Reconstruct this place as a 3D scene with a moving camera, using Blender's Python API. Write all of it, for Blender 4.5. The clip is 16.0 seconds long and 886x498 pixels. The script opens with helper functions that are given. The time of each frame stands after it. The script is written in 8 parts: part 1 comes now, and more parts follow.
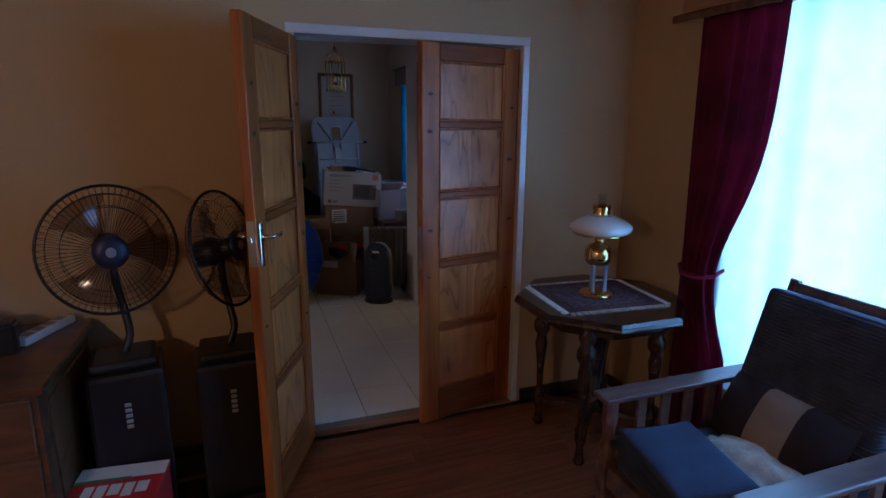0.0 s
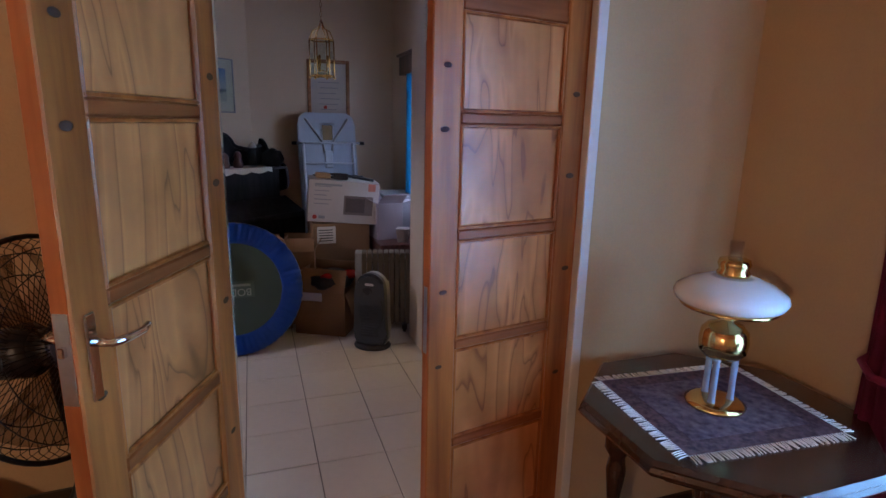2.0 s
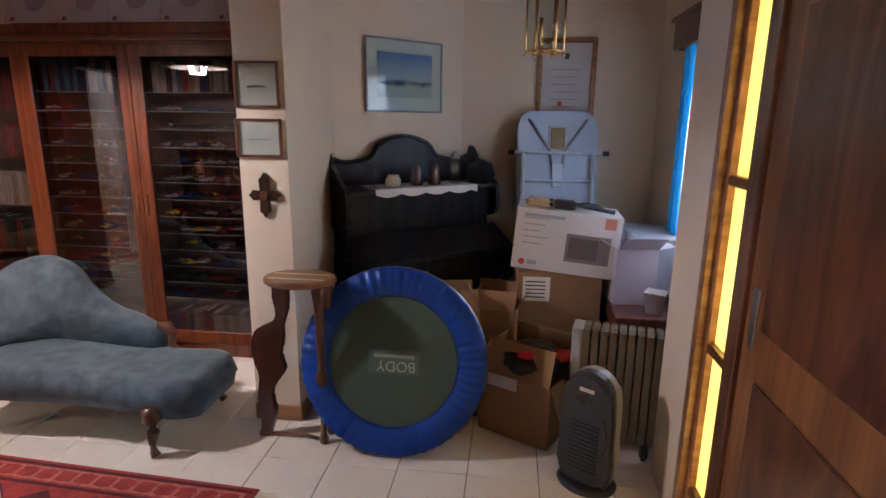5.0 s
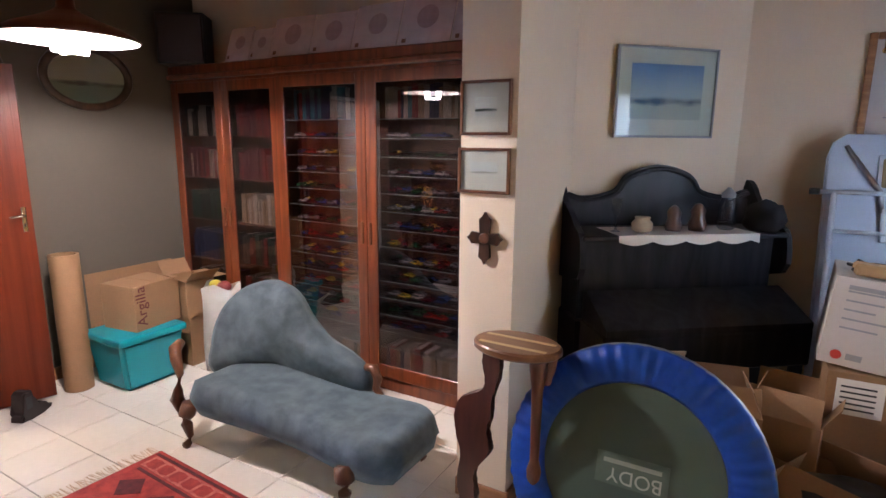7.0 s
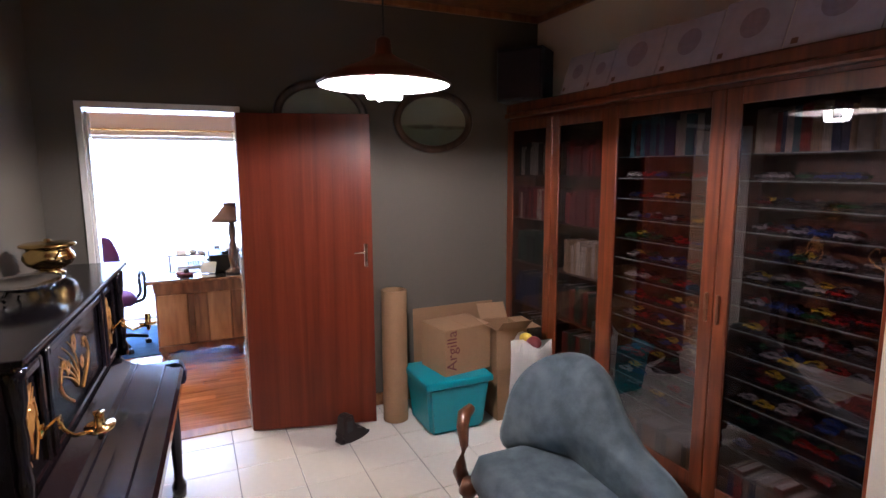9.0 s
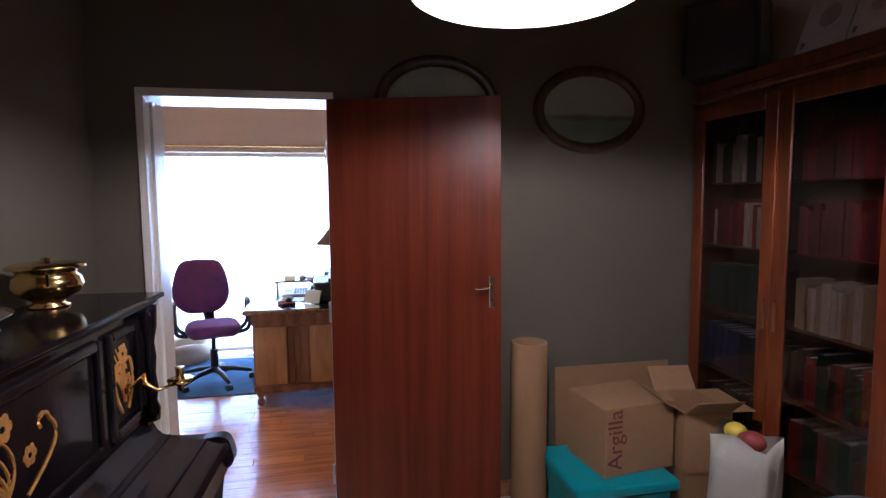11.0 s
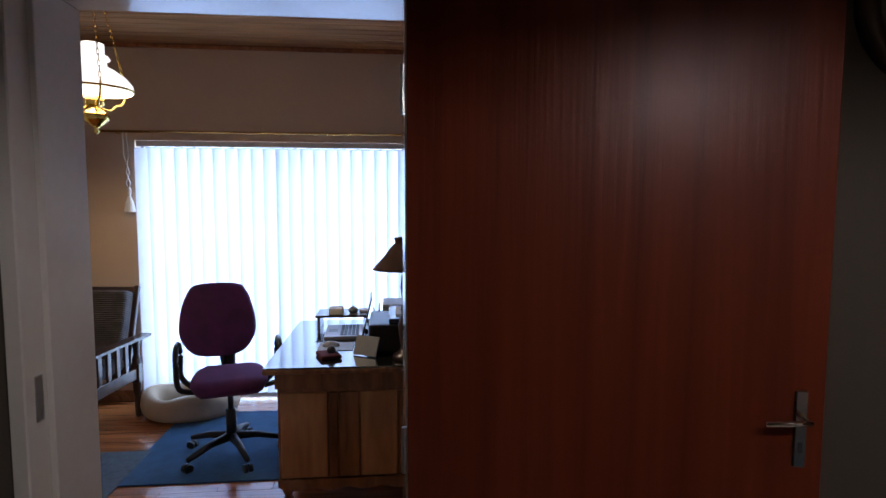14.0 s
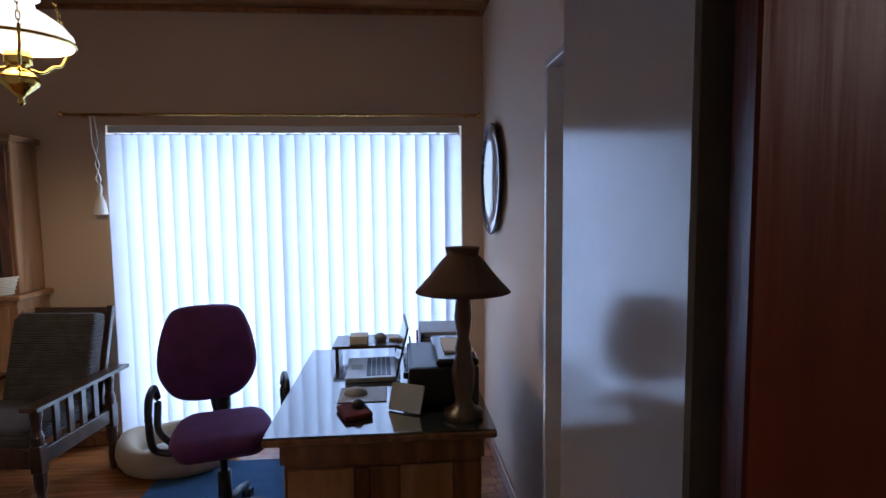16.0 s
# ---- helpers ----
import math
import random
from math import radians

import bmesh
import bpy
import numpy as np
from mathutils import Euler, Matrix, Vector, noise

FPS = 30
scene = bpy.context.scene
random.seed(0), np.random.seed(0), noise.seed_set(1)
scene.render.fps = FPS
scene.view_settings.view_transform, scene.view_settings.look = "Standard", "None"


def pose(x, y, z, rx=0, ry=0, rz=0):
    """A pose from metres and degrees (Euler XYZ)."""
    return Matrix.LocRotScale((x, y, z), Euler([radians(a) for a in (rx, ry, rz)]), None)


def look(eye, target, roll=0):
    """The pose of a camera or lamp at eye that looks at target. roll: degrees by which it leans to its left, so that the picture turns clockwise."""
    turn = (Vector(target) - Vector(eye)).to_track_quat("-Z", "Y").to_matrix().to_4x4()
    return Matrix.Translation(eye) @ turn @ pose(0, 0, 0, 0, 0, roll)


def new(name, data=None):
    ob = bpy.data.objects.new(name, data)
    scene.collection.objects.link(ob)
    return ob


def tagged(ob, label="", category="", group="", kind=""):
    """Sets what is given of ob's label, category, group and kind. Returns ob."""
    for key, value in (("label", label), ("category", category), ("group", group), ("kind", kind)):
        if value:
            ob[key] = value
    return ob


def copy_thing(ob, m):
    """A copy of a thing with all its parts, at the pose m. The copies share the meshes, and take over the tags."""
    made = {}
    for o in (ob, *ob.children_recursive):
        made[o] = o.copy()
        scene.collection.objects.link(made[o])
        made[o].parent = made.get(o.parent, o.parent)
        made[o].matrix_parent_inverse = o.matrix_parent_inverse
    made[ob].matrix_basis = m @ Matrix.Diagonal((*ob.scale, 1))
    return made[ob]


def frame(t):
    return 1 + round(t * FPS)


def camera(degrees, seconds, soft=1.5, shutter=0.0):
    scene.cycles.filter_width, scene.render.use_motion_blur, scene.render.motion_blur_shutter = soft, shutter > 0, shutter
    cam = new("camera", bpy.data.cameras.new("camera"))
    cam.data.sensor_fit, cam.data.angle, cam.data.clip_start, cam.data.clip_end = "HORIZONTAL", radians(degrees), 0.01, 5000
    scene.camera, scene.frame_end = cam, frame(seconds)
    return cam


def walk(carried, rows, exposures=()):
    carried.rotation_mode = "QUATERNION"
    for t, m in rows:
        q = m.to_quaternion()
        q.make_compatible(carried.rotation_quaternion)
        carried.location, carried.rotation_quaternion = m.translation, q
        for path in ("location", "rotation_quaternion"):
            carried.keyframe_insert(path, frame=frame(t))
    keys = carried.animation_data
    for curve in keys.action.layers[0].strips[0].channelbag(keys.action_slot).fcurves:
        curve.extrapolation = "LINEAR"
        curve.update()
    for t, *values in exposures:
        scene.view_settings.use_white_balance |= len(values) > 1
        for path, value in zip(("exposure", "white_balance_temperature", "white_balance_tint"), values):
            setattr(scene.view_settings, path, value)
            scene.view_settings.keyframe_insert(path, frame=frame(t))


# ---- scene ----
cam = camera(77.5, 16.0)
PATH = [
    (0, (0.117, 0.379, 1.652), (0.779, 2.211, 1.199), 0.4),
    (0.5, (0.221, 0.649, 1.668), (0.875, 2.481, 1.204), 0.4),
    (1, (0.285, 0.902, 1.647), (0.93, 2.739, 1.187), 0.7),
    (2, (0.459, 1.46, 1.62), (1.098, 3.302, 1.172), 1.3),
    (3, (0.634, 1.993, 1.614), (1.105, 3.883, 1.162), 1.5),
    (5.3, (0.839, 3.001, 1.611), (0.538, 4.925, 1.156), 0.6),
    (5.5, (0.81, 3.032, 1.609), (0.469, 4.949, 1.153), 0.5),
    (6, (0.793, 3.193, 1.632), (0.242, 5.064, 1.193), 0.4),
    (6.5, (0.703, 3.328, 1.639), (-0.107, 5.109, 1.223), 0.5),
    (7, (0.601, 3.489, 1.64), (-0.373, 5.192, 1.25), 0.5),
    (7.5, (0.511, 3.598, 1.649), (-0.659, 5.18, 1.289), 0.4),
    (8, (0.451, 3.789, 1.69), (-1.021, 5.101, 1.351), -0.1),
    (8.5, (0.388, 3.926, 1.676), (-1.295, 4.963, 1.373), -0.1),
    (9, (0.223, 4.072, 1.703), (-1.578, 4.892, 1.413), -0.3),
    (9.5, (0.0, 4.153, 1.687), (-1.85, 4.868, 1.425), -0.3),
    (9.7, (-0.091, 4.185, 1.672), (-1.954, 4.864, 1.413), -0.3),
    (12, (-1.268, 4.445, 1.552), (-3.251, 4.645, 1.393), -0.4),
    (12.5, (-1.514, 4.387, 1.572), (-3.499, 4.562, 1.395), -0.4),
    (13, (-1.751, 4.298, 1.594), (-3.731, 4.503, 1.406), -0.1),
    (13.5, (-1.976, 4.298, 1.579), (-3.959, 4.495, 1.409), 0.0),
    (14, (-2.241, 4.314, 1.566), (-4.226, 4.502, 1.411), 0.1),
    (14.5, (-2.448, 4.29, 1.583), (-4.435, 4.446, 1.416), -0.1),
    (15, (-2.661, 4.198, 1.574), (-4.647, 4.361, 1.41), -0.1),
    (15.5, (-2.835, 4.13, 1.556), (-4.821, 4.31, 1.397), -0.3),
    (16, (-3.1, 4.158, 1.568), (-5.086, 4.32, 1.4), -0.6),
]
EXPOSURES = [
    (0.0, -1.65, 4900, 24), (1.0, -1.2, 5250, 28), (2.0, -0.35, 5350, 30), (3.0, 0.05, 5150, 27), (5.5, 0.62, 5750, 22), (6.0, 0.75, 5500, 21), (6.5, 0.95, 5550, 21), (7.5, 1.05, 5700, 21),
    (9.5, 0.05, 5300, 21), (12.5, -1.2, 5400, 20), (13.0, -1.7, 5500, 20), (14.0, -2.2, 5750, 20), (15.0, -2.4, 5750, 20), (16.0, -2.55, 5750, 19)]
walk(cam, [(t, look(eye, target, roll)) for t, eye, target, roll in PATH], EXPOSURES)

# ---- light ----
world = bpy.data.worlds.new("world")
scene.world = world
world.use_nodes = True
wn = world.node_tree.nodes
sky = wn.new("ShaderNodeTexSky")
sky.sky_type = "NISHITA"
sky.sun_disc = False
sky.sun_elevation, sky.sun_rotation = radians(42), radians(200)
world.node_tree.links.new(sky.outputs[0], wn["Background"].inputs[0])
wn["Background"].inputs[1].default_value = 0.1


def area_lamp(name, m, sx, sy, power, color):
    d = bpy.data.lights.new(name, "AREA")
    d.shape, d.size, d.size_y, d.energy, d.color = "RECTANGLE", sx, sy, power, color
    ob = new(name, d)
    ob.matrix_world = m
    return ob


def bulb(name, at, power, color, radius=0.04):
    d = bpy.data.lights.new(name, "POINT")
    d.energy, d.color, d.shadow_soft_size = power, color, radius
    ob = new(name, d)
    ob.location = at
    return ob


DAY = (0.70, 0.80, 1.0)
WARM = (1.0, 0.74, 0.42)
area_lamp("daylight_lounge", look((2.62, 1.02, 1.35), (0, 1.02, 1.2)), 2.5, 1.7, 480, DAY)
area_lamp("daylight_study", look((-7.1, 3.4, 1.05), (0, 3.4, 1.05)), 2.25, 2.0, 720, (0.66, 0.85, 1.0))
area_lamp("daylight_alcove", look((2.06, 5.86, 1.5), (0, 5.86, 1.35)), 0.8, 1.1, 25, (0.93, 0.96, 1.0))
area_lamp("daylight_glazed_door", look((1.78, 4.82, 1.1), (0, 4.82, 1.1)), 0.34, 1.9, 9, (1.0, 0.93, 0.72))
bulb("pendant_bulb", (-1.93, 4.80, 2.075), 110, (1.0, 0.86, 0.70), 0.03)
bulb("study_bulb", (-5.11, 2.84, 2.19), 160, (1.0, 0.78, 0.42), 0.04)
bulb("lounge_ceiling_bulb", (-1.3, 0.1, 1.8), 92, (1.0, 0.66, 0.30), 0.06)

# ---- materials ----
def mat_base(name):
    m = bpy.data.materials.new(name)
    m.use_nodes = True
    return m, m.node_tree.nodes, m.node_tree.links, m.node_tree.nodes["Principled BSDF"]


def ramp(n, stops):
    r = n.new("ShaderNodeValToRGB")
    while len(r.color_ramp.elements) < len(stops):
        r.color_ramp.elements.new(0.5)
    for e, (p, c) in zip(r.color_ramp.elements, stops):
        e.position, e.color = p, (*c, 1)
    return r


def shade(c, k):
    return tuple(min(1.0, v * k) for v in c)


def noise_tex(n, l, scale, detail=4.0, coords="Object", stretch=None):
    tc = n.new("ShaderNodeTexCoord")
    t = n.new("ShaderNodeTexNoise")
    t.inputs["Scale"].default_value = scale
    t.inputs["Detail"].default_value = detail
    if stretch:
        mp = n.new("ShaderNodeMapping")
        mp.inputs["Scale"].default_value = stretch
        l.new(tc.outputs[coords], mp.inputs[0])
        l.new(mp.outputs[0], t.inputs["Vector"])
    else:
        l.new(tc.outputs[coords], t.inputs["Vector"])
    return t


def plain(name, c, rough=0.6, metal=0.0, vary=0.12, fine=60.0, large=3.0, bump=0.08, coat=0.0, random=0.0):
    """Paint, plastic, card or metal: grain and patches at two scales."""
    m, n, l, b = mat_base(name)
    big, small = noise_tex(n, l, large), noise_tex(n, l, fine)
    mix = n.new("ShaderNodeMath")
    mix.operation = "ADD"
    half = n.new("ShaderNodeMath")
    half.operation = "MULTIPLY"
    half.inputs[1].default_value = 0.5
    l.new(big.outputs[0], mix.inputs[0])
    l.new(small.outputs[0], mix.inputs[1])
    l.new(mix.outputs[0], half.inputs[0])
    src = half.outputs[0]
    if random:
        oi = n.new("ShaderNodeObjectInfo")
        k = n.new("ShaderNodeMath")
        k.operation = "MULTIPLY_ADD"
        k.inputs[1].default_value = random
        l.new(oi.outputs["Random"], k.inputs[0])
        l.new(src, k.inputs[2])
        src = k.outputs[0]
    r = ramp(n, [(0.25, shade(c, 1 - vary)), (0.75 + random, shade(c, 1 + vary))])
    l.new(src, r.inputs[0])
    l.new(r.outputs[0], b.inputs["Base Color"])
    rr = n.new("ShaderNodeMapRange")
    rr.inputs[3].default_value, rr.inputs[4].default_value = max(0.02, rough - 0.08), min(1, rough + 0.08)
    l.new(big.outputs[0], rr.inputs[0])
    l.new(rr.outputs[0], b.inputs["Roughness"])
    b.inputs["Metallic"].default_value = metal
    b.inputs["Coat Weight"].default_value = coat
    b.inputs["Coat Roughness"].default_value = 0.12
    if bump:
        bp = n.new("ShaderNodeBump")
        bp.inputs["Strength"].default_value = bump
        bp.inputs["Distance"].default_value = 0.01
        l.new(small.outputs[0], bp.inputs["Height"])
        l.new(bp.outputs[0], b.inputs["Normal"])
    return m


def wood(name, dark, light, rough=0.4, grain=(14, 14, 1.2), rings=5.0, coat=0.3, random=0.0, bump=0.05, spec=0.5):
    """Grain drawn out along the axis with the small scale; rings wander across it."""
    m, n, l, b = mat_base(name)
    tc = n.new("ShaderNodeTexCoord")
    mp = n.new("ShaderNodeMapping")
    mp.inputs["Scale"].default_value = grain
    l.new(tc.outputs["Object"], mp.inputs[0])
    oi = n.new("ShaderNodeObjectInfo")
    if random:
        sh = n.new("ShaderNodeVectorMath")
        sh.operation = "MULTIPLY_ADD"
        sh.inputs[1].default_value = (7.1, 5.3, 9.7)
        l.new(oi.outputs["Random"], sh.inputs[0])
        l.new(mp.outputs[0], sh.inputs[2])
        vec = sh.outputs[0]
    else:
        vec = mp.outputs[0]
    t1 = n.new("ShaderNodeTexNoise")
    t1.inputs["Scale"].default_value, t1.inputs["Detail"].default_value = 0.35, 3
    l.new(vec, t1.inputs["Vector"])
    mul = n.new("ShaderNodeMath")
    mul.operation = "MULTIPLY"
    mul.inputs[1].default_value = rings * 3
    l.new(t1.outputs[0], mul.inputs[0])
    pp = n.new("ShaderNodeMath")
    pp.operation = "PINGPONG"
    pp.inputs[1].default_value = 1.0
    l.new(mul.outputs[0], pp.inputs[0])
    t2 = n.new("ShaderNodeTexNoise")
    t2.inputs["Scale"].default_value, t2.inputs["Detail"].default_value = 6, 5
    l.new(vec, t2.inputs["Vector"])
    mx = n.new("ShaderNodeMath")
    mx.operation = "MULTIPLY_ADD"
    mx.inputs[1].default_value = 0.55
    l.new(t2.outputs[0], mx.inputs[0])
    k = n.new("ShaderNodeMath")
    k.operation = "MULTIPLY"
    k.inputs[1].default_value = 0.45
    l.new(pp.outputs[0], k.inputs[0])
    l.new(k.outputs[0], mx.inputs[2])
    src = mx.outputs[0]
    if random:
        a = n.new("ShaderNodeMath")
        a.operation = "MULTIPLY_ADD"
        a.inputs[1].default_value = random
        l.new(oi.outputs["Random"], a.inputs[0])
        l.new(src, a.inputs[2])
        src = a.outputs[0]
    r = ramp(n, [(0.15, dark), (0.5 + random / 2, tuple((p + q) / 2 for p, q in zip(dark, light))), (0.8 + random, light)])
    l.new(src, r.inputs[0])
    l.new(r.outputs[0], b.inputs["Base Color"])
    b.inputs["Roughness"].default_value = rough
    b.inputs["Specular IOR Level"].default_value = spec
    b.inputs["Coat Weight"].default_value = coat
    b.inputs["Coat Roughness"].default_value = 0.15
    bp = n.new("ShaderNodeBump")
    bp.inputs["Strength"].default_value = bump
    bp.inputs["Distance"].default_value = 0.004
    l.new(t2.outputs[0], bp.inputs["Height"])
    l.new(bp.outputs[0], b.inputs["Normal"])
    return m


def cloth(name, c, c2=None, rough=0.9, weave=260.0, sheen=0.4, patch=5.0, sheen_tint=None, span=(0.45, 0.85)):
    m, n, l, b = mat_base(name)
    c2 = c2 or shade(c, 0.72)
    big, small = noise_tex(n, l, patch, 6), noise_tex(n, l, weave, 2)
    mix = n.new("ShaderNodeMath")
    mix.operation = "MULTIPLY_ADD"
    mix.inputs[1].default_value = 0.35
    l.new(small.outputs[0], mix.inputs[0])
    l.new(big.outputs[0], mix.inputs[2])
    r = ramp(n, [(span[0], c2), (span[1], c)])
    l.new(mix.outputs[0], r.inputs[0])
    l.new(r.outputs[0], b.inputs["Base Color"])
    b.inputs["Roughness"].default_value = rough
    b.inputs["Sheen Weight"].default_value = sheen
    b.inputs["Sheen Tint"].default_value = (*(sheen_tint or shade(c, 2.0)), 1)
    bp = n.new("ShaderNodeBump")
    bp.inputs["Strength"].default_value = 0.25
    bp.inputs["Distance"].default_value = 0.003
    l.new(small.outputs[0], bp.inputs["Height"])
    l.new(bp.outputs[0], b.inputs["Normal"])
    return m


def translucent(name, c, share=0.6, vary=0.08):
    """Thin cloth or paper that daylight comes through."""
    m, n, l, b = mat_base(name)
    t = n.new("ShaderNodeBsdfTranslucent")
    mix = n.new("ShaderNodeMixShader")
    mix.inputs[0].default_value = share
    nz = noise_tex(n, l, 9.0, 5)
    r = ramp(n, [(0.3, shade(c, 1 - vary)), (0.7, shade(c, 1 + vary))])
    l.new(nz.outputs[0], r.inputs[0])
    l.new(r.outputs[0], t.inputs[0])
    l.new(r.outputs[0], b.inputs["Base Color"])
    b.inputs["Roughness"].default_value = 0.8
    l.new(b.outputs[0], mix.inputs[1])
    l.new(t.outputs[0], mix.inputs[2])
    l.new(mix.outputs[0], n["Material Output"].inputs[0])
    return m


def glass(name, c=(0.9, 0.95, 0.95), alpha=0.12, rough=0.02):
    """Thin pane: mostly clear, with a mirror's gloss over it."""
    m, n, l, b = mat_base(name)
    tr = n.new("ShaderNodeBsdfTransparent")
    tr.inputs[0].default_value = (*c, 1)
    gl = n.new("ShaderNodeBsdfGlossy")
    gl.inputs["Roughness"].default_value = rough
    lw = n.new("ShaderNodeLayerWeight")
    lw.inputs[0].default_value = 0.5
    pw = n.new("ShaderNodeMath")
    pw.operation = "POWER"
    pw.inputs[1].default_value = 5.0
    l.new(lw.outputs["Facing"], pw.inputs[0])
    ad = n.new("ShaderNodeMath")
    ad.operation = "MULTIPLY_ADD"
    ad.inputs[1].default_value = 0.9
    ad.inputs[2].default_value = alpha * 0.4
    l.new(pw.outputs[0], ad.inputs[0])
    mix = n.new("ShaderNodeMixShader")
    l.new(ad.outputs[0], mix.inputs[0])
    l.new(tr.outputs[0], mix.inputs[1])
    l.new(gl.outputs[0], mix.inputs[2])
    l.new(mix.outputs[0], n["Material Output"].inputs[0])
    return m


def glow(name, c, strength):
    m, n, l, b = mat_base(name)
    b.inputs["Base Color"].default_value = (*c, 1)
    b.inputs["Emission Color"].default_value = (*c, 1)
    b.inputs["Emission Strength"].default_value = strength
    return m


def figured(name, dark, base, light, rough=0.3, stretch=(3.2, 3.2, 0.75), coat=0.3, spec=0.4):
    """Rotary-cut veneer: thin dark growth lines looping over a blotched honey ground."""
    m, n, l, b = mat_base(name)
    tc = n.new("ShaderNodeTexCoord")
    oi = n.new("ShaderNodeObjectInfo")
    mp = n.new("ShaderNodeMapping")
    mp.inputs["Scale"].default_value = stretch
    l.new(tc.outputs["Object"], mp.inputs[0])
    sh = n.new("ShaderNodeVectorMath")
    sh.operation = "MULTIPLY_ADD"
    sh.inputs[1].default_value = (3.1, 5.3, 4.7)
    l.new(oi.outputs["Random"], sh.inputs[0])
    l.new(mp.outputs[0], sh.inputs[2])
    wv = n.new("ShaderNodeTexNoise")
    wv.inputs["Scale"].default_value, wv.inputs["Detail"].default_value, wv.inputs["Distortion"].default_value = 1.3, 2.5, 0.9
    l.new(sh.outputs[0], wv.inputs["Vector"])
    k = n.new("ShaderNodeMath")
    k.operation = "MULTIPLY"
    k.inputs[1].default_value = 8.0
    l.new(wv.outputs[0], k.inputs[0])
    fr = n.new("ShaderNodeMath")
    fr.operation = "FRACT"
    l.new(k.outputs[0], fr.inputs[0])
    lines = ramp(n, [(0.0, base), (0.70, light), (0.90, base), (0.97, dark), (1.0, base)])
    l.new(fr.outputs[0], lines.inputs[0])
    blot = noise_tex(n, l, 5.0, 5)
    tone = ramp(n, [(0.3, (0.72, 0.66, 0.6)), (0.7, (1.08, 1.08, 1.1))])
    l.new(blot.outputs[0], tone.inputs[0])
    mx = n.new("ShaderNodeMix")
    mx.data_type, mx.blend_type = "RGBA", "MULTIPLY"
    mx.inputs[0].default_value = 1.0
    l.new(lines.outputs[0], mx.inputs[6])
    l.new(tone.outputs[0], mx.inputs[7])
    l.new(mx.outputs[2], b.inputs["Base Color"])
    rr = n.new("ShaderNodeMapRange")
    rr.inputs[3].default_value, rr.inputs[4].default_value = rough - 0.08, rough + 0.14
    l.new(blot.outputs[0], rr.inputs[0])
    l.new(rr.outputs[0], b.inputs["Roughness"])
    b.inputs["Specular IOR Level"].default_value = spec
    b.inputs["Coat Weight"].default_value, b.inputs["Coat Roughness"].default_value = coat, 0.2
    bp = n.new("ShaderNodeBump")
    bp.inputs["Strength"].default_value, bp.inputs["Distance"].default_value = 0.12, 0.004
    l.new(blot.outputs[0], bp.inputs["Height"])
    l.new(bp.outputs[0], b.inputs["Normal"])
    return m


def corduroy(name, c, c2):
    """Ribbed upholstery: fine horizontal wales."""
    m = cloth(name, c, c2, 0.9, 220, 0.3, 12)
    n, l = m.node_tree.nodes, m.node_tree.links
    tc = n.new("ShaderNodeTexCoord")
    wv = n.new("ShaderNodeTexWave")
    wv.bands_direction = "Z"
    wv.inputs["Scale"].default_value, wv.inputs["Distortion"].default_value = 24.0, 0.6
    l.new(tc.outputs["Object"], wv.inputs["Vector"])
    bp = n.new("ShaderNodeBump")
    bp.inputs["Strength"].default_value, bp.inputs["Distance"].default_value = 0.9, 0.006
    l.new(wv.outputs["Color"], bp.inputs["Height"])
    l.new(bp.outputs[0], n["Principled BSDF"].inputs["Normal"])
    return m


OCHRE = plain("ochre_wall_paint", (0.54, 0.372, 0.195), 0.7, vary=0.06, fine=140, large=1.2, bump=0.12)
CREAM = plain("cream_wall_paint", (0.76, 0.645, 0.49), 0.7, vary=0.05, fine=140, large=1.2, bump=0.12)
# Taupe darkened further: the dimness of these walls is put into the colour.
DIM_TAUPE = plain("dimmed_taupe_paint", (0.10, 0.086, 0.066), 0.8, vary=0.06, fine=140, large=1.2, bump=0.12)
BEIGE = plain("beige_wall_paint", (0.60, 0.46, 0.34), 0.7, vary=0.06, fine=140, large=1.2, bump=0.12)
WHITE_GLOSS = plain("white_enamel_paint", (0.74, 0.72, 0.68), 0.12, vary=0.05, fine=40, bump=0.015, coat=0.6)
CEIL_WOOD = wood("varnished_ceiling_boards", (0.20, 0.07, 0.025), (0.40, 0.17, 0.06), 0.3, (10, 10, 0.8))
CEIL_PINE = wood("pine_ceiling_boards", (0.26, 0.12, 0.045), (0.52, 0.28, 0.12), 0.35, (16, 0.9, 16))
TILE = plain("glazed_floor_tile", (0.82, 0.77, 0.69), 0.22, vary=0.06, fine=25, large=2.5, bump=0.03, coat=0.3, random=0.12)
GROUT = plain("grey_grout", (0.22, 0.20, 0.18), 0.9)
PLANK = wood("red_brown_floor_board", (0.16, 0.045, 0.014), (0.42, 0.15, 0.045), 0.24, (20, 1.1, 20), coat=0.5, random=0.22)
PLANK_X = wood("red_brown_floor_board_lounge", (0.13, 0.030, 0.010), (0.33, 0.090, 0.027), 0.28, (1.1, 20, 20), coat=0.3, random=0.2)
SKIRT = wood("stained_skirting", (0.20, 0.08, 0.03), (0.42, 0.20, 0.08), 0.35, (1.2, 14, 14))
PINE = wood("varnished_pine", (0.21, 0.05, 0.007), (0.47, 0.145, 0.026), 0.4, (11, 11, 0.9), rings=4, coat=0.06, spec=0.3)
PINE_H = wood("varnished_pine_rail", (0.13, 0.03, 0.006), (0.31, 0.088, 0.019), 0.42, (0.9, 11, 11), rings=4, coat=0.05, spec=0.25)
PINE_PANEL = figured("varnished_plywood_panel", (0.27, 0.085, 0.018), (0.50, 0.178, 0.046), (0.66, 0.258, 0.076), 0.32)
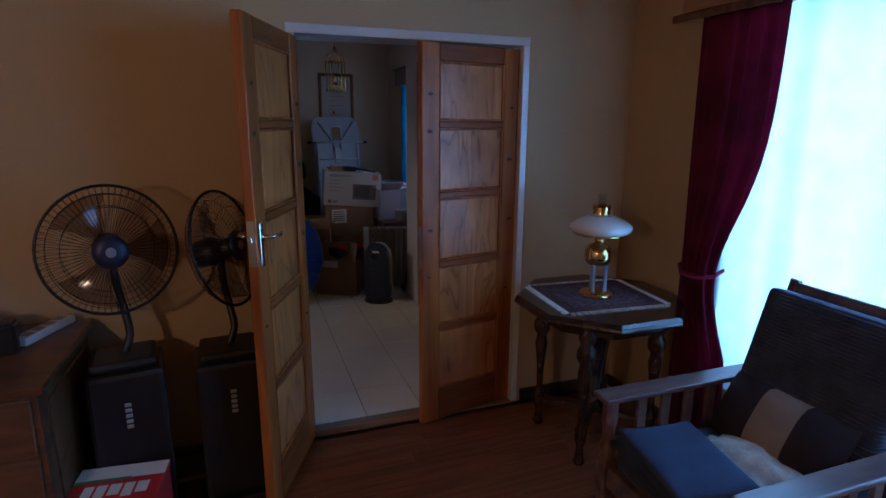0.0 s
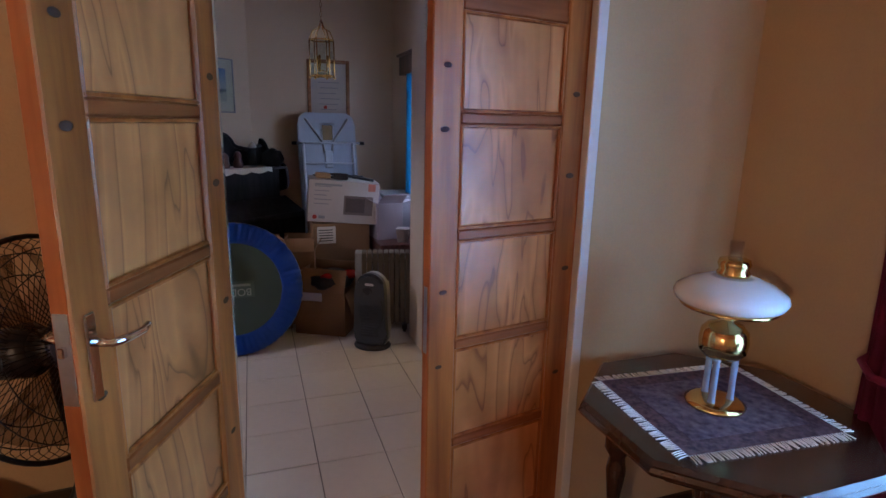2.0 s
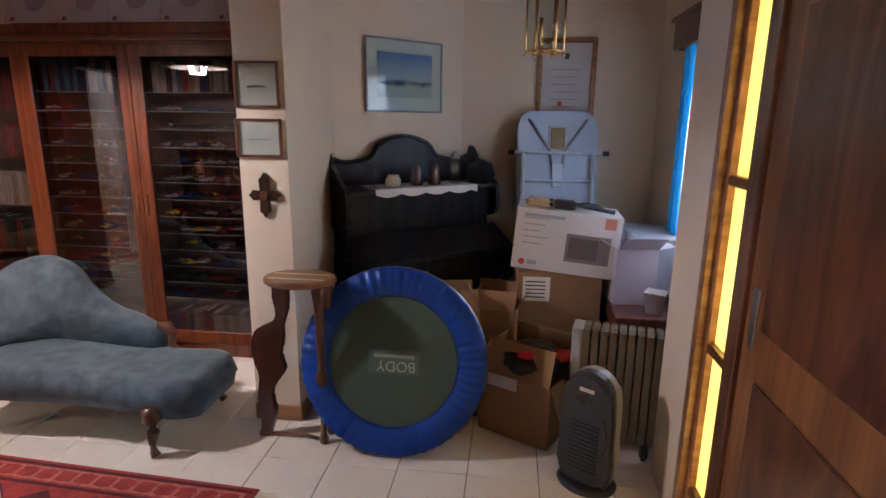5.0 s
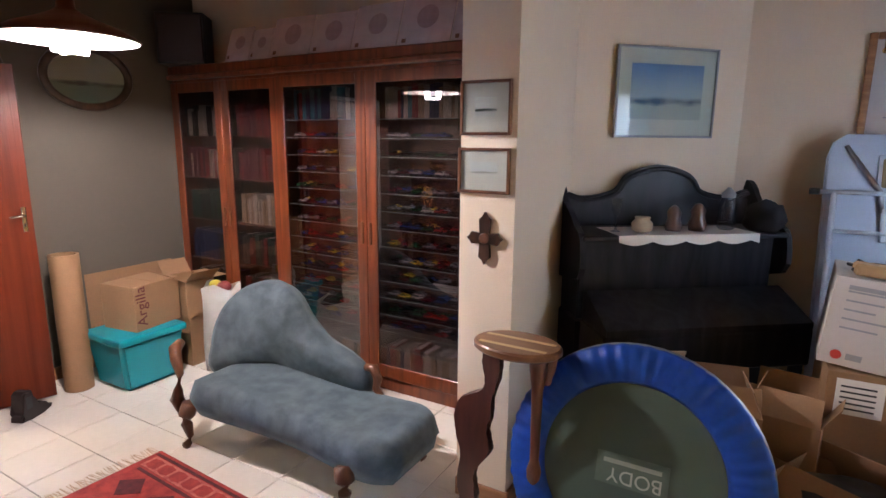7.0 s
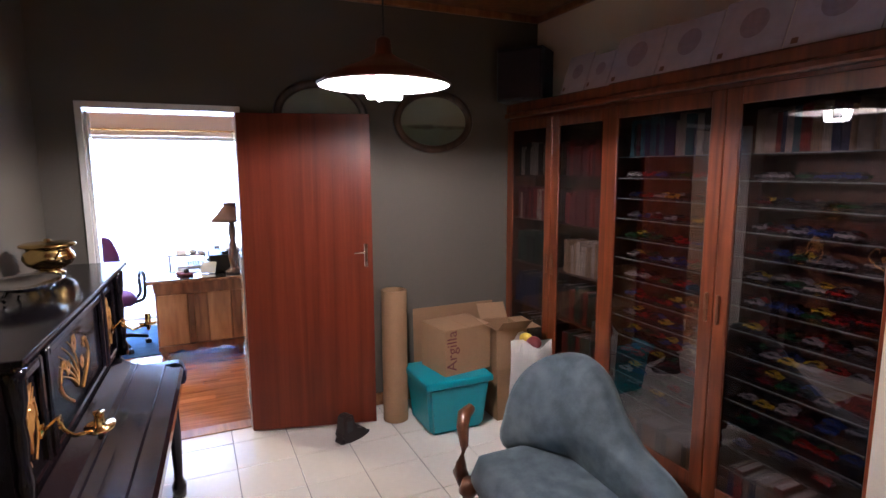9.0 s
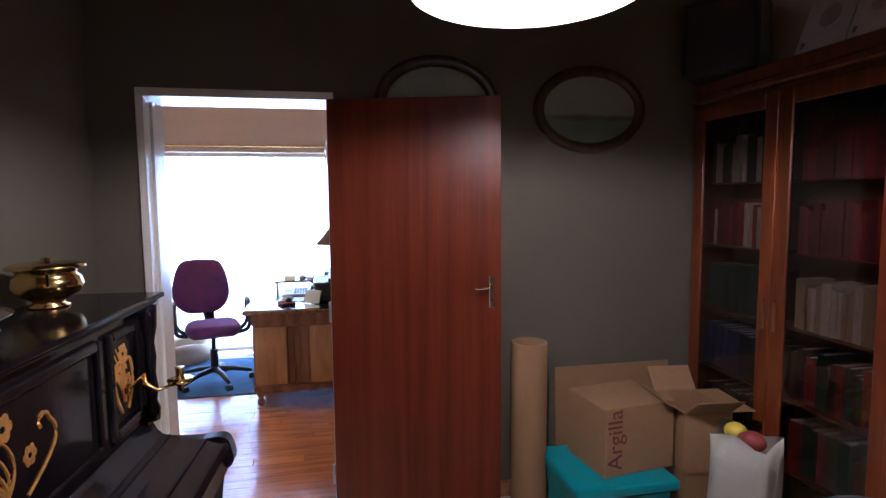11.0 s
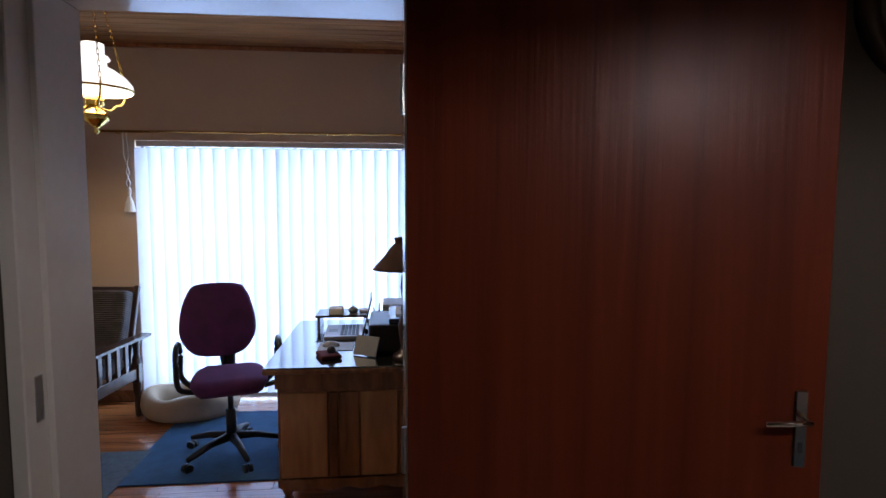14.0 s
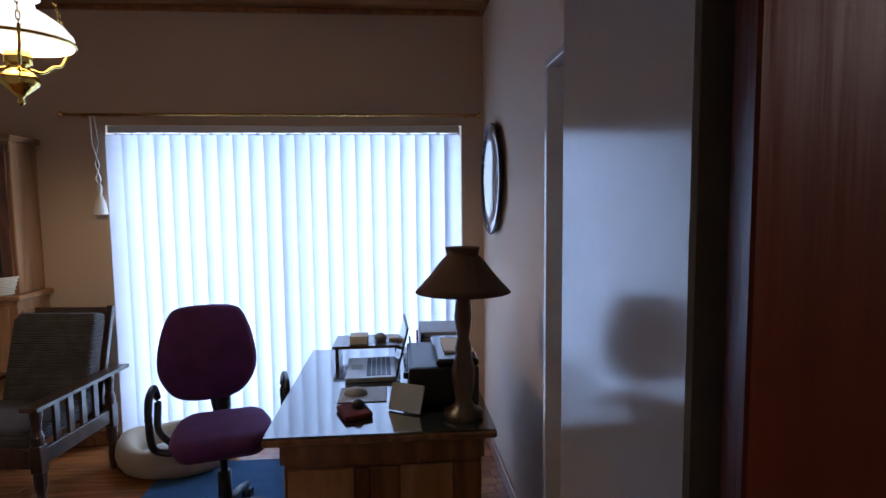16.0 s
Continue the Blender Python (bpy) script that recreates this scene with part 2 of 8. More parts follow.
MAHOG = wood("mahogany_veneer_door", (0.082, 0.0135, 0.005), (0.142, 0.0265, 0.0095), 0.36, (11, 11, 0.42), rings=4, coat=0.0, bump=0.32, spec=0.22)
CABINET = wood("red_pine_cabinet", (0.085, 0.017, 0.005), (0.20, 0.047, 0.012), 0.3, (12, 12, 0.9), coat=0.4)
DARK_WOOD = wood("dark_stained_wood", (0.018, 0.009, 0.006), (0.075, 0.036, 0.02), 0.3, (12, 12, 1.2), coat=0.35)
CARVED = wood("brown_carved_wood", (0.06, 0.02, 0.01), (0.18, 0.07, 0.03), 0.3, (10, 10, 2), coat=0.4)
BLACK_WOOD = wood("ebonised_wood", (0.005, 0.004, 0.006), (0.013, 0.010, 0.012), 0.13, (10, 10, 2), coat=0.0, spec=0.3)
ORGAN = wood("near_black_oak", (0.009, 0.009, 0.012), (0.026, 0.025, 0.031), 0.42, (10, 10, 2), coat=0.05, spec=0.2)
BRASS = plain("polished_brass", (0.72, 0.50, 0.18), 0.18, 1.0, vary=0.15, fine=30, bump=0.02)
CHROME = plain("chromed_steel", (0.75, 0.75, 0.76), 0.14, 1.0, vary=0.06, bump=0.0)
STEEL = plain("dull_steel", (0.45, 0.47, 0.50), 0.35, 1.0, vary=0.12)
BLACK_PLASTIC = plain("black_plastic", (0.012, 0.012, 0.014), 0.38, vary=0.2, bump=0.03)
GREY_PLASTIC = plain("grey_plastic", (0.30, 0.31, 0.33), 0.45, vary=0.1, bump=0.03)
WHITE_PLASTIC = plain("white_plastic", (0.72, 0.72, 0.72), 0.4, vary=0.05, bump=0.02)
MILK = plain("opal_glass_shade", (0.82, 0.83, 0.84), 0.12, vary=0.03, bump=0.0, coat=0.6)
CARD = plain("brown_cardboard", (0.28, 0.16, 0.078), 0.8, vary=0.10, fine=90, large=5, bump=0.06)
CARD_LIGHT = plain("pale_cardboard", (0.62, 0.50, 0.36), 0.8, vary=0.08, fine=90, large=5, bump=0.06)
WHITE_CARD = plain("white_printed_card", (0.56, 0.52, 0.49), 0.6, vary=0.05)
PAPER = plain("white_paper", (0.78, 0.76, 0.72), 0.7, vary=0.04)
INK = plain("dark_ink", (0.03, 0.03, 0.035), 0.7, vary=0.1)
RED_INK = plain("red_ink", (0.55, 0.06, 0.04), 0.5, vary=0.1)
GLASS = glass("clear_pane")
# Dark tint in the pane stands in for the dim inside of the cabinets.
CABINET_GLASS = glass("dimming_cabinet_pane", (0.50, 0.45, 0.46), 0.26)


# ---- building helpers ----
def part(name, bm, material, parent, label="", smooth=False):
    """Link a bmesh as one mesh object under a thing or a part."""
    me = bpy.data.meshes.new(name)
    bmesh.ops.recalc_face_normals(bm, faces=bm.faces[:])
    bm.to_mesh(me)
    bm.free()
    for mm in material if isinstance(material, (list, tuple)) else [material]:
        me.materials.append(mm)
    if smooth:
        for p in me.polygons:
            p.use_smooth = True
    ob = new(name, me)
    if parent:
        ob.parent = parent
    if label:
        tagged(ob, label)
    return ob


def soft(ob, angle=40):
    """Smooth faces but keep edges sharper than the angle."""
    me = ob.data
    for p in me.polygons:
        p.use_smooth = True
    me.set_sharp_from_angle(angle=radians(angle))
    return ob


def thing(name, label, category, m=None, group=""):
    ob = new(name)
    ob.empty_display_size = 0.1
    ob.matrix_world = m or Matrix()
    return tagged(ob, label, category, group)


def setting(name, bm, material, label):
    ob = part(name, bm, material, None)
    return tagged(ob, label, kind="structure")


def box(bm, x0, y0, z0, x1, y1, z1, bevel=0.0, seg=1, m=None):
    g = bmesh.ops.create_cube(bm, size=1.0)
    vs = g["verts"]
    mat = Matrix.Translation(((x0 + x1) / 2, (y0 + y1) / 2, (z0 + z1) / 2)) @ Matrix.Diagonal((abs(x1 - x0), abs(y1 - y0), abs(z1 - z0), 1))
    bmesh.ops.transform(bm, matrix=(m @ mat) if m else mat, verts=vs)
    if bevel:
        es = list({e for v in vs for e in v.link_edges})
        bmesh.ops.bevel(bm, geom=es, offset=bevel, segments=seg, affect="EDGES", profile=0.6)
    return vs


def boxes(*rows, bevel=0.0, seg=1):
    bm = bmesh.new()
    for r in rows:
        box(bm, *r, bevel=bevel, seg=seg)
    return bm


def rod(bm, a, b, r0, r1=None, seg=12, caps=True):
    a, b = Vector(a), Vector(b)
    d = b - a
    m = Matrix.Translation((a + b) / 2) @ d.to_track_quat("Z", "Y").to_matrix().to_4x4()
    bmesh.ops.create_cone(bm, cap_ends=caps, segments=seg, radius1=r0, radius2=r0 if r1 is None else r1, depth=d.length, matrix=m)


def tube(bm, pts, r, seg=8, closed=False, radii=None):
    """A round bar along points."""
    pts = [Vector(p) for p in pts]
    n = len(pts)
    rings = []
    up = Vector((0, 0, 1))
    for i, p in enumerate(pts):
        a = pts[(i - 1) % n] if closed or i else pts[0]
        b = pts[(i + 1) % n] if closed or i < n - 1 else pts[-1]
        t = (b - a).normalized()
        s = t.cross(up)
        if s.length < 0.05:
            s = t.cross(Vector((0, 1, 0)))
        s.normalize()
        u = s.cross(t)
        rr = radii[i] if radii else r
        rings.append([bm.verts.new(p + rr * (math.cos(2 * math.pi * k / seg) * s + math.sin(2 * math.pi * k / seg) * u)) for k in range(seg)])
    for i in range(n if closed else n - 1):
        q, w = rings[i], rings[(i + 1) % n]
        for k in range(seg):
            bm.faces.new((q[k], q[(k + 1) % seg], w[(k + 1) % seg], w[k]))
    if not closed:
        bm.faces.new(rings[0][::-1])
        bm.faces.new(rings[-1])


def lathe(bm, profile, m=None, seg=24, sx=1.0, sy=1.0, first=True, last=True):
    """Turn (radius, height) pairs round z."""
    rings = []
    for r, z in profile:
        ring = []
        for k in range(seg):
            a = 2 * math.pi * k / seg
            v = Vector((r * sx * math.cos(a), r * sy * math.sin(a), z))
            ring.append(bm.verts.new(m @ v if m else v))
        rings.append(ring)
    for q, w in zip(rings, rings[1:]):
        for k in range(seg):
            bm.faces.new((q[k], q[(k + 1) % seg], w[(k + 1) % seg], w[k]))
    if first:
        bm.faces.new(rings[0][::-1])
    if last:
        bm.faces.new(rings[-1])


def prism(bm, outline, t0, t1, m=None):
    """Extrude a 2D outline (x, z) from y = t0 to y = t1."""
    a = [bm.verts.new((m @ Vector((x, t0, z))) if m else (x, t0, z)) for x, z in outline]
    b = [bm.verts.new((m @ Vector((x, t1, z))) if m else (x, t1, z)) for x, z in outline]
    n = len(a)
    bm.faces.new(a)
    bm.faces.new(b[::-1])
    for i in range(n):
        bm.faces.new((a[i], b[i], b[(i + 1) % n], a[(i + 1) % n]))


def smooth_loop(pts, per=6, closed=True):
    """Catmull-Rom through 2D points."""
    n = len(pts)
    out = []
    for i in range(n if closed else n - 1):
        p0, p1, p2, p3 = (pts[(i + k) % n] if closed else pts[min(max(i + k, 0), n - 1)] for k in (-1, 0, 1, 2))
        for s in range(per):
            t = s / per
            out.append(tuple(0.5 * (2 * b + (c - a) * t + (2 * a - 5 * b + 4 * c - d) * t * t + (3 * b - a - 3 * c + d) * t ** 3) for a, b, c, d in zip(p0, p1, p2, p3)))
    if not closed:
        out.append(tuple(pts[-1]))
    return out


def ball(bm, c, r, seg=12, rings=8, scale=(1, 1, 1)):
    m = Matrix.Translation(c) @ Matrix.Diagonal((*scale, 1))
    bmesh.ops.create_uvsphere(bm, u_segments=seg, v_segments=rings, radius=r, matrix=m)


def words(name, text, size, m, material, parent, depth=0.001, align="LEFT"):
    cu = bpy.data.curves.new(name, "FONT")
    cu.body, cu.size, cu.extrude, cu.align_x = text, size, depth, align
    tmp = bpy.data.objects.new(name, cu)
    me = bpy.data.meshes.new_from_object(tmp)
    bpy.data.objects.remove(tmp)
    me.materials.clear()
    me.materials.append(material)
    ob = new(name, me)
    ob.parent = parent
    ob.matrix_basis = m
    return ob


def drape(bm, path, z_top, z_bottom, fold, waves, per=5, rows=10, sway=None, gather=None):
    """A hanging cloth along a straight plan line with folds across it."""
    (x0, y0), (x1, y1) = path
    d = Vector((x1 - x0, y1 - y0, 0))
    nrm = Vector((-d.y, d.x, 0)).normalized()
    cols = waves * per * 2
    grid = []
    for j in range(rows + 1):
        v = j / rows
        line = []
        for i in range(cols + 1):
            u = i / cols
            uu = gather(u, v) if gather else u
            amp = fold * (0.75 + 0.5 * math.sin(i * 0.37 + 2.0)) * (0.6 + 0.4 * v)
            p = Vector((x0, y0, z_top + (z_bottom - z_top) * v)) + d * uu + nrm * amp * math.sin(u * waves * 2 * math.pi + 0.5 * math.sin(3 * v + u * 9))
            line.append(bm.verts.new(p))
        grid.append(line)
    for q, w in zip(grid, grid[1:]):
        for i in range(cols):
            bm.faces.new((q[i], q[i + 1], w[i + 1], w[i]))

# ---- the building ----
CEIL = 2.82
WEST, NORTH, EAST2 = -3.45, 6.54, 1.55      # dining room faces
S1, S2 = 3.11, 3.33                         # the two faces of the wall with the double door
LE = 2.245                                  # lounge east face


def wall(name, material, label, *rows):
    return setting(name, boxes(*rows), material, label)


wall("wall_south_lounge", OCHRE, "ochre painted lounge wall round the double door",
     (-2.7, S1, -0.02, 0.345, S1 + 0.11, CEIL), (1.575, S1, -0.02, LE, S1 + 0.11, CEIL), (0.345, S1, 2.075, 1.575, S1 + 0.11, CEIL))
wall("wall_south_dining", DIM_TAUPE, "taupe wall on the dining side of the double door, colour darkened as in shade",
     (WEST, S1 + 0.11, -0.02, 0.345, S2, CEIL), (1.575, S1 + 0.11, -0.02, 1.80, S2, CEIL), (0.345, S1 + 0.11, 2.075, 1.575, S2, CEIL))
WY0, WY1 = -0.25, 2.28
wall("wall_east_lounge", OCHRE, "ochre painted lounge wall with a wide window",
     (LE, WY1, -0.02, LE + 0.25, S1 + 0.11, CEIL), (LE, -2.0, -0.02, LE + 0.25, WY0, CEIL), (LE, WY0, -0.02, LE + 0.25, WY1, 0.5), (LE, WY0, 2.15, LE + 0.25, WY1, CEIL))
wall("wall_west_lounge", OCHRE, "ochre painted lounge wall", (-2.9, -2.0, -0.02, -2.7, S1 + 0.11, CEIL))
wall("wall_back_lounge", OCHRE, "ochre painted lounge wall behind the seats", (-2.9, -2.2, -0.02, LE + 0.25, -2.0, CEIL))
wall("ceiling_lounge", CEIL_WOOD, "varnished boarded ceiling of the lounge", (-2.9, -2.2, CEIL, LE + 0.25, S1 + 0.11, CEIL + 0.1))
# dining room
DY0, DY1 = 3.555, 4.345
wall("wall_west_dining", DIM_TAUPE, "taupe dining room wall with a doorway, colour darkened as in shade",
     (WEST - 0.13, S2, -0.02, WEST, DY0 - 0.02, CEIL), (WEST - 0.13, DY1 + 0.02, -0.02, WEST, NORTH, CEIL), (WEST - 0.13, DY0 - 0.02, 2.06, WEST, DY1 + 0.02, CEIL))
wall("wall_north_dining", CREAM, "cream painted wall behind the bookcases", (WEST - 0.13, NORTH, -0.02, -0.5, NORTH + 0.2, CEIL))
PX0, PX1, PY = -0.50, -0.25, 5.558
CX, CY = 0.47, 7.02
bm = bmesh.new()
vs = [(PX0, PY), (PX1, PY), (PX1, 6.30), (CX, CY), (CX, CY + 0.2), (PX0, CY + 0.2)]
lo = [bm.verts.new((x, y, -0.02)) for x, y in vs]
hi = [bm.verts.new((x, y, CEIL)) for x, y in vs]
bm.faces.new(lo[::-1])
bm.faces.new(hi)
for i in range(6):
    bm.faces.new((lo[i], lo[(i + 1) % 6], hi[(i + 1) % 6], hi[i]))
setting("wall_pier", bm, CREAM, "cream painted pier with a diagonal return behind the organ")
AE = 1.82
wall("wall_north_alcove", CREAM, "cream painted alcove wall", (CX, CY, -0.02, AE + 0.2, CY + 0.2, CEIL))
AW0, AW1 = 5.46, 6.26
wall("wall_east_alcove", CREAM, "cream painted alcove wall with a window",
     (AE, 5.36, -0.02, AE + 0.2, AW0, CEIL), (AE, AW1, -0.02, AE + 0.2, CY, CEIL), (AE, AW0, -0.02, AE + 0.2, AW1, 0.95), (AE, AW0, 2.05, AE + 0.2, AW1, CEIL))
GY0, GY1 = 3.62, 5.0
wall("wall_east_dining", CREAM, "cream painted wall beside a glazed door",
     (EAST2, GY1, -0.02, AE, 5.36, CEIL), (EAST2, S2, -0.02, AE, GY0, CEIL), (EAST2, GY0, 2.12, AE, GY1, CEIL))
wall("ceiling_dining", CEIL_WOOD, "dark varnished boarded ceiling of the dining room", (WEST - 0.13, S1 + 0.11, CEIL, AE + 0.2, CY + 0.2, CEIL + 0.1))
# study
SW, SN, SS = -6.795, 4.735, 0.9
wall("wall_east_study", BEIGE, "beige study wall with a doorway",
     (WEST - 0.265, SS, -0.02, WEST - 0.13, DY0 - 0.02, CEIL), (WEST - 0.265, DY1 + 0.02, -0.02, WEST - 0.13, SN + 0.2, CEIL), (WEST - 0.265, DY0 - 0.02, 2.06, WEST - 0.13, DY1 + 0.02, CEIL))
SIDE0, SIDE1 = -5.20, -4.36
wall("wall_north_study", BEIGE, "beige study wall beside the desk", 
     (SW - 0.25, SN, -0.02, SIDE0, SN + 0.2, CEIL), (SIDE1, SN, -0.02, WEST - 0.265, SN + 0.2, CEIL), (SIDE0, SN, 2.1, SIDE1, SN + 0.2, CEIL))
wall("wall_south_study", BEIGE, "beige study wall", (SW - 0.25, SS - 0.2, -0.02, WEST - 0.13, SS, CEIL))
BY0, BY1, BZ = 2.33, 4.59, 2.075
wall("wall_west_study", BEIGE, "beige study wall with a wide sliding door",
     (SW - 0.25, SS, -0.02, SW, BY0, CEIL), (SW - 0.25, BY1, -0.02, SW, SN, CEIL), (SW - 0.25, BY0, BZ, SW, BY1, CEIL))
# study ceiling: separate boards with shadow gaps
bm = bmesh.new()
box(bm, SW - 0.25, SS - 0.2, CEIL + 0.012, WEST - 0.13, SN + 0.2, CEIL + 0.1)
x = SW - 0.02
while x < WEST - 0.27:
    box(bm, x, SS, CEIL - 0.01, x + 0.098, SN, CEIL + 0.014, bevel=0.003)
    x += 0.102
setting("ceiling_study", bm, CEIL_PINE, "varnished pine boarded ceiling of the study")
setting("cornice_study", boxes((SW, SS, CEIL - 0.045, SW + 0.03, SN, CEIL - 0.011), (SW + 0.03, SN - 0.03, CEIL - 0.045, WEST - 0.27, SN, CEIL - 0.011), bevel=0.008), CEIL_WOOD, "brown wooden cornice strip")
setting("cornice_dining", boxes((WEST, S2, CEIL - 0.05, WEST + 0.035, NORTH, CEIL - 0.001), (WEST + 0.035, NORTH - 0.035, CEIL - 0.05, PX0, NORTH, CEIL - 0.001), bevel=0.008), CEIL_WOOD, "brown wooden cornice strip")
# skirtings
setting("skirting_dining", boxes((PX0, PY - 0.014, 0, PX1 + 0.014, PY, 0.09), (PX1, PY, 0, PX1 + 0.014, 6.28, 0.09), (WEST, DY1 + 0.06, 0, WEST + 0.014, 6.2, 0.09), (WEST, S2, 0, WEST + 0.014, DY0 - 0.05, 0.09), bevel=0.004), SKIRT, "stained wooden skirting board")
setting("skirting_lounge", boxes((1.60, S1 - 0.016, 0, LE, S1, 0.075), (LE - 0.016, -2, 0, LE, S1 - 0.016, 0.075), (-2.7, S1 - 0.016, 0, 0.31, S1, 0.075), bevel=0.004), DARK_WOOD, "dark stained skirting board")
setting("skirting_study", boxes((SW, SS, 0, SW + 0.014, BY0 - 0.02, 0.09), (SW + 0.014, SN - 0.014, 0, WEST - 0.27, SN, 0.09), bevel=0.004), SKIRT, "stained wooden skirting board")
# double-door frame, lining through the wall
fr = thing("door_frame_double", "white enamelled steel frame of the double door", "door frame")
part("jamb", boxes((0.338, S1 - 0.012, 0, 0.378, S2 + 0.004, 2.035), bevel=0.003), WHITE_GLOSS, fr)
part("jamb", boxes((1.54, S1 - 0.012, 0, 1.58, S2 + 0.004, 2.035), bevel=0.003), WHITE_GLOSS, fr)
part("head", boxes((0.338, S1 - 0.012, 2.035, 1.58, S2 + 0.004, 2.078), bevel=0.003), WHITE_GLOSS, fr)
fs = thing("door_frame_study", "white enamelled frame lining the study doorway", "door frame")
part("jamb", boxes((WEST - 0.268, DY0 - 0.035, 0, WEST + 0.012, DY0, 2.045), bevel=0.003), WHITE_GLOSS, fs)
part("jamb", boxes((WEST - 0.268, DY1, 0, WEST + 0.012, DY1 + 0.035, 2.045), bevel=0.003), WHITE_GLOSS, fs)
part("head", boxes((WEST - 0.268, DY0 - 0.035, 2.045, WEST + 0.012, DY1 + 0.035, 2.082), bevel=0.003), WHITE_GLOSS, fs)
part("stop", boxes((WEST - 0.10, DY0 - 0.001, 0, WEST - 0.06, DY0 + 0.014, 2.03), bevel=0.002), WHITE_GLOSS, fs)
part("strike_plate", boxes((WEST - 0.045, DY0 - 0.001, 1.10, WEST - 0.02, DY0 + 0.003, 1.20), bevel=0.001), STEEL, fs, "dull steel strike plate")


# ---- floors ----
setting("ground", boxes((-60, -60, -0.5, 60, 60, -0.42)), plain("dry_ground", (0.16, 0.14, 0.10), 0.9, large=0.5), "bare ground outside the house")
fl = setting("floor", boxes((WEST - 0.13, S1, -0.2, AE + 0.2, CY + 0.2, -0.006)), GROUT, "cream glazed tile floor with dark joints")
fl1 = setting("floor_lounge", boxes((-2.9, -2.2, -0.2, LE + 0.25, S1, -0.012)), DARK_WOOD, "red-brown polished strip floor")
fl3 = setting("floor_study", boxes((SW - 0.25, SS - 0.2, -0.2, WEST - 0.13, SN + 0.2, -0.012)), DARK_WOOD, "red-brown polished strip floor")
setting("threshold", boxes((0.36, S1 - 0.02, -0.002, 1.56, S1 + 0.06, 0.006), bevel=0.002), SKIRT, "worn wooden threshold strip")
setting("threshold_study", boxes((WEST - 0.14, DY0, -0.002, WEST - 0.02, DY1, 0.006), bevel=0.002), SKIRT, "worn wooden threshold strip")

# ---- doors ----
KNOT = plain("pine_knot", (0.055, 0.016, 0.006), 0.7, vary=0.2)
def panelled_leaf(name, label, m, w, lever, side):
    """Five stacked panels in a pine frame; hinge at the origin, leaf along +x, front faces -y."""
    d = thing(name, label, "door", m)
    T, H, st, sh = 0.04, 2.02, 0.10, 0.098
    rails = [(0.01, 0.20), (0.54, 0.575), (0.895, 0.93), (1.26, 1.295), (1.615, 1.65), (1.935, H)]
    part("stile", boxes((0, -T / 2, 0.01, sh, T / 2, H), bevel=0.004), PINE, d)
    part("stile", boxes((w - st, -T / 2, 0.01, w, T / 2, H), bevel=0.004), PINE, d)
    for z0, z1 in rails:
        part("rail", boxes((sh, -T / 2 + 0.001, z0, w - st, T / 2 - 0.001, z1), bevel=0.006), PINE_H, d)
    for (a, z0), (z1, b) in zip(rails, rails[1:]):
        part("panel", boxes((sh - 0.004, -0.006, z0 - 0.004, w - st + 0.004, 0.006, z1 + 0.004)), PINE_PANEL, d)
        bm = bmesh.new()
        for y in (-0.013, 0.013):
            for x in (sh + 0.006, w - st - 0.006):
                rod(bm, (x, y, z0), (x, y, z1), 0.006, seg=6)
            for z in (z0 + 0.005, z1 - 0.005):
                rod(bm, (sh, y, z), (w - st, y, z), 0.006, seg=6)
        part("bead", bm, PINE, d)
    for x, z, r in ((w - 0.05, 1.78, 0.008), (w - 0.045, 1.60, 0.009), (w - 0.05, 1.10, 0.008), (0.045, 1.72, 0.009), (0.05, 1.45, 0.01), (0.04, 1.12, 0.009), (0.05, 0.72, 0.008), (w - 0.04, 0.85, 0.007)):
        bm = bmesh.new()
        bmesh.ops.create_cone(bm, cap_ends=True, segments=10, radius1=r * 1.3, radius2=r, depth=0.002, matrix=Matrix.Translation((x, side * (T / 2 + 0.0005), z)) @ Matrix.Rotation(math.pi / 2, 4, "X") @ Matrix.Diagonal((1.5, 0.8, 1, 1)))
        part("knot", bm, KNOT, d, "dark pine knot")
    if lever:
        lk = part("lock", boxes((w - 0.001, -0.014, 1.105, w + 0.002, 0.014, 1.28)), STEEL, d, "steel lock face on the door's edge")
        part("latch", boxes((w, -0.006, 1.20, w + 0.012, 0.006, 1.22), bevel=0.002), CHROME, lk)
        for s in (-1, 1):
            hb = part("handle", boxes((w - 0.050, s * T / 2, 1.10, w - 0.022, s * (T / 2 + 0.008), 1.27), bevel=0.003), CHROME, d, "chrome lever handle on a back plate")
            bm = bmesh.new()
            tube(bm, [(w - 0.036, s * (T / 2 + 0.006), 1.215), (w - 0.036, s * (T / 2 + 0.045), 1.215), (w - 0.065, s * (T / 2 + 0.052), 1.213), (w - 0.12, s * (T / 2 + 0.05), 1.208), (w - 0.14, s * (T / 2 + 0.05), 1.215)], 0.008, radii=[0.009, 0.008, 0.009, 0.008, 0.006])
            part("lever", bm, CHROME, hb, smooth=True)
    else:
        part("flush_bolt", boxes((w - 0.001, -0.01, 0.9, w + 0.001, 0.01, 1.12)), STEEL, d)
    for z in (0.25, 1.0, 1.75):
        bm = bmesh.new()
        rod(bm, (-0.006, -T / 2 - 0.002, z - 0.05), (-0.006, -T / 2 - 0.002, z + 0.05), 0.006, seg=8)
        part("hinge", bm, STEEL, d)
    return d


R_HINGE, L_HINGE = (1.537, 3.155), (0.366, 3.098)
panelled_leaf("door_leaf", "varnished pine five-panel door leaf standing slightly ajar", pose(*R_HINGE, 0, 0, 0, 180 + 12) @ Matrix.Diagonal((1, -1, 1, 1)), 0.60, False, -1)
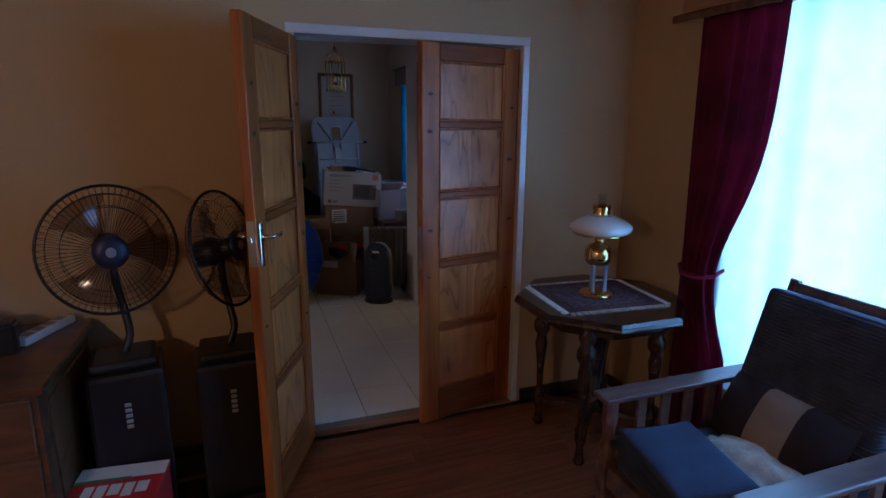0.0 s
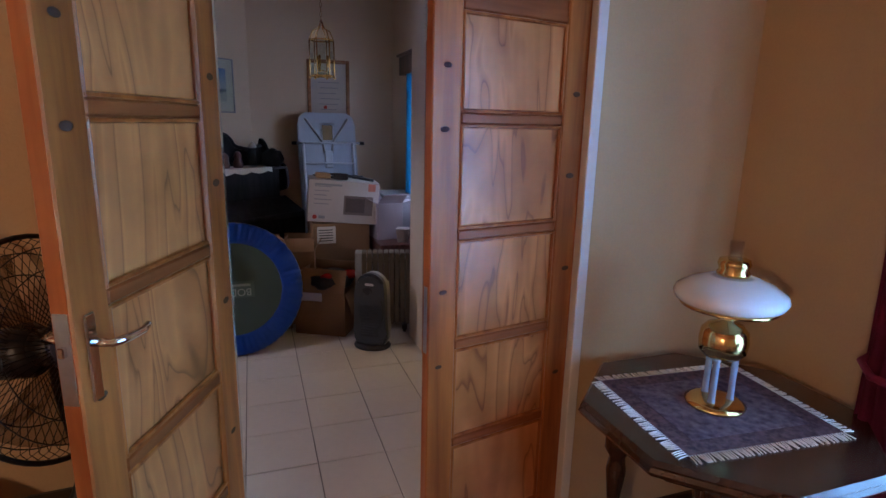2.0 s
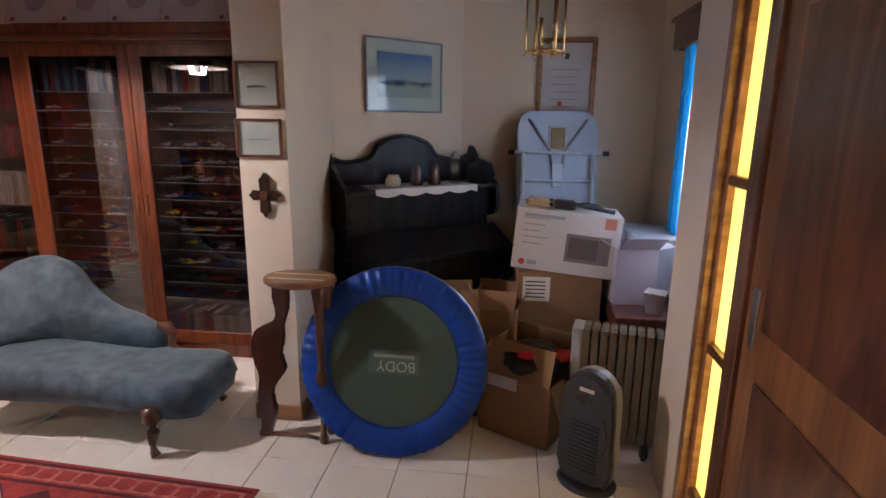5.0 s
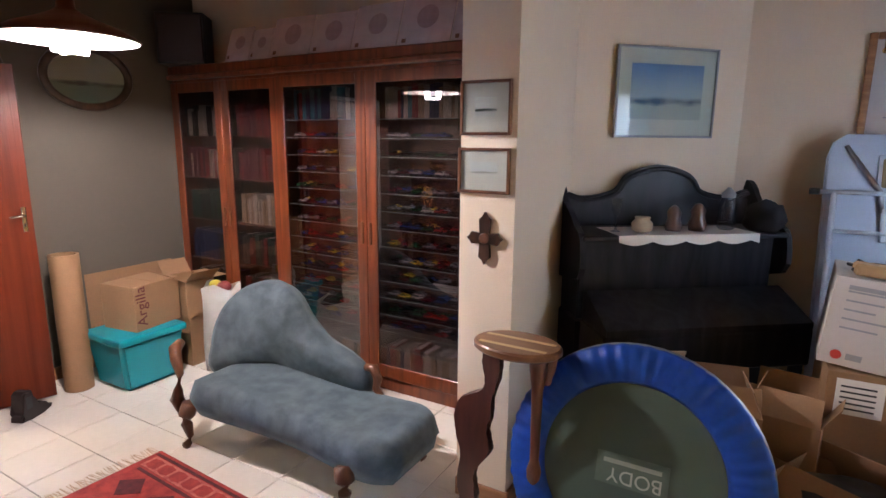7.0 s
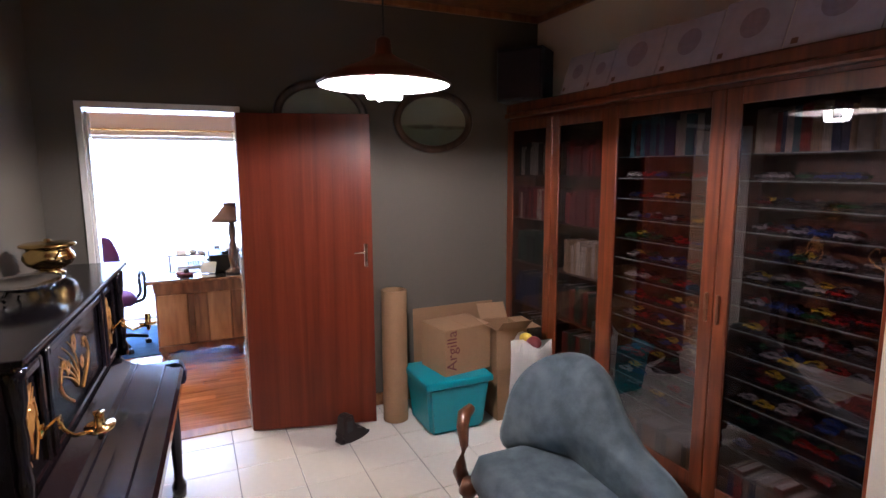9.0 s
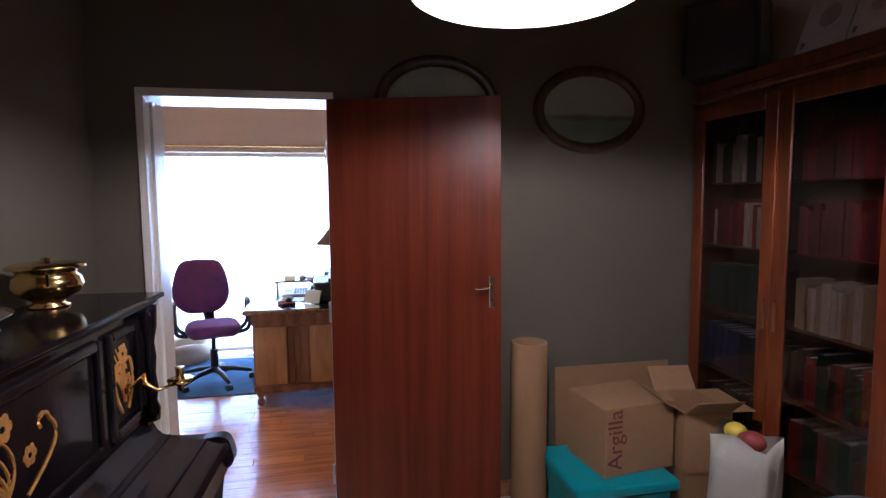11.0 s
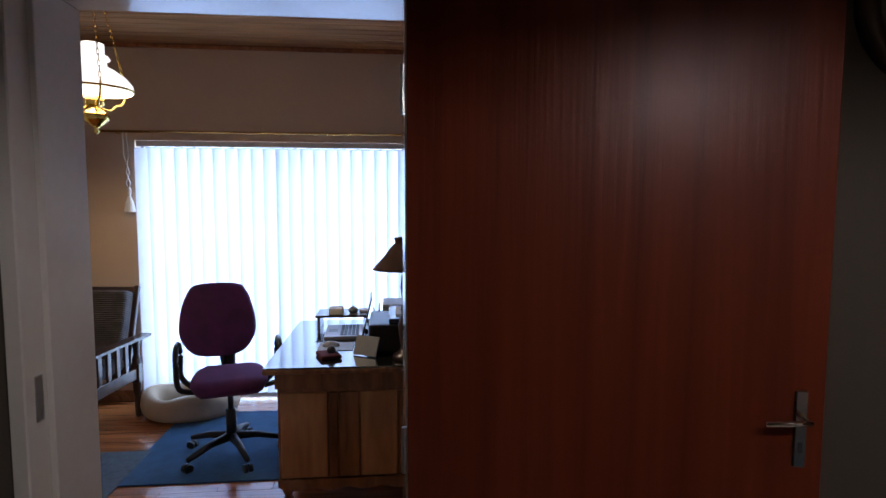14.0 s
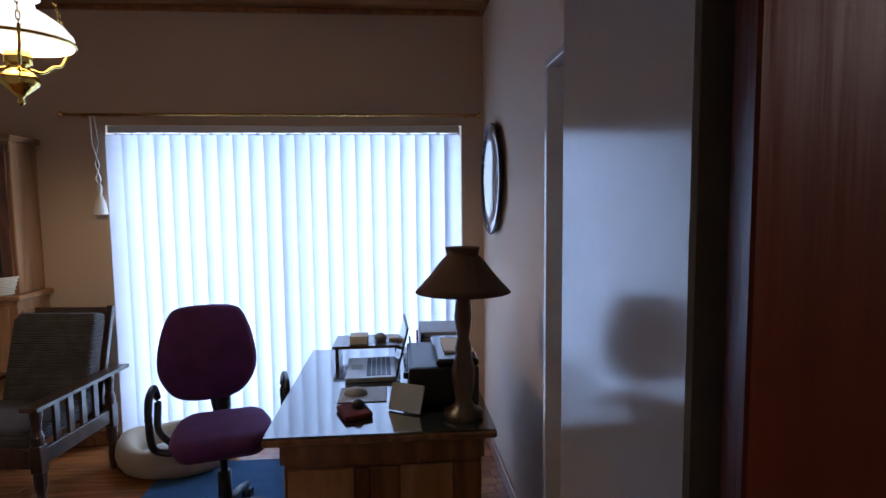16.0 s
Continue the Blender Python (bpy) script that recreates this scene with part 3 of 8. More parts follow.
panelled_leaf("door_leaf", "varnished pine five-panel door leaf standing wide open, with lever handle", pose(*L_HINGE, 0, 0, 0, 180 + 67.2), 0.612, True, 1)

LEAF_A = 75.0
sd = thing("study_door", "plain mahogany-veneer flush door standing open into the room", "door", pose(-3.40, 4.352, 0, 0, 0, LEAF_A))
part("panel", boxes((0, -0.02, 0.012, 0.80, 0.02, 2.04), bevel=0.002), MAHOG, sd)
for s in (-1, 1):
    hb = part("handle", boxes((0.745, s * 0.02, 1.075, 0.769, s * 0.028, 1.225), bevel=0.003), CHROME, sd, "chrome lever handle on a long plate")
    bm = bmesh.new()
    tube(bm, [(0.757, s * 0.026, 1.175), (0.757, s * 0.062, 1.175), (0.737, s * 0.066, 1.175), (0.682, s * 0.064, 1.17)], 0.006)
    part("lever", bm, CHROME, hb, smooth=True)
    part("keyhole", boxes((0.753, s * 0.0275, 1.105, 0.761, s * 0.0287, 1.125)), INK, hb)
for z in (0.25, 1.05, 1.8):
    bm = bmesh.new()
    rod(bm, (-0.006, -0.024, z - 0.05), (-0.006, -0.024, z + 0.05), 0.006, seg=8)
    part("hinge", bm, STEEL, sd)

# side door of the study, closed at the back of its reveal
sdr = thing("side_door", "closed white gloss-painted door in a deep white frame", "door", Matrix())
part("jamb", boxes((SIDE0, SN - 0.012, 0, SIDE0 + 0.03, SN + 0.17, 2.07), bevel=0.003), WHITE_GLOSS, sdr)
part("jamb", boxes((SIDE1 - 0.03, SN - 0.012, 0, SIDE1, SN + 0.17, 2.07), bevel=0.003), WHITE_GLOSS, sdr)
part("head", boxes((SIDE0, SN - 0.012, 2.07, SIDE1, SN + 0.17, 2.1), bevel=0.003), WHITE_GLOSS, sdr)
part("leaf", boxes((SIDE0 + 0.002, SN + 0.171, 0.005, SIDE1 - 0.002, SN + 0.2, 2.098), bevel=0.003), WHITE_GLOSS, sdr)
part("strike_plate", boxes((SIDE0 + 0.0295, SN + 0.12, 1.08, SIDE0 + 0.0312, SN + 0.145, 1.18), bevel=0.0005), STEEL, sdr)

# outer door: solid leaf with an amber sidelight
gd = thing("front_door", "brown wooden outer door with a yellow obscured glass sidelight", "door", Matrix())
GS = 4.66
part("frame", boxes((EAST2 - 0.01, GY1 - 0.045, 0, EAST2 + 0.09, GY1, 2.12), (EAST2 + 0.01, GY0, 0, EAST2 + 0.09, GY0 + 0.06, 2.12), (EAST2 + 0.01, GY0 + 0.06, 2.06, EAST2 + 0.09, GY1 - 0.045, 2.12), bevel=0.004), SKIRT, gd)
AMBER = translucent("yellow_obscured_glass", (0.86, 0.72, 0.32), 0.85)
GZ = [0.10, 0.22, 0.815, 1.425, 2.04]
part("stile", boxes((EAST2 + 0.02, GY1 - 0.075, 0.01, EAST2 + 0.07, GY1 - 0.045, 2.06), bevel=0.004), SKIRT, gd)
for z in GZ:
    part("glazing_bar", boxes((EAST2 + 0.02, GS + 0.01, z - 0.018, EAST2 + 0.07, GY1 - 0.075, z + 0.018), bevel=0.006), CARVED, gd)
for z0, z1 in zip(GZ, GZ[1:]):
    part("pane", boxes((EAST2 + 0.047, GS - 0.01, z0 + 0.016, EAST2 + 0.053, GY1 - 0.073, z1 - 0.016)), AMBER, gd)
part("mullion", boxes((EAST2 - 0.02, GS - 0.07, 0, EAST2 + 0.08, GS + 0.01, 2.06), bevel=0.004), CARVED, gd)
lf = part("leaf", boxes((EAST2 - 0.005, GY0 + 0.06, 0.01, EAST2 + 0.045, GS - 0.07, 2.06), bevel=0.004), wood("brown_outer_door", (0.12, 0.045, 0.015), (0.30, 0.13, 0.045), 0.35, (12, 12, 0.9)), gd)
for z0, z1 in ((0.2, 0.9), (1.05, 1.9)):
    part("panel", boxes((EAST2 - 0.014, GY0 + 0.18, z0, EAST2 - 0.004, GS - 0.19, z1), bevel=0.005), CARVED, lf)
part("lock_plate", boxes((EAST2 - 0.012, GS - 0.15, 0.98, EAST2 - 0.004, GS - 0.11, 1.16), bevel=0.002), STEEL, lf)

# ---- windows, curtains and blinds ----
def window(name, label, x, y0, y1, z0, z1, t, panes, s):
    w = tagged(thing(name, label, "window"), kind="structure")
    part("window_frame", boxes((x, y0, z0, x + t, y0 + 0.05, z1), (x, y1 - 0.05, z0, x + t, y1, z1), (x, y0 + 0.05, z0, x + t, y1 - 0.05, z0 + 0.05), (x, y0 + 0.05, z1 - 0.05, x + t, y1 - 0.05, z1), bevel=0.003), s, w)
    step = (y1 - y0 - 0.1) / panes
    for i in range(panes):
        a = y0 + 0.05 + i * step
        if i:
            part("mullion", boxes((x + 0.002, a - 0.02, z0 + 0.05, x + t - 0.002, a + 0.02, z1 - 0.05), bevel=0.003), s, w)
        p = part("pane", boxes((x + t / 2 - 0.002, a + 0.02, z0 + 0.05, x + t / 2 + 0.002, a + step - 0.02, z1 - 0.05)), GLASS, w)
        p.visible_shadow = False
    return w


window("window_1", "wide steel lounge window behind net curtains", LE + 0.12, WY0, WY1, 0.5, 2.15, 0.05, 3, WHITE_GLOSS)
window("window_2", "alcove window behind a blue curtain", AE + 0.10, AW0, AW1, 0.95, 2.05, 0.05, 2, WHITE_GLOSS)
window("sliding_door_1", "aluminium sliding glass door of the study", SW - 0.16, BY0, BY1, 0.0, BZ, 0.05, 2, STEEL)

VELVET = cloth("dark_red_velvet", (0.27, 0.009, 0.075), (0.11, 0.0035, 0.03), 0.75, 220, 0.5, 5, (0.5, 0.1, 0.2))
# White net coloured cyan: the daylight's blue is put into the cloth.
NET = translucent("daylight_tinted_net", (0.36, 0.60, 0.70), 0.6)
net = thing("net_curtain", "sheer white net curtain in soft folds over the window, coloured cyan as by daylight", "curtain")
bm = bmesh.new()
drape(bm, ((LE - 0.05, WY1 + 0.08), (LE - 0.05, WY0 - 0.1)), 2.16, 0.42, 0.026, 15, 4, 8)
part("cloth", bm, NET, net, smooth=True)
bm = bmesh.new()
rod(bm, (LE - 0.05, WY1 + 0.12, 2.17), (LE - 0.05, WY0 - 0.15, 2.17), 0.008)
part("wire", bm, STEEL, net)


def tied(u, v):
    k = math.exp(-((v - 0.57) / 0.2) ** 2)
    if v > 0.57:
        k = max(k, 0.45)
    return 0.05 + (u - 0.05) * (1 - 0.48 * k) if v < 0.57 else 0.02 + u * (1 - 0.48 * k) * 1.02


cur = thing("velvet_curtain", "dark red velvet curtain tied back beside the window", "curtain")
bm = bmesh.new()
drape(bm, ((LE - 0.11, 2.50), (LE - 0.11, 2.06)), 2.14, 0.02, 0.028, 6, 5, 26, gather=tied)
bmesh.ops.solidify(bm, geom=bm.faces[:], thickness=0.004)
part("cloth", bm, VELVET, cur, smooth=True)
bm = bmesh.new()
tube(bm, [(LE - 0.02, 2.495, 0.99), (LE - 0.10, 2.50, 0.955), (LE - 0.140, 2.44, 0.935), (LE - 0.140, 2.34, 0.935), (LE - 0.115, 2.272, 0.955), (LE - 0.03, 2.27, 0.99)], 0.011, radii=[0.009, 0.011, 0.012, 0.012, 0.011, 0.009])
part("tie_back", bm, VELVET, cur, smooth=True)
pm = thing("pelmet", "varnished pine pelmet box above the lounge curtains", "pelmet")
part("board", boxes((LE - 0.17, WY0 - 0.45, 2.115, LE - 0.002, 2.60, 2.14), (LE - 0.165, WY0 - 0.45, 2.14, LE - 0.145, 2.58, 2.42), bevel=0.004), CEIL_PINE, pm)
part("moulding", boxes((LE - 0.185, WY0 - 0.46, 2.10, LE - 0.165, 2.62, 2.135), bevel=0.006), CARVED, pm)

BLUE_CLOTH = cloth("bright_blue_curtain", (0.04, 0.28, 0.50), (0.02, 0.16, 0.34), 0.8, 200, 0.3)
bc = thing("blue_curtain", "bright blue curtain drawn to the side of the alcove window", "curtain")
bm = bmesh.new()
drape(bm, ((AE - 0.045, 6.34), (AE - 0.045, 6.12)), 2.02, 0.75, 0.02, 5, 5, 8)
part("cloth", bm, translucent("blue_curtain_cloth", (0.02, 0.23, 0.46), 0.4), bc, smooth=True)
nc = thing("net_curtain", "thin white net over the alcove window", "curtain")
bm = bmesh.new()
drape(bm, ((AE - 0.02, 6.27), (AE - 0.02, 5.42)), 2.02, 0.80, 0.01, 9, 4, 6)
part("cloth", bm, translucent("white_alcove_net", (0.74, 0.77, 0.80), 0.7), nc, smooth=True)
pb = thing("pelmet", "brown wooden pelmet above the blue curtain", "pelmet")
part("board", boxes((AE - 0.10, 5.40, 2.01, AE - 0.085, 6.38, 2.16), (AE - 0.085, 6.364, 2.01, AE - 0.002, 6.38, 2.16), (AE - 0.12, 5.38, 2.16, AE - 0.002, 6.40, 2.182), bevel=0.004), CARVED, pb)

# vertical blind
SLAT = translucent("white_blind_slat", (0.52, 0.535, 0.63), 0.55, 0.03)
vb = thing("vertical_blind", "closed white fabric vertical blind across the sliding door", "blind")
part("head_rail", boxes((SW - 0.03, BY0 + 0.02, BZ - 0.05, SW + 0.02, BY1 - 0.02, BZ - 0.005), bevel=0.004), WHITE_PLASTIC, vb)
bm = bmesh.new()
W = 0.127
prof = [(-W / 2 + W * i / 6, 0.006 * (1 - ((i - 3) / 3) ** 2)) for i in range(7)]
for z0, z1 in ((0.035, BZ - 0.06),):
    a = [bm.verts.new((y, x, z0)) for x, y in prof]
    b = [bm.verts.new((y, x, z1)) for x, y in prof]
    for i in range(6):
        bm.faces.new((a[i], a[i + 1], b[i + 1], b[i]))
slat_mesh = bpy.data.meshes.new("slat")
bm.to_mesh(slat_mesh)
bm.free()
slat_mesh.materials.append(SLAT)
for p in slat_mesh.polygons:
    p.use_smooth = True
n_slats = 23
for i in range(n_slats):
    s = new("slat", slat_mesh)
    s.parent = vb
    y = BY0 + 0.06 + (BY1 - BY0 - 0.12) * i / (n_slats - 1)
    s.location = (SW - 0.012, y, 0)
    s.rotation_euler = (0, 0, radians(22 + 5 * math.sin(i * 2.3)))
for i in range(n_slats):
    y = BY0 + 0.06 + (BY1 - BY0 - 0.12) * i / (n_slats - 1)
    part("clip", boxes((SW - 0.016, y - 0.012, BZ - 0.065, SW - 0.008, y + 0.012, BZ - 0.048)), WHITE_PLASTIC, vb)
rl = thing("curtain_rail", "thin brass curtain pole above the blind", "curtain rail")
bm = bmesh.new()
rod(bm, (SW + 0.06, 2.11, 2.133), (SW + 0.06, 4.69, 2.133), 0.010)
part("pole", bm, BRASS, rl, smooth=True)
for y in (2.10, 4.70):
    bm = bmesh.new()
    ball(bm, (SW + 0.06, y, 2.133), 0.02)
    part("finial", bm, BRASS, rl, smooth=True)
for y in (2.22, 3.45, 4.62):
    part("bracket", boxes((SW + 0.001, y - 0.008, 2.118, SW + 0.06, y + 0.008, 2.126)), BRASS, rl)
ts = thing("tassel", "white cord tie-back with a tassel hanging from the pole", "tassel")
bm = bmesh.new()
for s in (-1, 1):
    tube(bm, [(SW + 0.06, 2.285 + s * 0.012, 2.138), (SW + 0.055, 2.29 + s * 0.018, 1.95), (SW + 0.05, 2.295 - s * 0.012, 1.82), (SW + 0.05, 2.295 + s * 0.016, 1.74), (SW + 0.05, 2.30, 1.68)], 0.005, seg=6)
part("cord", bm, PAPER, ts, smooth=True)
bm = bmesh.new()
lathe(bm, [(0.006, 1.68), (0.016, 1.66), (0.016, 1.63), (0.012, 1.61), (0.03, 1.56), (0.042, 1.49), (0.0, 1.49)][:6] + [(0.038, 1.485)], pose(SW + 0.05, 2.30, 0.03), 14)
part("fringe", bm, PAPER, ts)

# ---- dining room: bookcases ----
BOOK_COLOURS = [plain("book_cloth_" + n, c, 0.65, vary=0.15, fine=80) for n, c in (("red", (0.30, 0.03, 0.025)), ("maroon", (0.14, 0.02, 0.03)), ("green", (0.03, 0.09, 0.06)), ("navy", (0.02, 0.04, 0.13)), ("tan", (0.42, 0.30, 0.16)), ("cream", (0.60, 0.54, 0.42)), ("black", (0.02, 0.02, 0.02)), ("teal", (0.05, 0.22, 0.26)))]


def book_mesh(mat, w, d, h):
    bm = bmesh.new()
    box(bm, 0, 0, 0, w, 0.004, h, bevel=0.0015)
    box(bm, 0, 0.004, 0, 0.003, d, h)
    box(bm, w - 0.003, 0.004, 0, w, d, h)
    k = len(bm.faces)
    box(bm, 0.003, 0.004, 0.003, w - 0.003, d - 0.004, h - 0.003)
    bm.faces.ensure_lookup_table()
    for f in bm.faces[k:]:
        f.material_index = 1
    me = bpy.data.meshes.new("book")
    bm.to_mesh(me)
    bm.free()
    me.materials.append(mat)
    me.materials.append(PAPER)
    return me


book_rng = random.Random(11)
BOOKS = [(w, book_mesh(m, w, 0.16, h)) for m in BOOK_COLOURS for w, h in ((0.022, 0.21), (0.032, 0.235), (0.042, 0.25))]
BOOK_WORDS = {0: "red", 1: "maroon", 2: "green", 3: "navy", 4: "tan", 5: "cream", 6: "black", 7: "teal"}


def book_row(x0, x1, y, z, group, choose=None, tall=1.0):
    x = x0
    while x < x1:
        k = book_rng.randrange(len(BOOKS)) if choose is None else book_rng.choice([c * 3 + j for c in choose for j in range(3)])
        w, me = BOOKS[k]
        if x + w > x1:
            break
        b = new("book", me)
        b.location, b.scale = (x, y + book_rng.uniform(0, 0.015), z), (1, 1, tall * book_rng.uniform(0.92, 1.0))
        tagged(b, f"{BOOK_WORDS[k // 3]} hardback book upright on a cabinet shelf", "book", group)
        x += w + 0.001


CAR_PAINT = [plain("toy_paint_" + n, c, 0.25, vary=0.08, coat=0.6) for n, c in (("red", (0.45, 0.02, 0.02)), ("silver", (0.34, 0.34, 0.36)), ("white", (0.55, 0.55, 0.53)), ("yellow", (0.70, 0.50, 0.03)), ("blue", (0.04, 0.08, 0.30)), ("black", (0.02, 0.02, 0.022)), ("maroon", (0.16, 0.02, 0.03)), ("green", (0.03, 0.12, 0.05)))]
CAR_NAMES = ["red", "silver", "white", "yellow", "blue", "black", "maroon", "green"]


def car_thing(i):
    """A small die-cast car, nose along +x."""
    c = thing("toy_car", f"small {CAR_NAMES[i]} die-cast model car on a glass shelf", "toy car", None, "model cars in the cabinet")
    bm = bmesh.new()
    prism(bm, [(-0.04, 0.010), (0.04, 0.010), (0.041, 0.018), (0.037, 0.022), (0.016, 0.024), (0.006, 0.034), (-0.020, 0.034), (-0.030, 0.024), (-0.040, 0.022)], -0.016, 0.016)
    part("body", bm, CAR_PAINT[i], c)
    bm = bmesh.new()
    prism(bm, [(0.013, 0.0245), (0.0055, 0.033), (-0.0195, 0.033), (-0.027, 0.0245)], -0.0164, 0.0164)
    part("window", bm, BLACK_PLASTIC, c)
    for x in (-0.025, 0.025):
        bm = bmesh.new()
        rod(bm, (x, -0.0172, 0.008), (x, 0.0172, 0.008), 0.008, seg=8)
        part("wheel_pair", bm, BLACK_PLASTIC, c)
    return c


CARS = [car_thing(i) for i in range(8)]
car_used = [False] * 8
car_rng = random.Random(3)


def put_car(i, x, y, z, a):
    m = pose(x, y, z, 0, 0, a)
    if not car_used[i]:
        CARS[i].matrix_world = m
        car_used[i] = True
    else:
        copy_thing(CARS[i], m)


GLASS_EDGE = plain("ground_glass_edge", (0.42, 0.50, 0.48), 0.25, vary=0.1)
CF, CB = 6.25, NORTH - 0.006


def bookcase(x0, x1, label, thick, shelves, depth_shift=0.0):
    """Two glazed doors; the front at y = CF."""
    c = thing("glazed_bookcase", label, "bookcase", pose(x0, CF + depth_shift, 0))
    w, d, H = x1 - x0, CB - CF - depth_shift, 2.045
    part("side_panel", boxes((0, 0.022, 0.09, 0.022, d, H), bevel=0.002), CABINET, c)
    part("side_panel", boxes((w - 0.022, 0.022, 0.09, w, d, H), bevel=0.002), CABINET, c)
    part("back_panel", boxes((0.022, d - 0.012, 0.09, w - 0.022, d - 0.002, H)), CARVED, c)
    part("plinth", boxes((0.004, 0.03, 0, w - 0.004, d - 0.004, 0.09), bevel=0.003), CABINET, c)
    part("top_panel", boxes((0.0, 0.022, H, w, d, H + 0.02), bevel=0.002), CABINET, c)
    part("cornice", boxes((-0.002, -0.03, 2.065, w + 0.002, 0.06, 2.10), (-0.002, -0.012, 2.10, w + 0.002, 0.06, 2.165), bevel=0.008), CABINET, c)
    for z in shelves:
        sf = part("shelf", boxes((0.022, 0.035, z - 0.006, w - 0.022, d - 0.012, z)), GLASS if thick else CABINET, c)
        if thick:
            sf.visible_shadow = False
            part("shelf_edge", boxes((0.024, 0.0335, z - 0.006, w - 0.024, 0.036, z)), GLASS_EDGE, c)
    dw = w / 2
    st = 0.075
    for k in (0, 1):
        a, b = k * dw + 0.002, (k + 1) * dw - 0.002
        dr = part("door", boxes((a, 0, 0.10, a + st, 0.022, H - 0.002), (b - st, 0, 0.10, b, 0.022, H - 0.002), (a + st, 0.001, H - 0.075, b - st, 0.021, H - 0.002), (a + st, 0.001, 0.10, b - st, 0.021, 0.19), bevel=0.004), CABINET, c)
        p = part("pane", boxes((a + st, 0.009, 0.19, b - st, 0.012, H - 0.075)), CABINET_GLASS, dr)
        p.visible_shadow = False
        hx = b - 0.03 if k == 0 else a + 0.03
        part("pull", boxes((hx - 0.008, -0.016, 0.98, hx + 0.008, 0.001, 1.12), bevel=0.004), CARVED, dr)
    return c


S_SMALL = [0.30 + 0.112 * i for i in range(13)]
bookcase(-2.295, -0.775, "red-brown glazed display cabinet full of model cars", True, S_SMALL[:13] + [1.76])
bookcase(-3.44, -2.30, "red-brown glazed bookcase with old red and tan books", False, [0.36, 0.68, 1.0, 1.33, 1.65], 0.03)
for i, z in enumerate(S_SMALL[:13]):
    for x0, x1 in ((-2.20, -1.62), (-1.44, -0.98)):
        x = x0 + 0.05
        while x < x1:
            if z > 0.35 and car_rng.random() < 0.93:
                put_car(car_rng.randrange(8) if car_rng.random() < 0.55 else (1, 5, 6, 4, 0)[car_rng.randrange(5)], x, CF + 0.085 + car_rng.uniform(-0.01, 0.02), z + 0.001, car_rng.choice((0, 180)) + car_rng.uniform(-12, 12))
            x += 0.087
        x = x0 + 0.02
        while x < x1 + 0.03:
            if z > 0.35 and car_rng.random() < 0.9:
                put_car((0, 1, 3, 4, 5, 6, 7)[car_rng.randrange(7)], x, CF + 0.165 + car_rng.uniform(-0.01, 0.02), z + 0.001, car_rng.choice((0, 180)) + car_rng.uniform(-14, 14))
            x += 0.09
book_row(-2.20, -1.62, CF + 0.07, 1.7605, "books in the display cabinet", [3, 5, 7, 0, 6], 0.85)
book_row(-1.44, -0.90, CF + 0.07, 1.7605, "books in the display cabinet", [5, 0, 3, 7, 4], 0.85)
book_row(-2.20, -1.65, CF + 0.06, 0.0915, "books in the display cabinet", [4, 5, 6], 0.8)
book_row(-1.44, -0.86, CF + 0.06, 0.0915, "books in the display cabinet", [5, 3, 4, 0, 5], 0.9)
for z, left, right in ((0.0915, [2, 6], [6, 2]), (0.3605, [6, 2], [2, 0]), (0.6805, [6, 3], [2, 6, 0]), (1.0005, [6, 2, 6], [4, 5]), (1.3305, [0, 1, 5], [0, 0, 1]), (1.6505, [6, 5], [1, 0])):
    book_row(-3.40, -2.93, CF + 0.10, z, "books in the old bookcase", left, 0.95)
    book_row(-2.82, -2.34, CF + 0.10, z, "books in the old bookcase", right, 0.95)

# pictures standing on the bookcases
PRINT = plain("pale_lilac_print", (0.50, 0.42, 0.44), 0.6, vary=0.18, fine=18, large=6)
MOTIF = plain("faded_print_motif", (0.36, 0.27, 0.28), 0.7, vary=0.25, fine=30)
px = -2.80
for i, (w, h) in enumerate(((0.24, 0.25), (0.20, 0.22), (0.36, 0.28), (0.34, 0.27), (0.34, 0.29), (0.36, 0.31), (0.30, 0.31))):
    t = thing("unframed_print", "faded print on board leaning on top of the bookcase", "picture", pose(px, CF + 0.03, 2.166, -20, 0, 0), "prints on the bookcases")
    part("board", boxes((0, 0, 0, w - 0.006, 0.006, h), bevel=0.001), PRINT, t)
    bm = bmesh.new()
    lathe(bm, [(w * 0.2, 0), (w * 0.2, 0.001)], pose(w / 2, -0.0002, h * 0.55, 90), 16)
    part("motif", bm, MOTIF, t)
    part("mark", boxes((w * 0.08, -0.001, 0.02, w * 0.16, 0.0002, 0.045)), CARVED, t)
    px += w
sp = thing("loudspeaker", "black loudspeaker box on top of the bookcase in the corner", "loudspeaker", pose(-3.24, 6.30, 2.166, 0, 0, 38))
part("case", boxes((-0.17, -0.12, 0, 0.17, 0.12, 0.36), bevel=0.008), BLACK_PLASTIC, sp)
part("grille", boxes((-0.155, -0.132, 0.015, 0.155, -0.119, 0.345), bevel=0.006), cloth("speaker_cloth", (0.03, 0.02, 0.025)), sp)

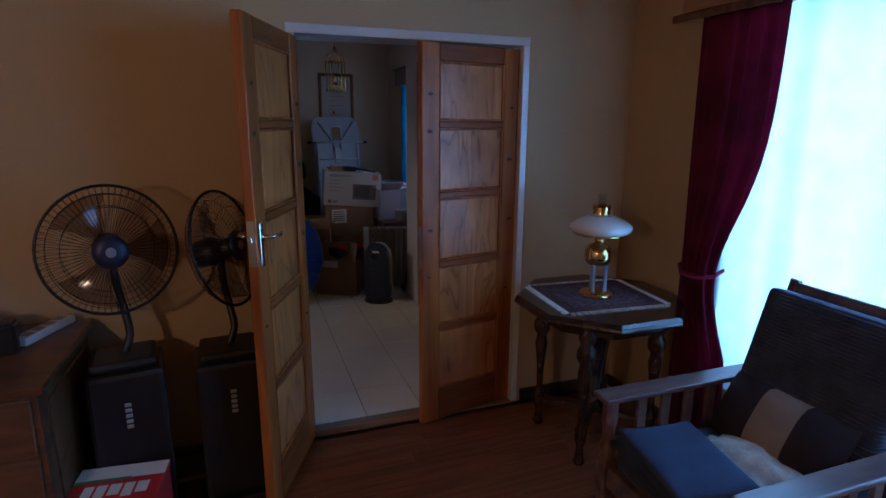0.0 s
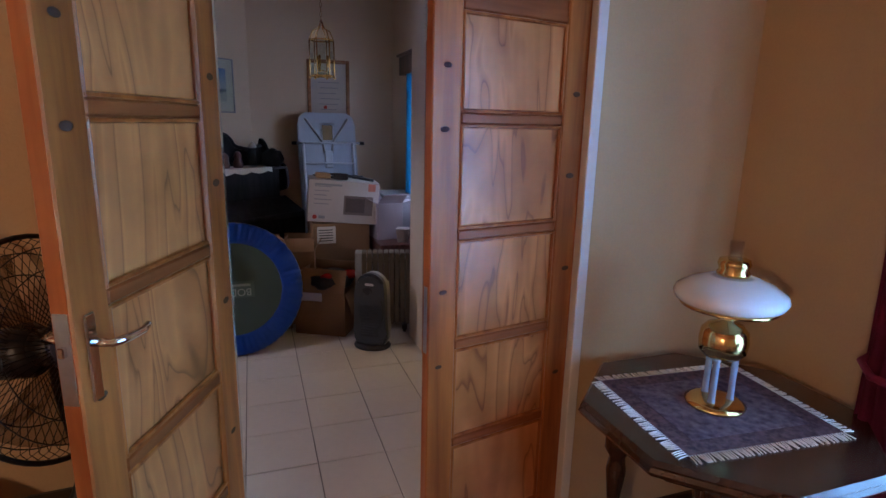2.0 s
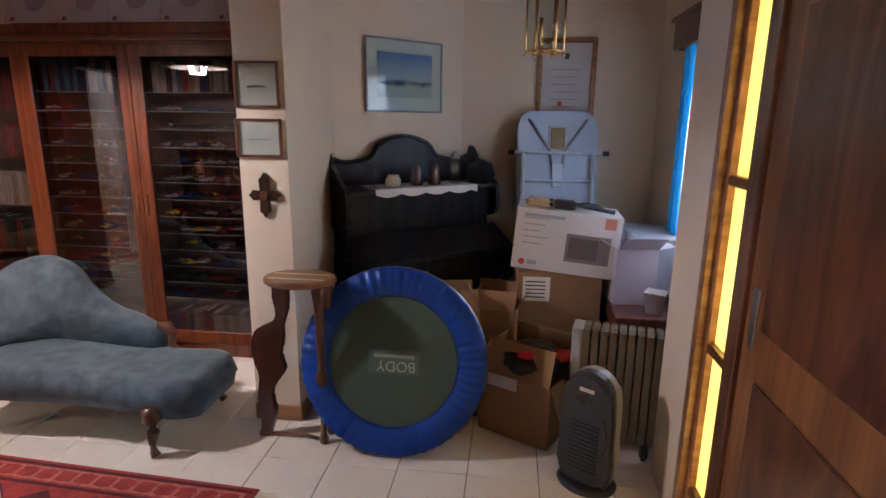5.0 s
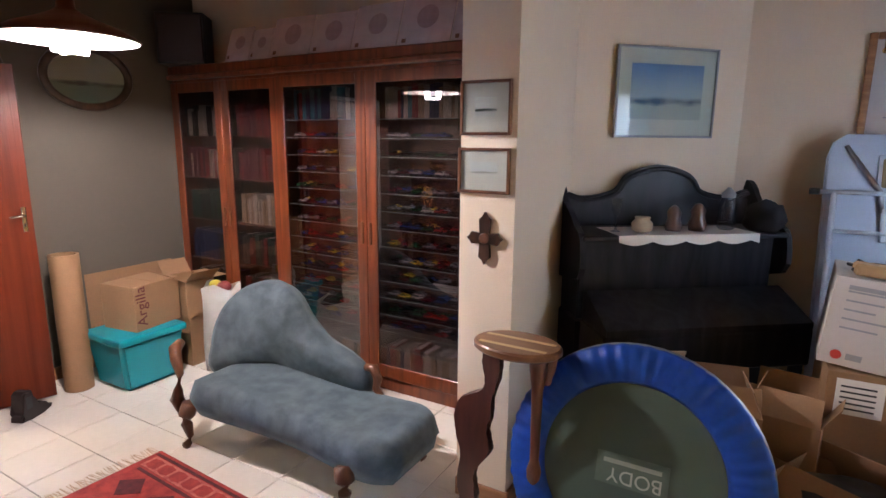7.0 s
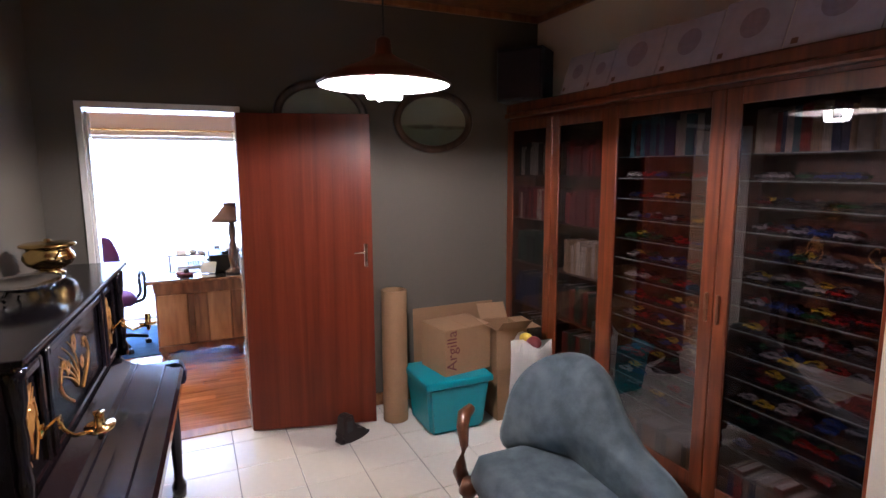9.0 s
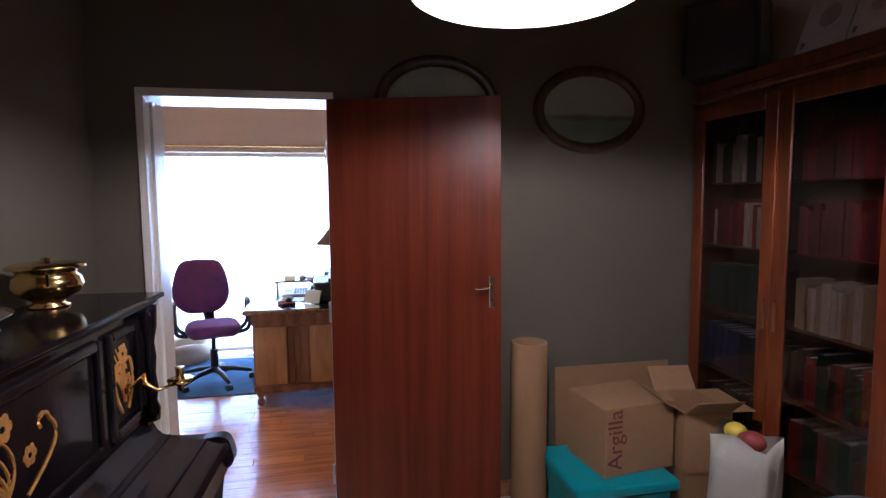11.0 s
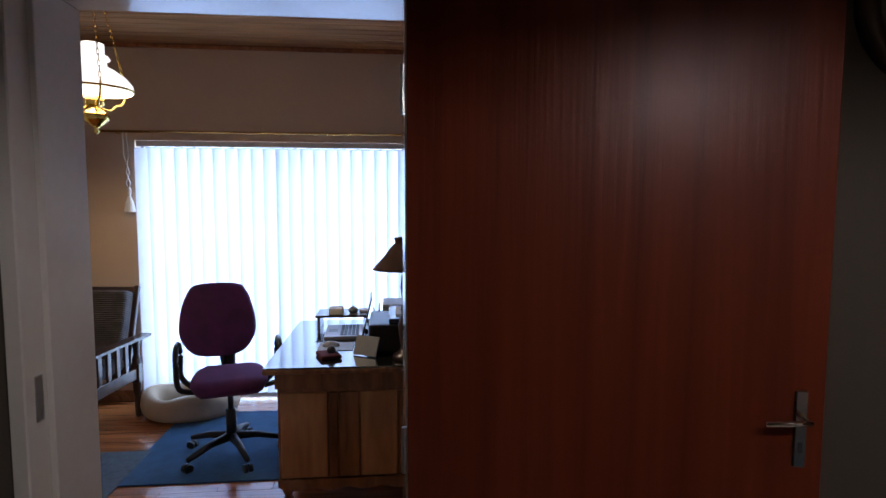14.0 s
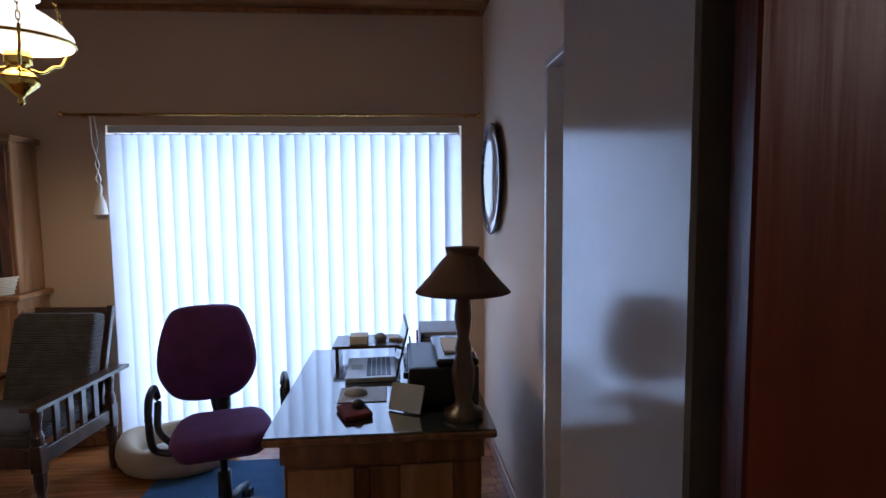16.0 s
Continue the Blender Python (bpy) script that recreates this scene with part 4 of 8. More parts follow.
# ---- pictures on the walls ----
def framed(name, label, m, w, h, border, frame_mat, mount, art, fw=0.012, depth=0.018):
    f = thing(name, label, "picture", m)
    part("frame", boxes((-w / 2, -depth, -h / 2, -w / 2 + fw, 0, h / 2), (w / 2 - fw, -depth, -h / 2, w / 2, 0, h / 2), (-w / 2 + fw, -depth, h / 2 - fw, w / 2 - fw, 0, h / 2), (-w / 2 + fw, -depth, -h / 2, w / 2 - fw, 0, -h / 2 + fw), bevel=0.002), frame_mat, f)
    part("mount", boxes((-w / 2 + fw, -0.008, -h / 2 + fw, w / 2 - fw, -0.002, h / 2 - fw)), mount, f)
    a = part("print", boxes((-w / 2 + border, -0.010, -h / 2 + border * 1.1, w / 2 - border, -0.0082, h / 2 - border)), art, f)
    g = part("pane", boxes((-w / 2 + fw, -0.0145, -h / 2 + fw, w / 2 - fw, -0.0125, h / 2 - fw)), GLASS, f)
    g.visible_shadow = False
    return f, a


def art_material(name, top, mid, low, dark, horizon=0.0, span=0.1, blobs=9.0):
    """A small watercolour: sky over land with dark clumps near the skyline."""
    m, n, l, b = mat_base(name)
    tc = n.new("ShaderNodeTexCoord")
    sx = n.new("ShaderNodeSeparateXYZ")
    l.new(tc.outputs["Object"], sx.inputs[0])
    mr = n.new("ShaderNodeMapRange")
    mr.inputs[1].default_value, mr.inputs[2].default_value = horizon - span, horizon + span
    l.new(sx.outputs["Z"], mr.inputs[0])
    r = ramp(n, [(0.0, low), (0.42, low), (0.5, mid), (0.58, mid), (1.0, top)])
    l.new(mr.outputs[0], r.inputs[0])
    nz = noise_tex(n, l, blobs / (span * 10), 5, stretch=(1, 1, 2.2))
    band = n.new("ShaderNodeMapRange")
    band.inputs[1].default_value, band.inputs[2].default_value, band.inputs[3].default_value, band.inputs[4].default_value = 0.0, 0.22, 0.62, 0.0
    ab = n.new("ShaderNodeMath")
    ab.operation = "ABSOLUTE"
    off = n.new("ShaderNodeMath")
    off.operation = "SUBTRACT"
    off.inputs[1].default_value = 0.42
    l.new(mr.outputs[0], off.inputs[0])
    l.new(off.outputs[0], ab.inputs[0])
    l.new(ab.outputs[0], band.inputs[0])
    mul = n.new("ShaderNodeMath")
    mul.operation = "MULTIPLY"
    l.new(nz.outputs[0], mul.inputs[0])
    l.new(band.outputs[0], mul.inputs[1])
    th = n.new("ShaderNodeMapRange")
    th.inputs[1].default_value, th.inputs[2].default_value = 0.22, 0.34
    l.new(mul.outputs[0], th.inputs[0])
    mx = n.new("ShaderNodeMix")
    mx.data_type = "RGBA"
    l.new(th.outputs[0], mx.inputs[0])
    l.new(r.outputs[0], mx.inputs[6])
    mx.inputs[7].default_value = (*dark, 1)
    l.new(mx.outputs[2], b.inputs["Base Color"])
    b.inputs["Roughness"].default_value = 0.7
    return m


MOUNT = plain("cream_mount_card", (0.74, 0.70, 0.62), 0.8, vary=0.03)
GREY_MOUNT = plain("grey_mount_card", (0.55, 0.50, 0.44), 0.8, vary=0.04)
framed("framed_watercolour", "blue landscape watercolour in a wide white mount", pose((-0.082 + 0.311) / 2 + 0.008, 6.648, 1.885, 0, 0, 45), 0.60, 0.455, 0.085, GREY_PLASTIC, MOUNT, art_material("blue_landscape", (0.20, 0.32, 0.60), (0.50, 0.55, 0.62), (0.55, 0.54, 0.50), (0.10, 0.13, 0.20), -0.02, 0.15))
framed("framed_sketch", "small ink drawing of a dark tree in a thin brown frame", pose(-0.385, PY - 0.001, 1.765), 0.225, 0.215, 0.065, CARVED, GREY_MOUNT, art_material("tree_sketch", (0.62, 0.60, 0.54), (0.58, 0.55, 0.50), (0.45, 0.43, 0.40), (0.05, 0.06, 0.05), 0.0, 0.05, 6))
framed("framed_sketch", "small pale watercolour of hills in a thin brown frame", pose(-0.388, PY - 0.001, 1.515), 0.232, 0.185, 0.055, CARVED, GREY_MOUNT, art_material("hills_sketch", (0.56, 0.55, 0.52), (0.50, 0.50, 0.50), (0.52, 0.50, 0.45), (0.30, 0.28, 0.26), 0.0, 0.04, 5))
cr = thing("wall_cross", "dark carved wooden cross hung on the pier", "cross", pose(-0.376, PY - 0.001, 1.235))
bm = bmesh.new()
arm = [(0.022, 0.022), (0.060, 0.026), (0.068, 0.012), (0.082, 0.0)]
out = []
for k in range(4):
    c, s = math.cos(k * math.pi / 2), math.sin(k * math.pi / 2)
    ln = 1.35 if k in (1, 3) else 1.0
    q = [(a * ln if a > 0.03 else a, b) for a, b in arm] + [(a * ln if a > 0.03 else a, -b) for a, b in arm[-2::-1]]
    out += [(a * c - b * s, a * s + b * c) for a, b in [(p, -w) for p, w in q]]
prism(bm, out, -0.016, 0.0)
part("body", bm, DARK_WOOD, cr)
bm = bmesh.new()
lathe(bm, [(0.024, 0), (0.02, 0.007), (0.008, 0.009)], pose(0, -0.0155, 0, 90), 14)
part("boss", bm, CARVED, cr)


def oval(y, z, a, b):
    o = thing("oval_picture", "dark oval-framed landscape print hung on the wall", "picture", pose(WEST + 0.001, y, z, 0, 0, 90), "oval pictures on the wall")
    bm = bmesh.new()
    n = 48
    ring = lambda ra, rb, d: [bm.verts.new((ra * math.cos(2 * math.pi * k / n), d, rb * math.sin(2 * math.pi * k / n))) for k in range(n)]
    rr = [ring(a, b, 0), ring(a, b, -0.018), ring(a - 0.015, b - 0.015, -0.034), ring(a - 0.045, b - 0.045, -0.026), ring(a - 0.055, b - 0.055, -0.010), ring(a - 0.055, b - 0.055, 0)]
    for q, w in zip(rr, rr[1:] + rr[:1]):
        for k in range(n):
            bm.faces.new((q[k], q[(k + 1) % n], w[(k + 1) % n], w[k]))
    part("frame", bm, DARK_WOOD, o, smooth=True)
    bm = bmesh.new()
    lathe(bm, [(1, 0), (1, 0.004)], Matrix.Rotation(math.pi / 2, 4, "X") @ Matrix.Diagonal((a - 0.052, b - 0.052, 1, 1)), n)
    part("print", bm, OVAL_ART, o)
    bm = bmesh.new()
    lathe(bm, [(1, 0.010), (1, 0.012)], Matrix.Rotation(math.pi / 2, 4, "X") @ Matrix.Diagonal((a - 0.053, b - 0.053, 1, 1)), n)
    g = part("pane", bm, GLASS, o)
    g.visible_shadow = False


OVAL_ART = art_material("dim_landscape_print", (0.42, 0.38, 0.30), (0.40, 0.36, 0.28), (0.22, 0.24, 0.18), (0.12, 0.10, 0.08), -0.02, 0.13)
oval(5.675, 2.03, 0.305, 0.222)
oval(4.88, 2.05, 0.305, 0.222)

# ---- pendant lamp ----
pl = thing("pendant_lamp", "metal pendant lamp with a wide flat shade, lit", "lamp", pose(-1.93, 4.80, 0))
SHADE_M = plain("bronze_lamp_metal", (0.14, 0.05, 0.03), 0.35, 0.3, vary=0.15)
bm = bmesh.new()
lathe(bm, [(0.262, 2.030), (0.266, 2.034), (0.20, 2.075), (0.12, 2.105), (0.055, 2.135), (0.035, 2.15), (0.03, 2.20), (0.012, 2.215)], None, 40, first=False)
part("shade", bm, SHADE_M, pl, smooth=True)
bm = bmesh.new()
rings = []
for r, z in ((0.258, 2.026), (0.19, 2.066), (0.11, 2.096), (0.045, 2.125)):
    rings.append([bm.verts.new((r * math.cos(2 * math.pi * k / 40), r * math.sin(2 * math.pi * k / 40), z)) for k in range(40)])
for q, w in zip(rings, rings[1:]):
    for k in range(40):
        bm.faces.new((q[k], q[(k + 1) % 40], w[(k + 1) % 40], w[k]))
bm.faces.new(rings[-1])
part("reflector", bm, plain("white_reflector_enamel", (0.88, 0.86, 0.82), 0.4, vary=0.02), pl, "white enamelled inside of the shade", smooth=True)
bm = bmesh.new()
for i in range(2):
    a = i * math.pi / 2
    dx, dy = 0.075 * math.cos(a), 0.075 * math.sin(a)
    tube(bm, [(-dx, -dy, 2.10), (-dx, -dy, 2.03), (-dx * 0.9, -dy * 0.9, 1.982), (dx * 0.9, dy * 0.9, 1.982), (dx, dy, 2.03), (dx, dy, 2.10)], 0.009, seg=8)
part("lamp_tube", bm, glow("lit_lamp_tube", (1.0, 0.88, 0.70), 45), pl, smooth=True)
bm = bmesh.new()
rod(bm, (0, 0, 2.21), (0, 0, CEIL), 0.004)
part("cord", bm, BLACK_PLASTIC, pl)
bm = bmesh.new()
lathe(bm, [(0.012, 2.50), (0.02, 2.49), (0.022, 2.40), (0.014, 2.385)], None, 14)
part("cord_weight", bm, BLACK_PLASTIC, pl, smooth=True)
bm = bmesh.new()
lathe(bm, [(0.05, CEIL - 0.001), (0.045, CEIL - 0.03), (0.01, CEIL - 0.045)], None, 20)
part("ceiling_rose", bm, SHADE_M, pl)

# ---- chaise longue ----
VELVET_BLUE = cloth("grey_blue_velvet", (0.078, 0.104, 0.120), (0.030, 0.044, 0.055), 0.85, 240, 0.5, 13, (0.30, 0.38, 0.42), (0.50, 0.88))
ch = thing("chaise_longue", "grey-blue velvet chaise longue with carved wooden legs", "chaise longue", pose(-1.34, 5.42, 0))


def cushion(bm, xs, front, back, top, bottom, nx=28, ny=10):
    """A padded seat: rounded over its edges."""
    def pt(u, v, up):
        x = xs[0] + (xs[1] - xs[0]) * u
        y0, y1 = front(u), back(u)
        y = y0 + (y1 - y0) * v
        e = min(u * (xs[1] - xs[0]), (1 - u) * (xs[1] - xs[0]), v * (y1 - y0), (1 - v) * (y1 - y0)) / 0.075
        k = math.sqrt(max(0.0, 1 - (1 - min(1, e)) ** 2))
        mid = (top(u) + bottom(u)) / 2
        return (x, y, mid + (top(u) - mid) * k if up else mid - (mid - bottom(u)) * min(1, k * 1.4))
    for up in (True, False):
        g = [[bm.verts.new(pt(i / nx, j / ny, up)) for j in range(ny + 1)] for i in range(nx + 1)]
        for a, b in zip(g, g[1:]):
            for j in range(ny):
                bm.faces.new((a[j], b[j], b[j + 1], a[j + 1]) if up else (a[j + 1], b[j + 1], b[j], a[j]))
    bmesh.ops.remove_doubles(bm, verts=bm.verts[:], dist=0.0005)


bm = bmesh.new()
cushion(bm, (-0.62, 0.74), lambda u: -0.285 + 0.05 * math.sin(u * math.pi) ** 2 + (0.10 * (1 - u / 0.12) ** 2 if u < 0.12 else 0) + (0.12 * ((u - 0.86) / 0.14) ** 2 if u > 0.86 else 0), lambda u: 0.27 - (0.12 * ((u - 0.86) / 0.14) ** 2 if u > 0.86 else 0), lambda u: 0.37 - 0.012 * u + 0.014 * math.sin(u * 7), lambda u: 0.21 - 0.035 * u, 36, 14)
part("seat", bm, VELVET_BLUE, ch, smooth=True)
prof = smooth_loop([(-0.70, 0.28), (-0.74, 0.48), (-0.69, 0.68), (-0.57, 0.805), (-0.42, 0.83), (-0.28, 0.78), (-0.17, 0.66), (-0.03, 0.555), (0.15, 0.495), (0.25, 0.43), (0.24, 0.31), (-0.2, 0.26)], 5)
bm = bmesh.new()
n = len(prof)
cxp, czp = sum(p[0] for p in prof) / n, sum(p[1] for p in prof) / n
layers = []
for k, d in ((0.93, 0.0), (1.0, 0.03), (1.0, 0.075), (0.93, 0.105)):
    ring = []
    for x, z in prof:
        xx, zz = cxp + (x - cxp) * k, czp + (z - czp) * k
        wrap = 0.42 * max(0.0, (-0.42 - xx)) ** 1.3 / 0.34 ** 0.3
        ring.append(bm.verts.new((xx + 0.25 * wrap, 0.18 + d - wrap * 1.5 + 0.10 * max(0, zz - 0.4), zz)))
    layers.append(ring)
for q, w in zip(layers, layers[1:]):
    for i in range(n):
        bm.faces.new((q[i], q[(i + 1) % n], w[(i + 1) % n], w[i]))
for ring, f in ((layers[0], 1), (layers[-1], -1)):
    c = bm.verts.new(sum((v.co for v in ring), Vector()) / n + Vector((0.02, -0.03 * f, 0.02)))
    for i in range(n):
        bm.faces.new((ring[i], ring[(i + 1) % n], c))
part("backrest", bm, VELVET_BLUE, ch, smooth=True)
for x, y, tall in ((-0.575, -0.25, 1), (0.51, -0.28, 0), (0.55, 0.27, 0), (-0.56, 0.27, 0)):
    bm = bmesh.new()
    o = 1 if x > 0 else -1
    tube(bm, [(x - 0.01 * o, y * 0.96, 0.25), (x + 0.01 * o, y, 0.19), (x + 0.012 * o, y * 1.02, 0.14), (x - 0.004 * o, y, 0.07), (x + 0.006 * o, y * 1.03, 0.03), (x + 0.02 * o, y * 1.05, 0.012)], 0.03, 10, radii=[0.042, 0.044, 0.03, 0.018, 0.02, 0.024])
    part("leg", bm, CARVED, ch, smooth=True)
bm = bmesh.new()
tube(bm, [(-0.62, -0.24, 0.20), (-0.645, -0.26, 0.27), (-0.61, -0.27, 0.33), (-0.60, -0.26, 0.42), (-0.635, -0.25, 0.49), (-0.68, -0.22, 0.53), (-0.70, -0.17, 0.55)], 0.03, 10, radii=[0.034, 0.036, 0.024, 0.02, 0.03, 0.034, 0.024])
part("arm_post", bm, CARVED, ch, "carved scrolled wooden arm post", smooth=True)
bm = bmesh.new()
tube(bm, [(0.24, 0.24, 0.46), (0.30, 0.23, 0.47), (0.33, 0.22, 0.42), (0.31, 0.23, 0.36), (0.36, 0.22, 0.31), (0.44, 0.22, 0.29)], 0.024, 8, radii=[0.02, 0.028, 0.024, 0.02, 0.022, 0.016])
part("scroll", bm, CARVED, ch, "carved scroll at the end of the back", smooth=True)

# ---- rug ----
RUG_RED = cloth("red_rug_wool", (0.36, 0.045, 0.035), (0.20, 0.02, 0.02), 0.95, 150, 0.2, 20)
RUG_BORDER = cloth("rug_border_wool", (0.50, 0.16, 0.12), (0.30, 0.05, 0.045), 0.95, 120, 0.2, 40)
RUG_DARK = cloth("dark_rug_wool", (0.10, 0.015, 0.02), (0.05, 0.01, 0.015), 0.95, 120, 0.2, 40)
rg = thing("rug", "red patterned woven rug with pale fringed ends", "rug", pose(-1.14, 4.455, 0.0, 0, 0, -3.0))
part("woven_field", boxes((-0.90, -0.56, 0.0005, 0.90, 0.56, 0.010), bevel=0.003), RUG_RED, rg)
for s in (-1, 1):
    part("border", boxes((-0.86, s * 0.47 - 0.045, 0.0102, 0.86, s * 0.47 + 0.045, 0.0122)), RUG_BORDER, rg)
    part("border_line", boxes((-0.88, s * 0.53 - 0.008, 0.0102, 0.88, s * 0.53 + 0.008, 0.0118)), RUG_DARK, rg)
    part("border_line", boxes((-0.84, s * 0.405 - 0.008, 0.0102, 0.84, s * 0.405 + 0.008, 0.0118)), RUG_DARK, rg)
bm = bmesh.new()
for i in range(17):
    for s in (-1, 1):
        x = -0.80 + i * 0.1
        prism(bm, [(x - 0.04, -0.028), (x, -0.036), (x + 0.04, -0.028), (x + 0.04, 0.028), (x, 0.036), (x - 0.04, 0.028)], 0, 0.0012, pose(0, s * 0.47, 0.0123) @ Matrix.Rotation(math.pi / 2, 4, "X"))
tagged(part("border_motif", bm, RUG_RED, rg), kind="stuff")
bm = bmesh.new()
for i in range(7):
    for j in range(4):
        x, y = -0.72 + i * 0.24, -0.30 + j * 0.2
        prism(bm, [(x - 0.09, y), (x, y - 0.075), (x + 0.09, y), (x, y + 0.075)], 0, 0.0012, pose(0, 0, 0.0114) @ Matrix.Rotation(math.pi / 2, 4, "X"))
tagged(part("field_motif", bm, RUG_DARK, rg), kind="stuff")
bm = bmesh.new()
rr = random.Random(2)
for s in (-1, 1):
    for i in range(150):
        y = -0.55 + i * 1.1 / 149
        e = rr.uniform(-0.012, 0.012)
        tube(bm, [(s * 0.895, y, 0.006), (s * 0.94, y + e, 0.004), (s * (0.975 + rr.uniform(0, 0.02)), y + 2 * e, 0.003)], 0.0018, 4)
tagged(part("fringe", bm, CARD_LIGHT, rg, "pale cotton fringe"), kind="stuff")

# ---- mini trampoline ----
tr = thing("mini_trampoline", "blue-skirted round mini trampoline leaning on its edge", "trampoline", pose(0.295, 5.30, 0.0, -14, 0, 0))
R0, R1 = 0.465, 0.325
bm = bmesh.new()
n = 300
rings = []
for rr_, dy, amp in ((R1 - 0.004, -0.004, 0.0), (R1 + 0.012, -0.022, 0.003), ((R0 + R1) / 2, -0.034, 0.005), (R0 - 0.012, -0.028, 0.005), (R0, -0.004, 0.004), (R0 - 0.004, 0.03, 0.002)):
    ring = []
    for k in range(n):
        a = 2 * math.pi * k / n
        w = 0.6 * amp * (math.sin(a * 58 + 1.5 * math.sin(a * 5)) + 0.6 * math.sin(a * 37 + 1))
        ring.append(bm.verts.new(((rr_ + w * 0.6) * math.cos(a), dy - w, R0 + (rr_ + w * 0.6) * math.sin(a))))
    rings.append(ring)
for q, w in zip(rings, rings[1:]):
    for k in range(n):
        bm.faces.new((q[k], q[(k + 1) % n], w[(k + 1) % n], w[k]))
bmesh.ops.solidify(bm, geom=bm.faces[:], thickness=0.003)
part("skirt", bm, plain("blue_vinyl", (0.02, 0.11, 0.58), 0.42, vary=0.14, fine=50, large=6), tr, "padded blue vinyl skirt", smooth=True)
bm = bmesh.new()
lathe(bm, [(R1 + 0.01, -0.003), (R1 + 0.01, 0.002)], pose(0, 0, R0, 90), 64)
part("mat", bm, plain("dark_green_woven_mat", (0.062, 0.100, 0.085), 0.32, vary=0.1, fine=300, large=4, bump=0.1), tr, "dark green woven bed")
bm = bmesh.new()
tube(bm, [(0.455 * math.cos(2 * math.pi * k / 48), 0.025, R0 + 0.455 * math.sin(2 * math.pi * k / 48)) for k in range(48)], 0.014, closed=True)
part("rim", bm, STEEL, tr, smooth=True)
for k in range(6):
    a = math.pi / 6 + k * math.pi / 3
    bm = bmesh.new()
    rod(bm, (0.44 * math.cos(a), 0.03, R0 + 0.44 * math.sin(a)), (0.44 * math.cos(a), 0.075, R0 + 0.44 * math.sin(a)), 0.012)
    part("leg", bm, STEEL, tr)
badge = part("badge", boxes((-0.12, -0.0055, R0 - 0.06, 0.135, -0.0042, R0 + 0.055)), plain("badge_print", (0.10, 0.15, 0.13), 0.5), tr, "printed maker's badge, upside down")
part("badge_line", boxes((-0.095, -0.0062, R0 + 0.018, 0.11, -0.0054, R0 + 0.034)), plain("badge_small_print", (0.30, 0.36, 0.32), 0.5), tr)
words("badge_word", "BODY", 0.072, pose(0.118, -0.0062, R0 - 0.0, 90, 0, 0) @ Matrix.Rotation(math.pi, 4, "Z"), plain("badge_lettering", (0.40, 0.46, 0.42), 0.5), tr)

# ---- carved stool with striped top ----
st = thing("carved_stool", "carved wooden stand with a striped oval top", "stand", pose(-0.155, 5.40, 0))
bm = bmesh.new()
lathe(bm, [(0.165, 0.835), (0.178, 0.845), (0.178, 0.862), (0.168, 0.87)], None, 36, 1.0, 0.72)
part("top", bm, wood("dark_striped_top", (0.13, 0.055, 0.022), (0.26, 0.12, 0.05), 0.35, (1.5, 12, 12)), st)
for y in (-0.055, 0.035):
    part("inlay", boxes((-0.158 + abs(y) * 0.4, y - 0.009, 0.8695, 0.158 - abs(y) * 0.4, y + 0.009, 0.8715)), plain("pale_inlay_wood", (0.55, 0.40, 0.20), 0.4), st, "pale wooden inlay stripe")
bm = bmesh.new()
fig = smooth_loop([(-0.255, 0.0), (-0.228, 0.094), (-0.252, 0.21), (-0.226, 0.32), (-0.265, 0.447), (-0.252, 0.565), (-0.197, 0.61), (-0.15, 0.635), (-0.118, 0.676), (-0.139, 0.73), (-0.135, 0.836), (-0.072, 0.836), (-0.065, 0.70), (-0.097, 0.635), (-0.097, 0.518), (-0.123, 0.46), (-0.092, 0.385), (-0.15, 0.294), (-0.18, 0.235), (-0.153, 0.153), (-0.186, 0.035), (-0.197, 0.0)], 3)
prism(bm, fig, -0.02, 0.02)
bmesh.ops.bevel(bm, geom=[e for e in bm.edges if abs(e.verts[0].co.y - e.verts[1].co.y) < 1e-5], offset=0.007, segments=2, affect="EDGES")
part("carved_support", bm, wood("oiled_red_brown_wood", (0.03, 0.011, 0.008), (0.085, 0.028, 0.018), 0.35, (10, 10, 1.5)), st)
for dx, dy in ((0.10, -0.03), (0.11, 0.06)):
    bm = bmesh.new()
    lathe(bm, [(0.02, 0.0), (0.026, 0.02), (0.014, 0.06), (0.018, 0.3), (0.03, 0.34), (0.03, 0.37), (0.018, 0.41), (0.022, 0.7), (0.035, 0.80), (0.035, 0.836)], pose(dx, dy, 0), 14)
    part("post", bm, CARVED, st, smooth=True)
bm = bmesh.new()
tube(bm, [(-0.20, -0.01, 0.012), (0.0, -0.005, 0.018), (0.10, -0.03, 0.014)], 0.009)
part("stretcher", bm, CARVED, st, smooth=True)

# ---- reed organ across the corner ----
og = thing("reed_organ", "near-black carved wooden reed organ with a closed lid", "organ", pose(0.30, 6.36, 0, 0, 0, 38))
W2 = 0.53
part("case", boxes((-W2, -0.02, 0, W2, 0.30, 0.78), bevel=0.006), ORGAN, og)
part("key_block", boxes((-W2 + 0.02, -0.30, 0.62, W2 - 0.02, -0.02, 0.80), bevel=0.01), ORGAN, og)
bm = bmesh.new()
prism(bm, [(-0.30, 0.80), (-0.02, 0.80), (-0.02, 0.93), (-0.06, 0.945), (-0.30, 0.83)], -W2 + 0.03, W2 - 0.03, Matrix.Rotation(math.pi / 2, 4, "Z") @ Matrix.Diagonal((1, -1, 1, 1)))
part("lid", bm, ORGAN, og, "closed sloping keyboard lid")
part("upper_case", boxes((-W2 + 0.02, 0.02, 0.78, W2 - 0.02, 0.30, 1.18), bevel=0.006), ORGAN, og)
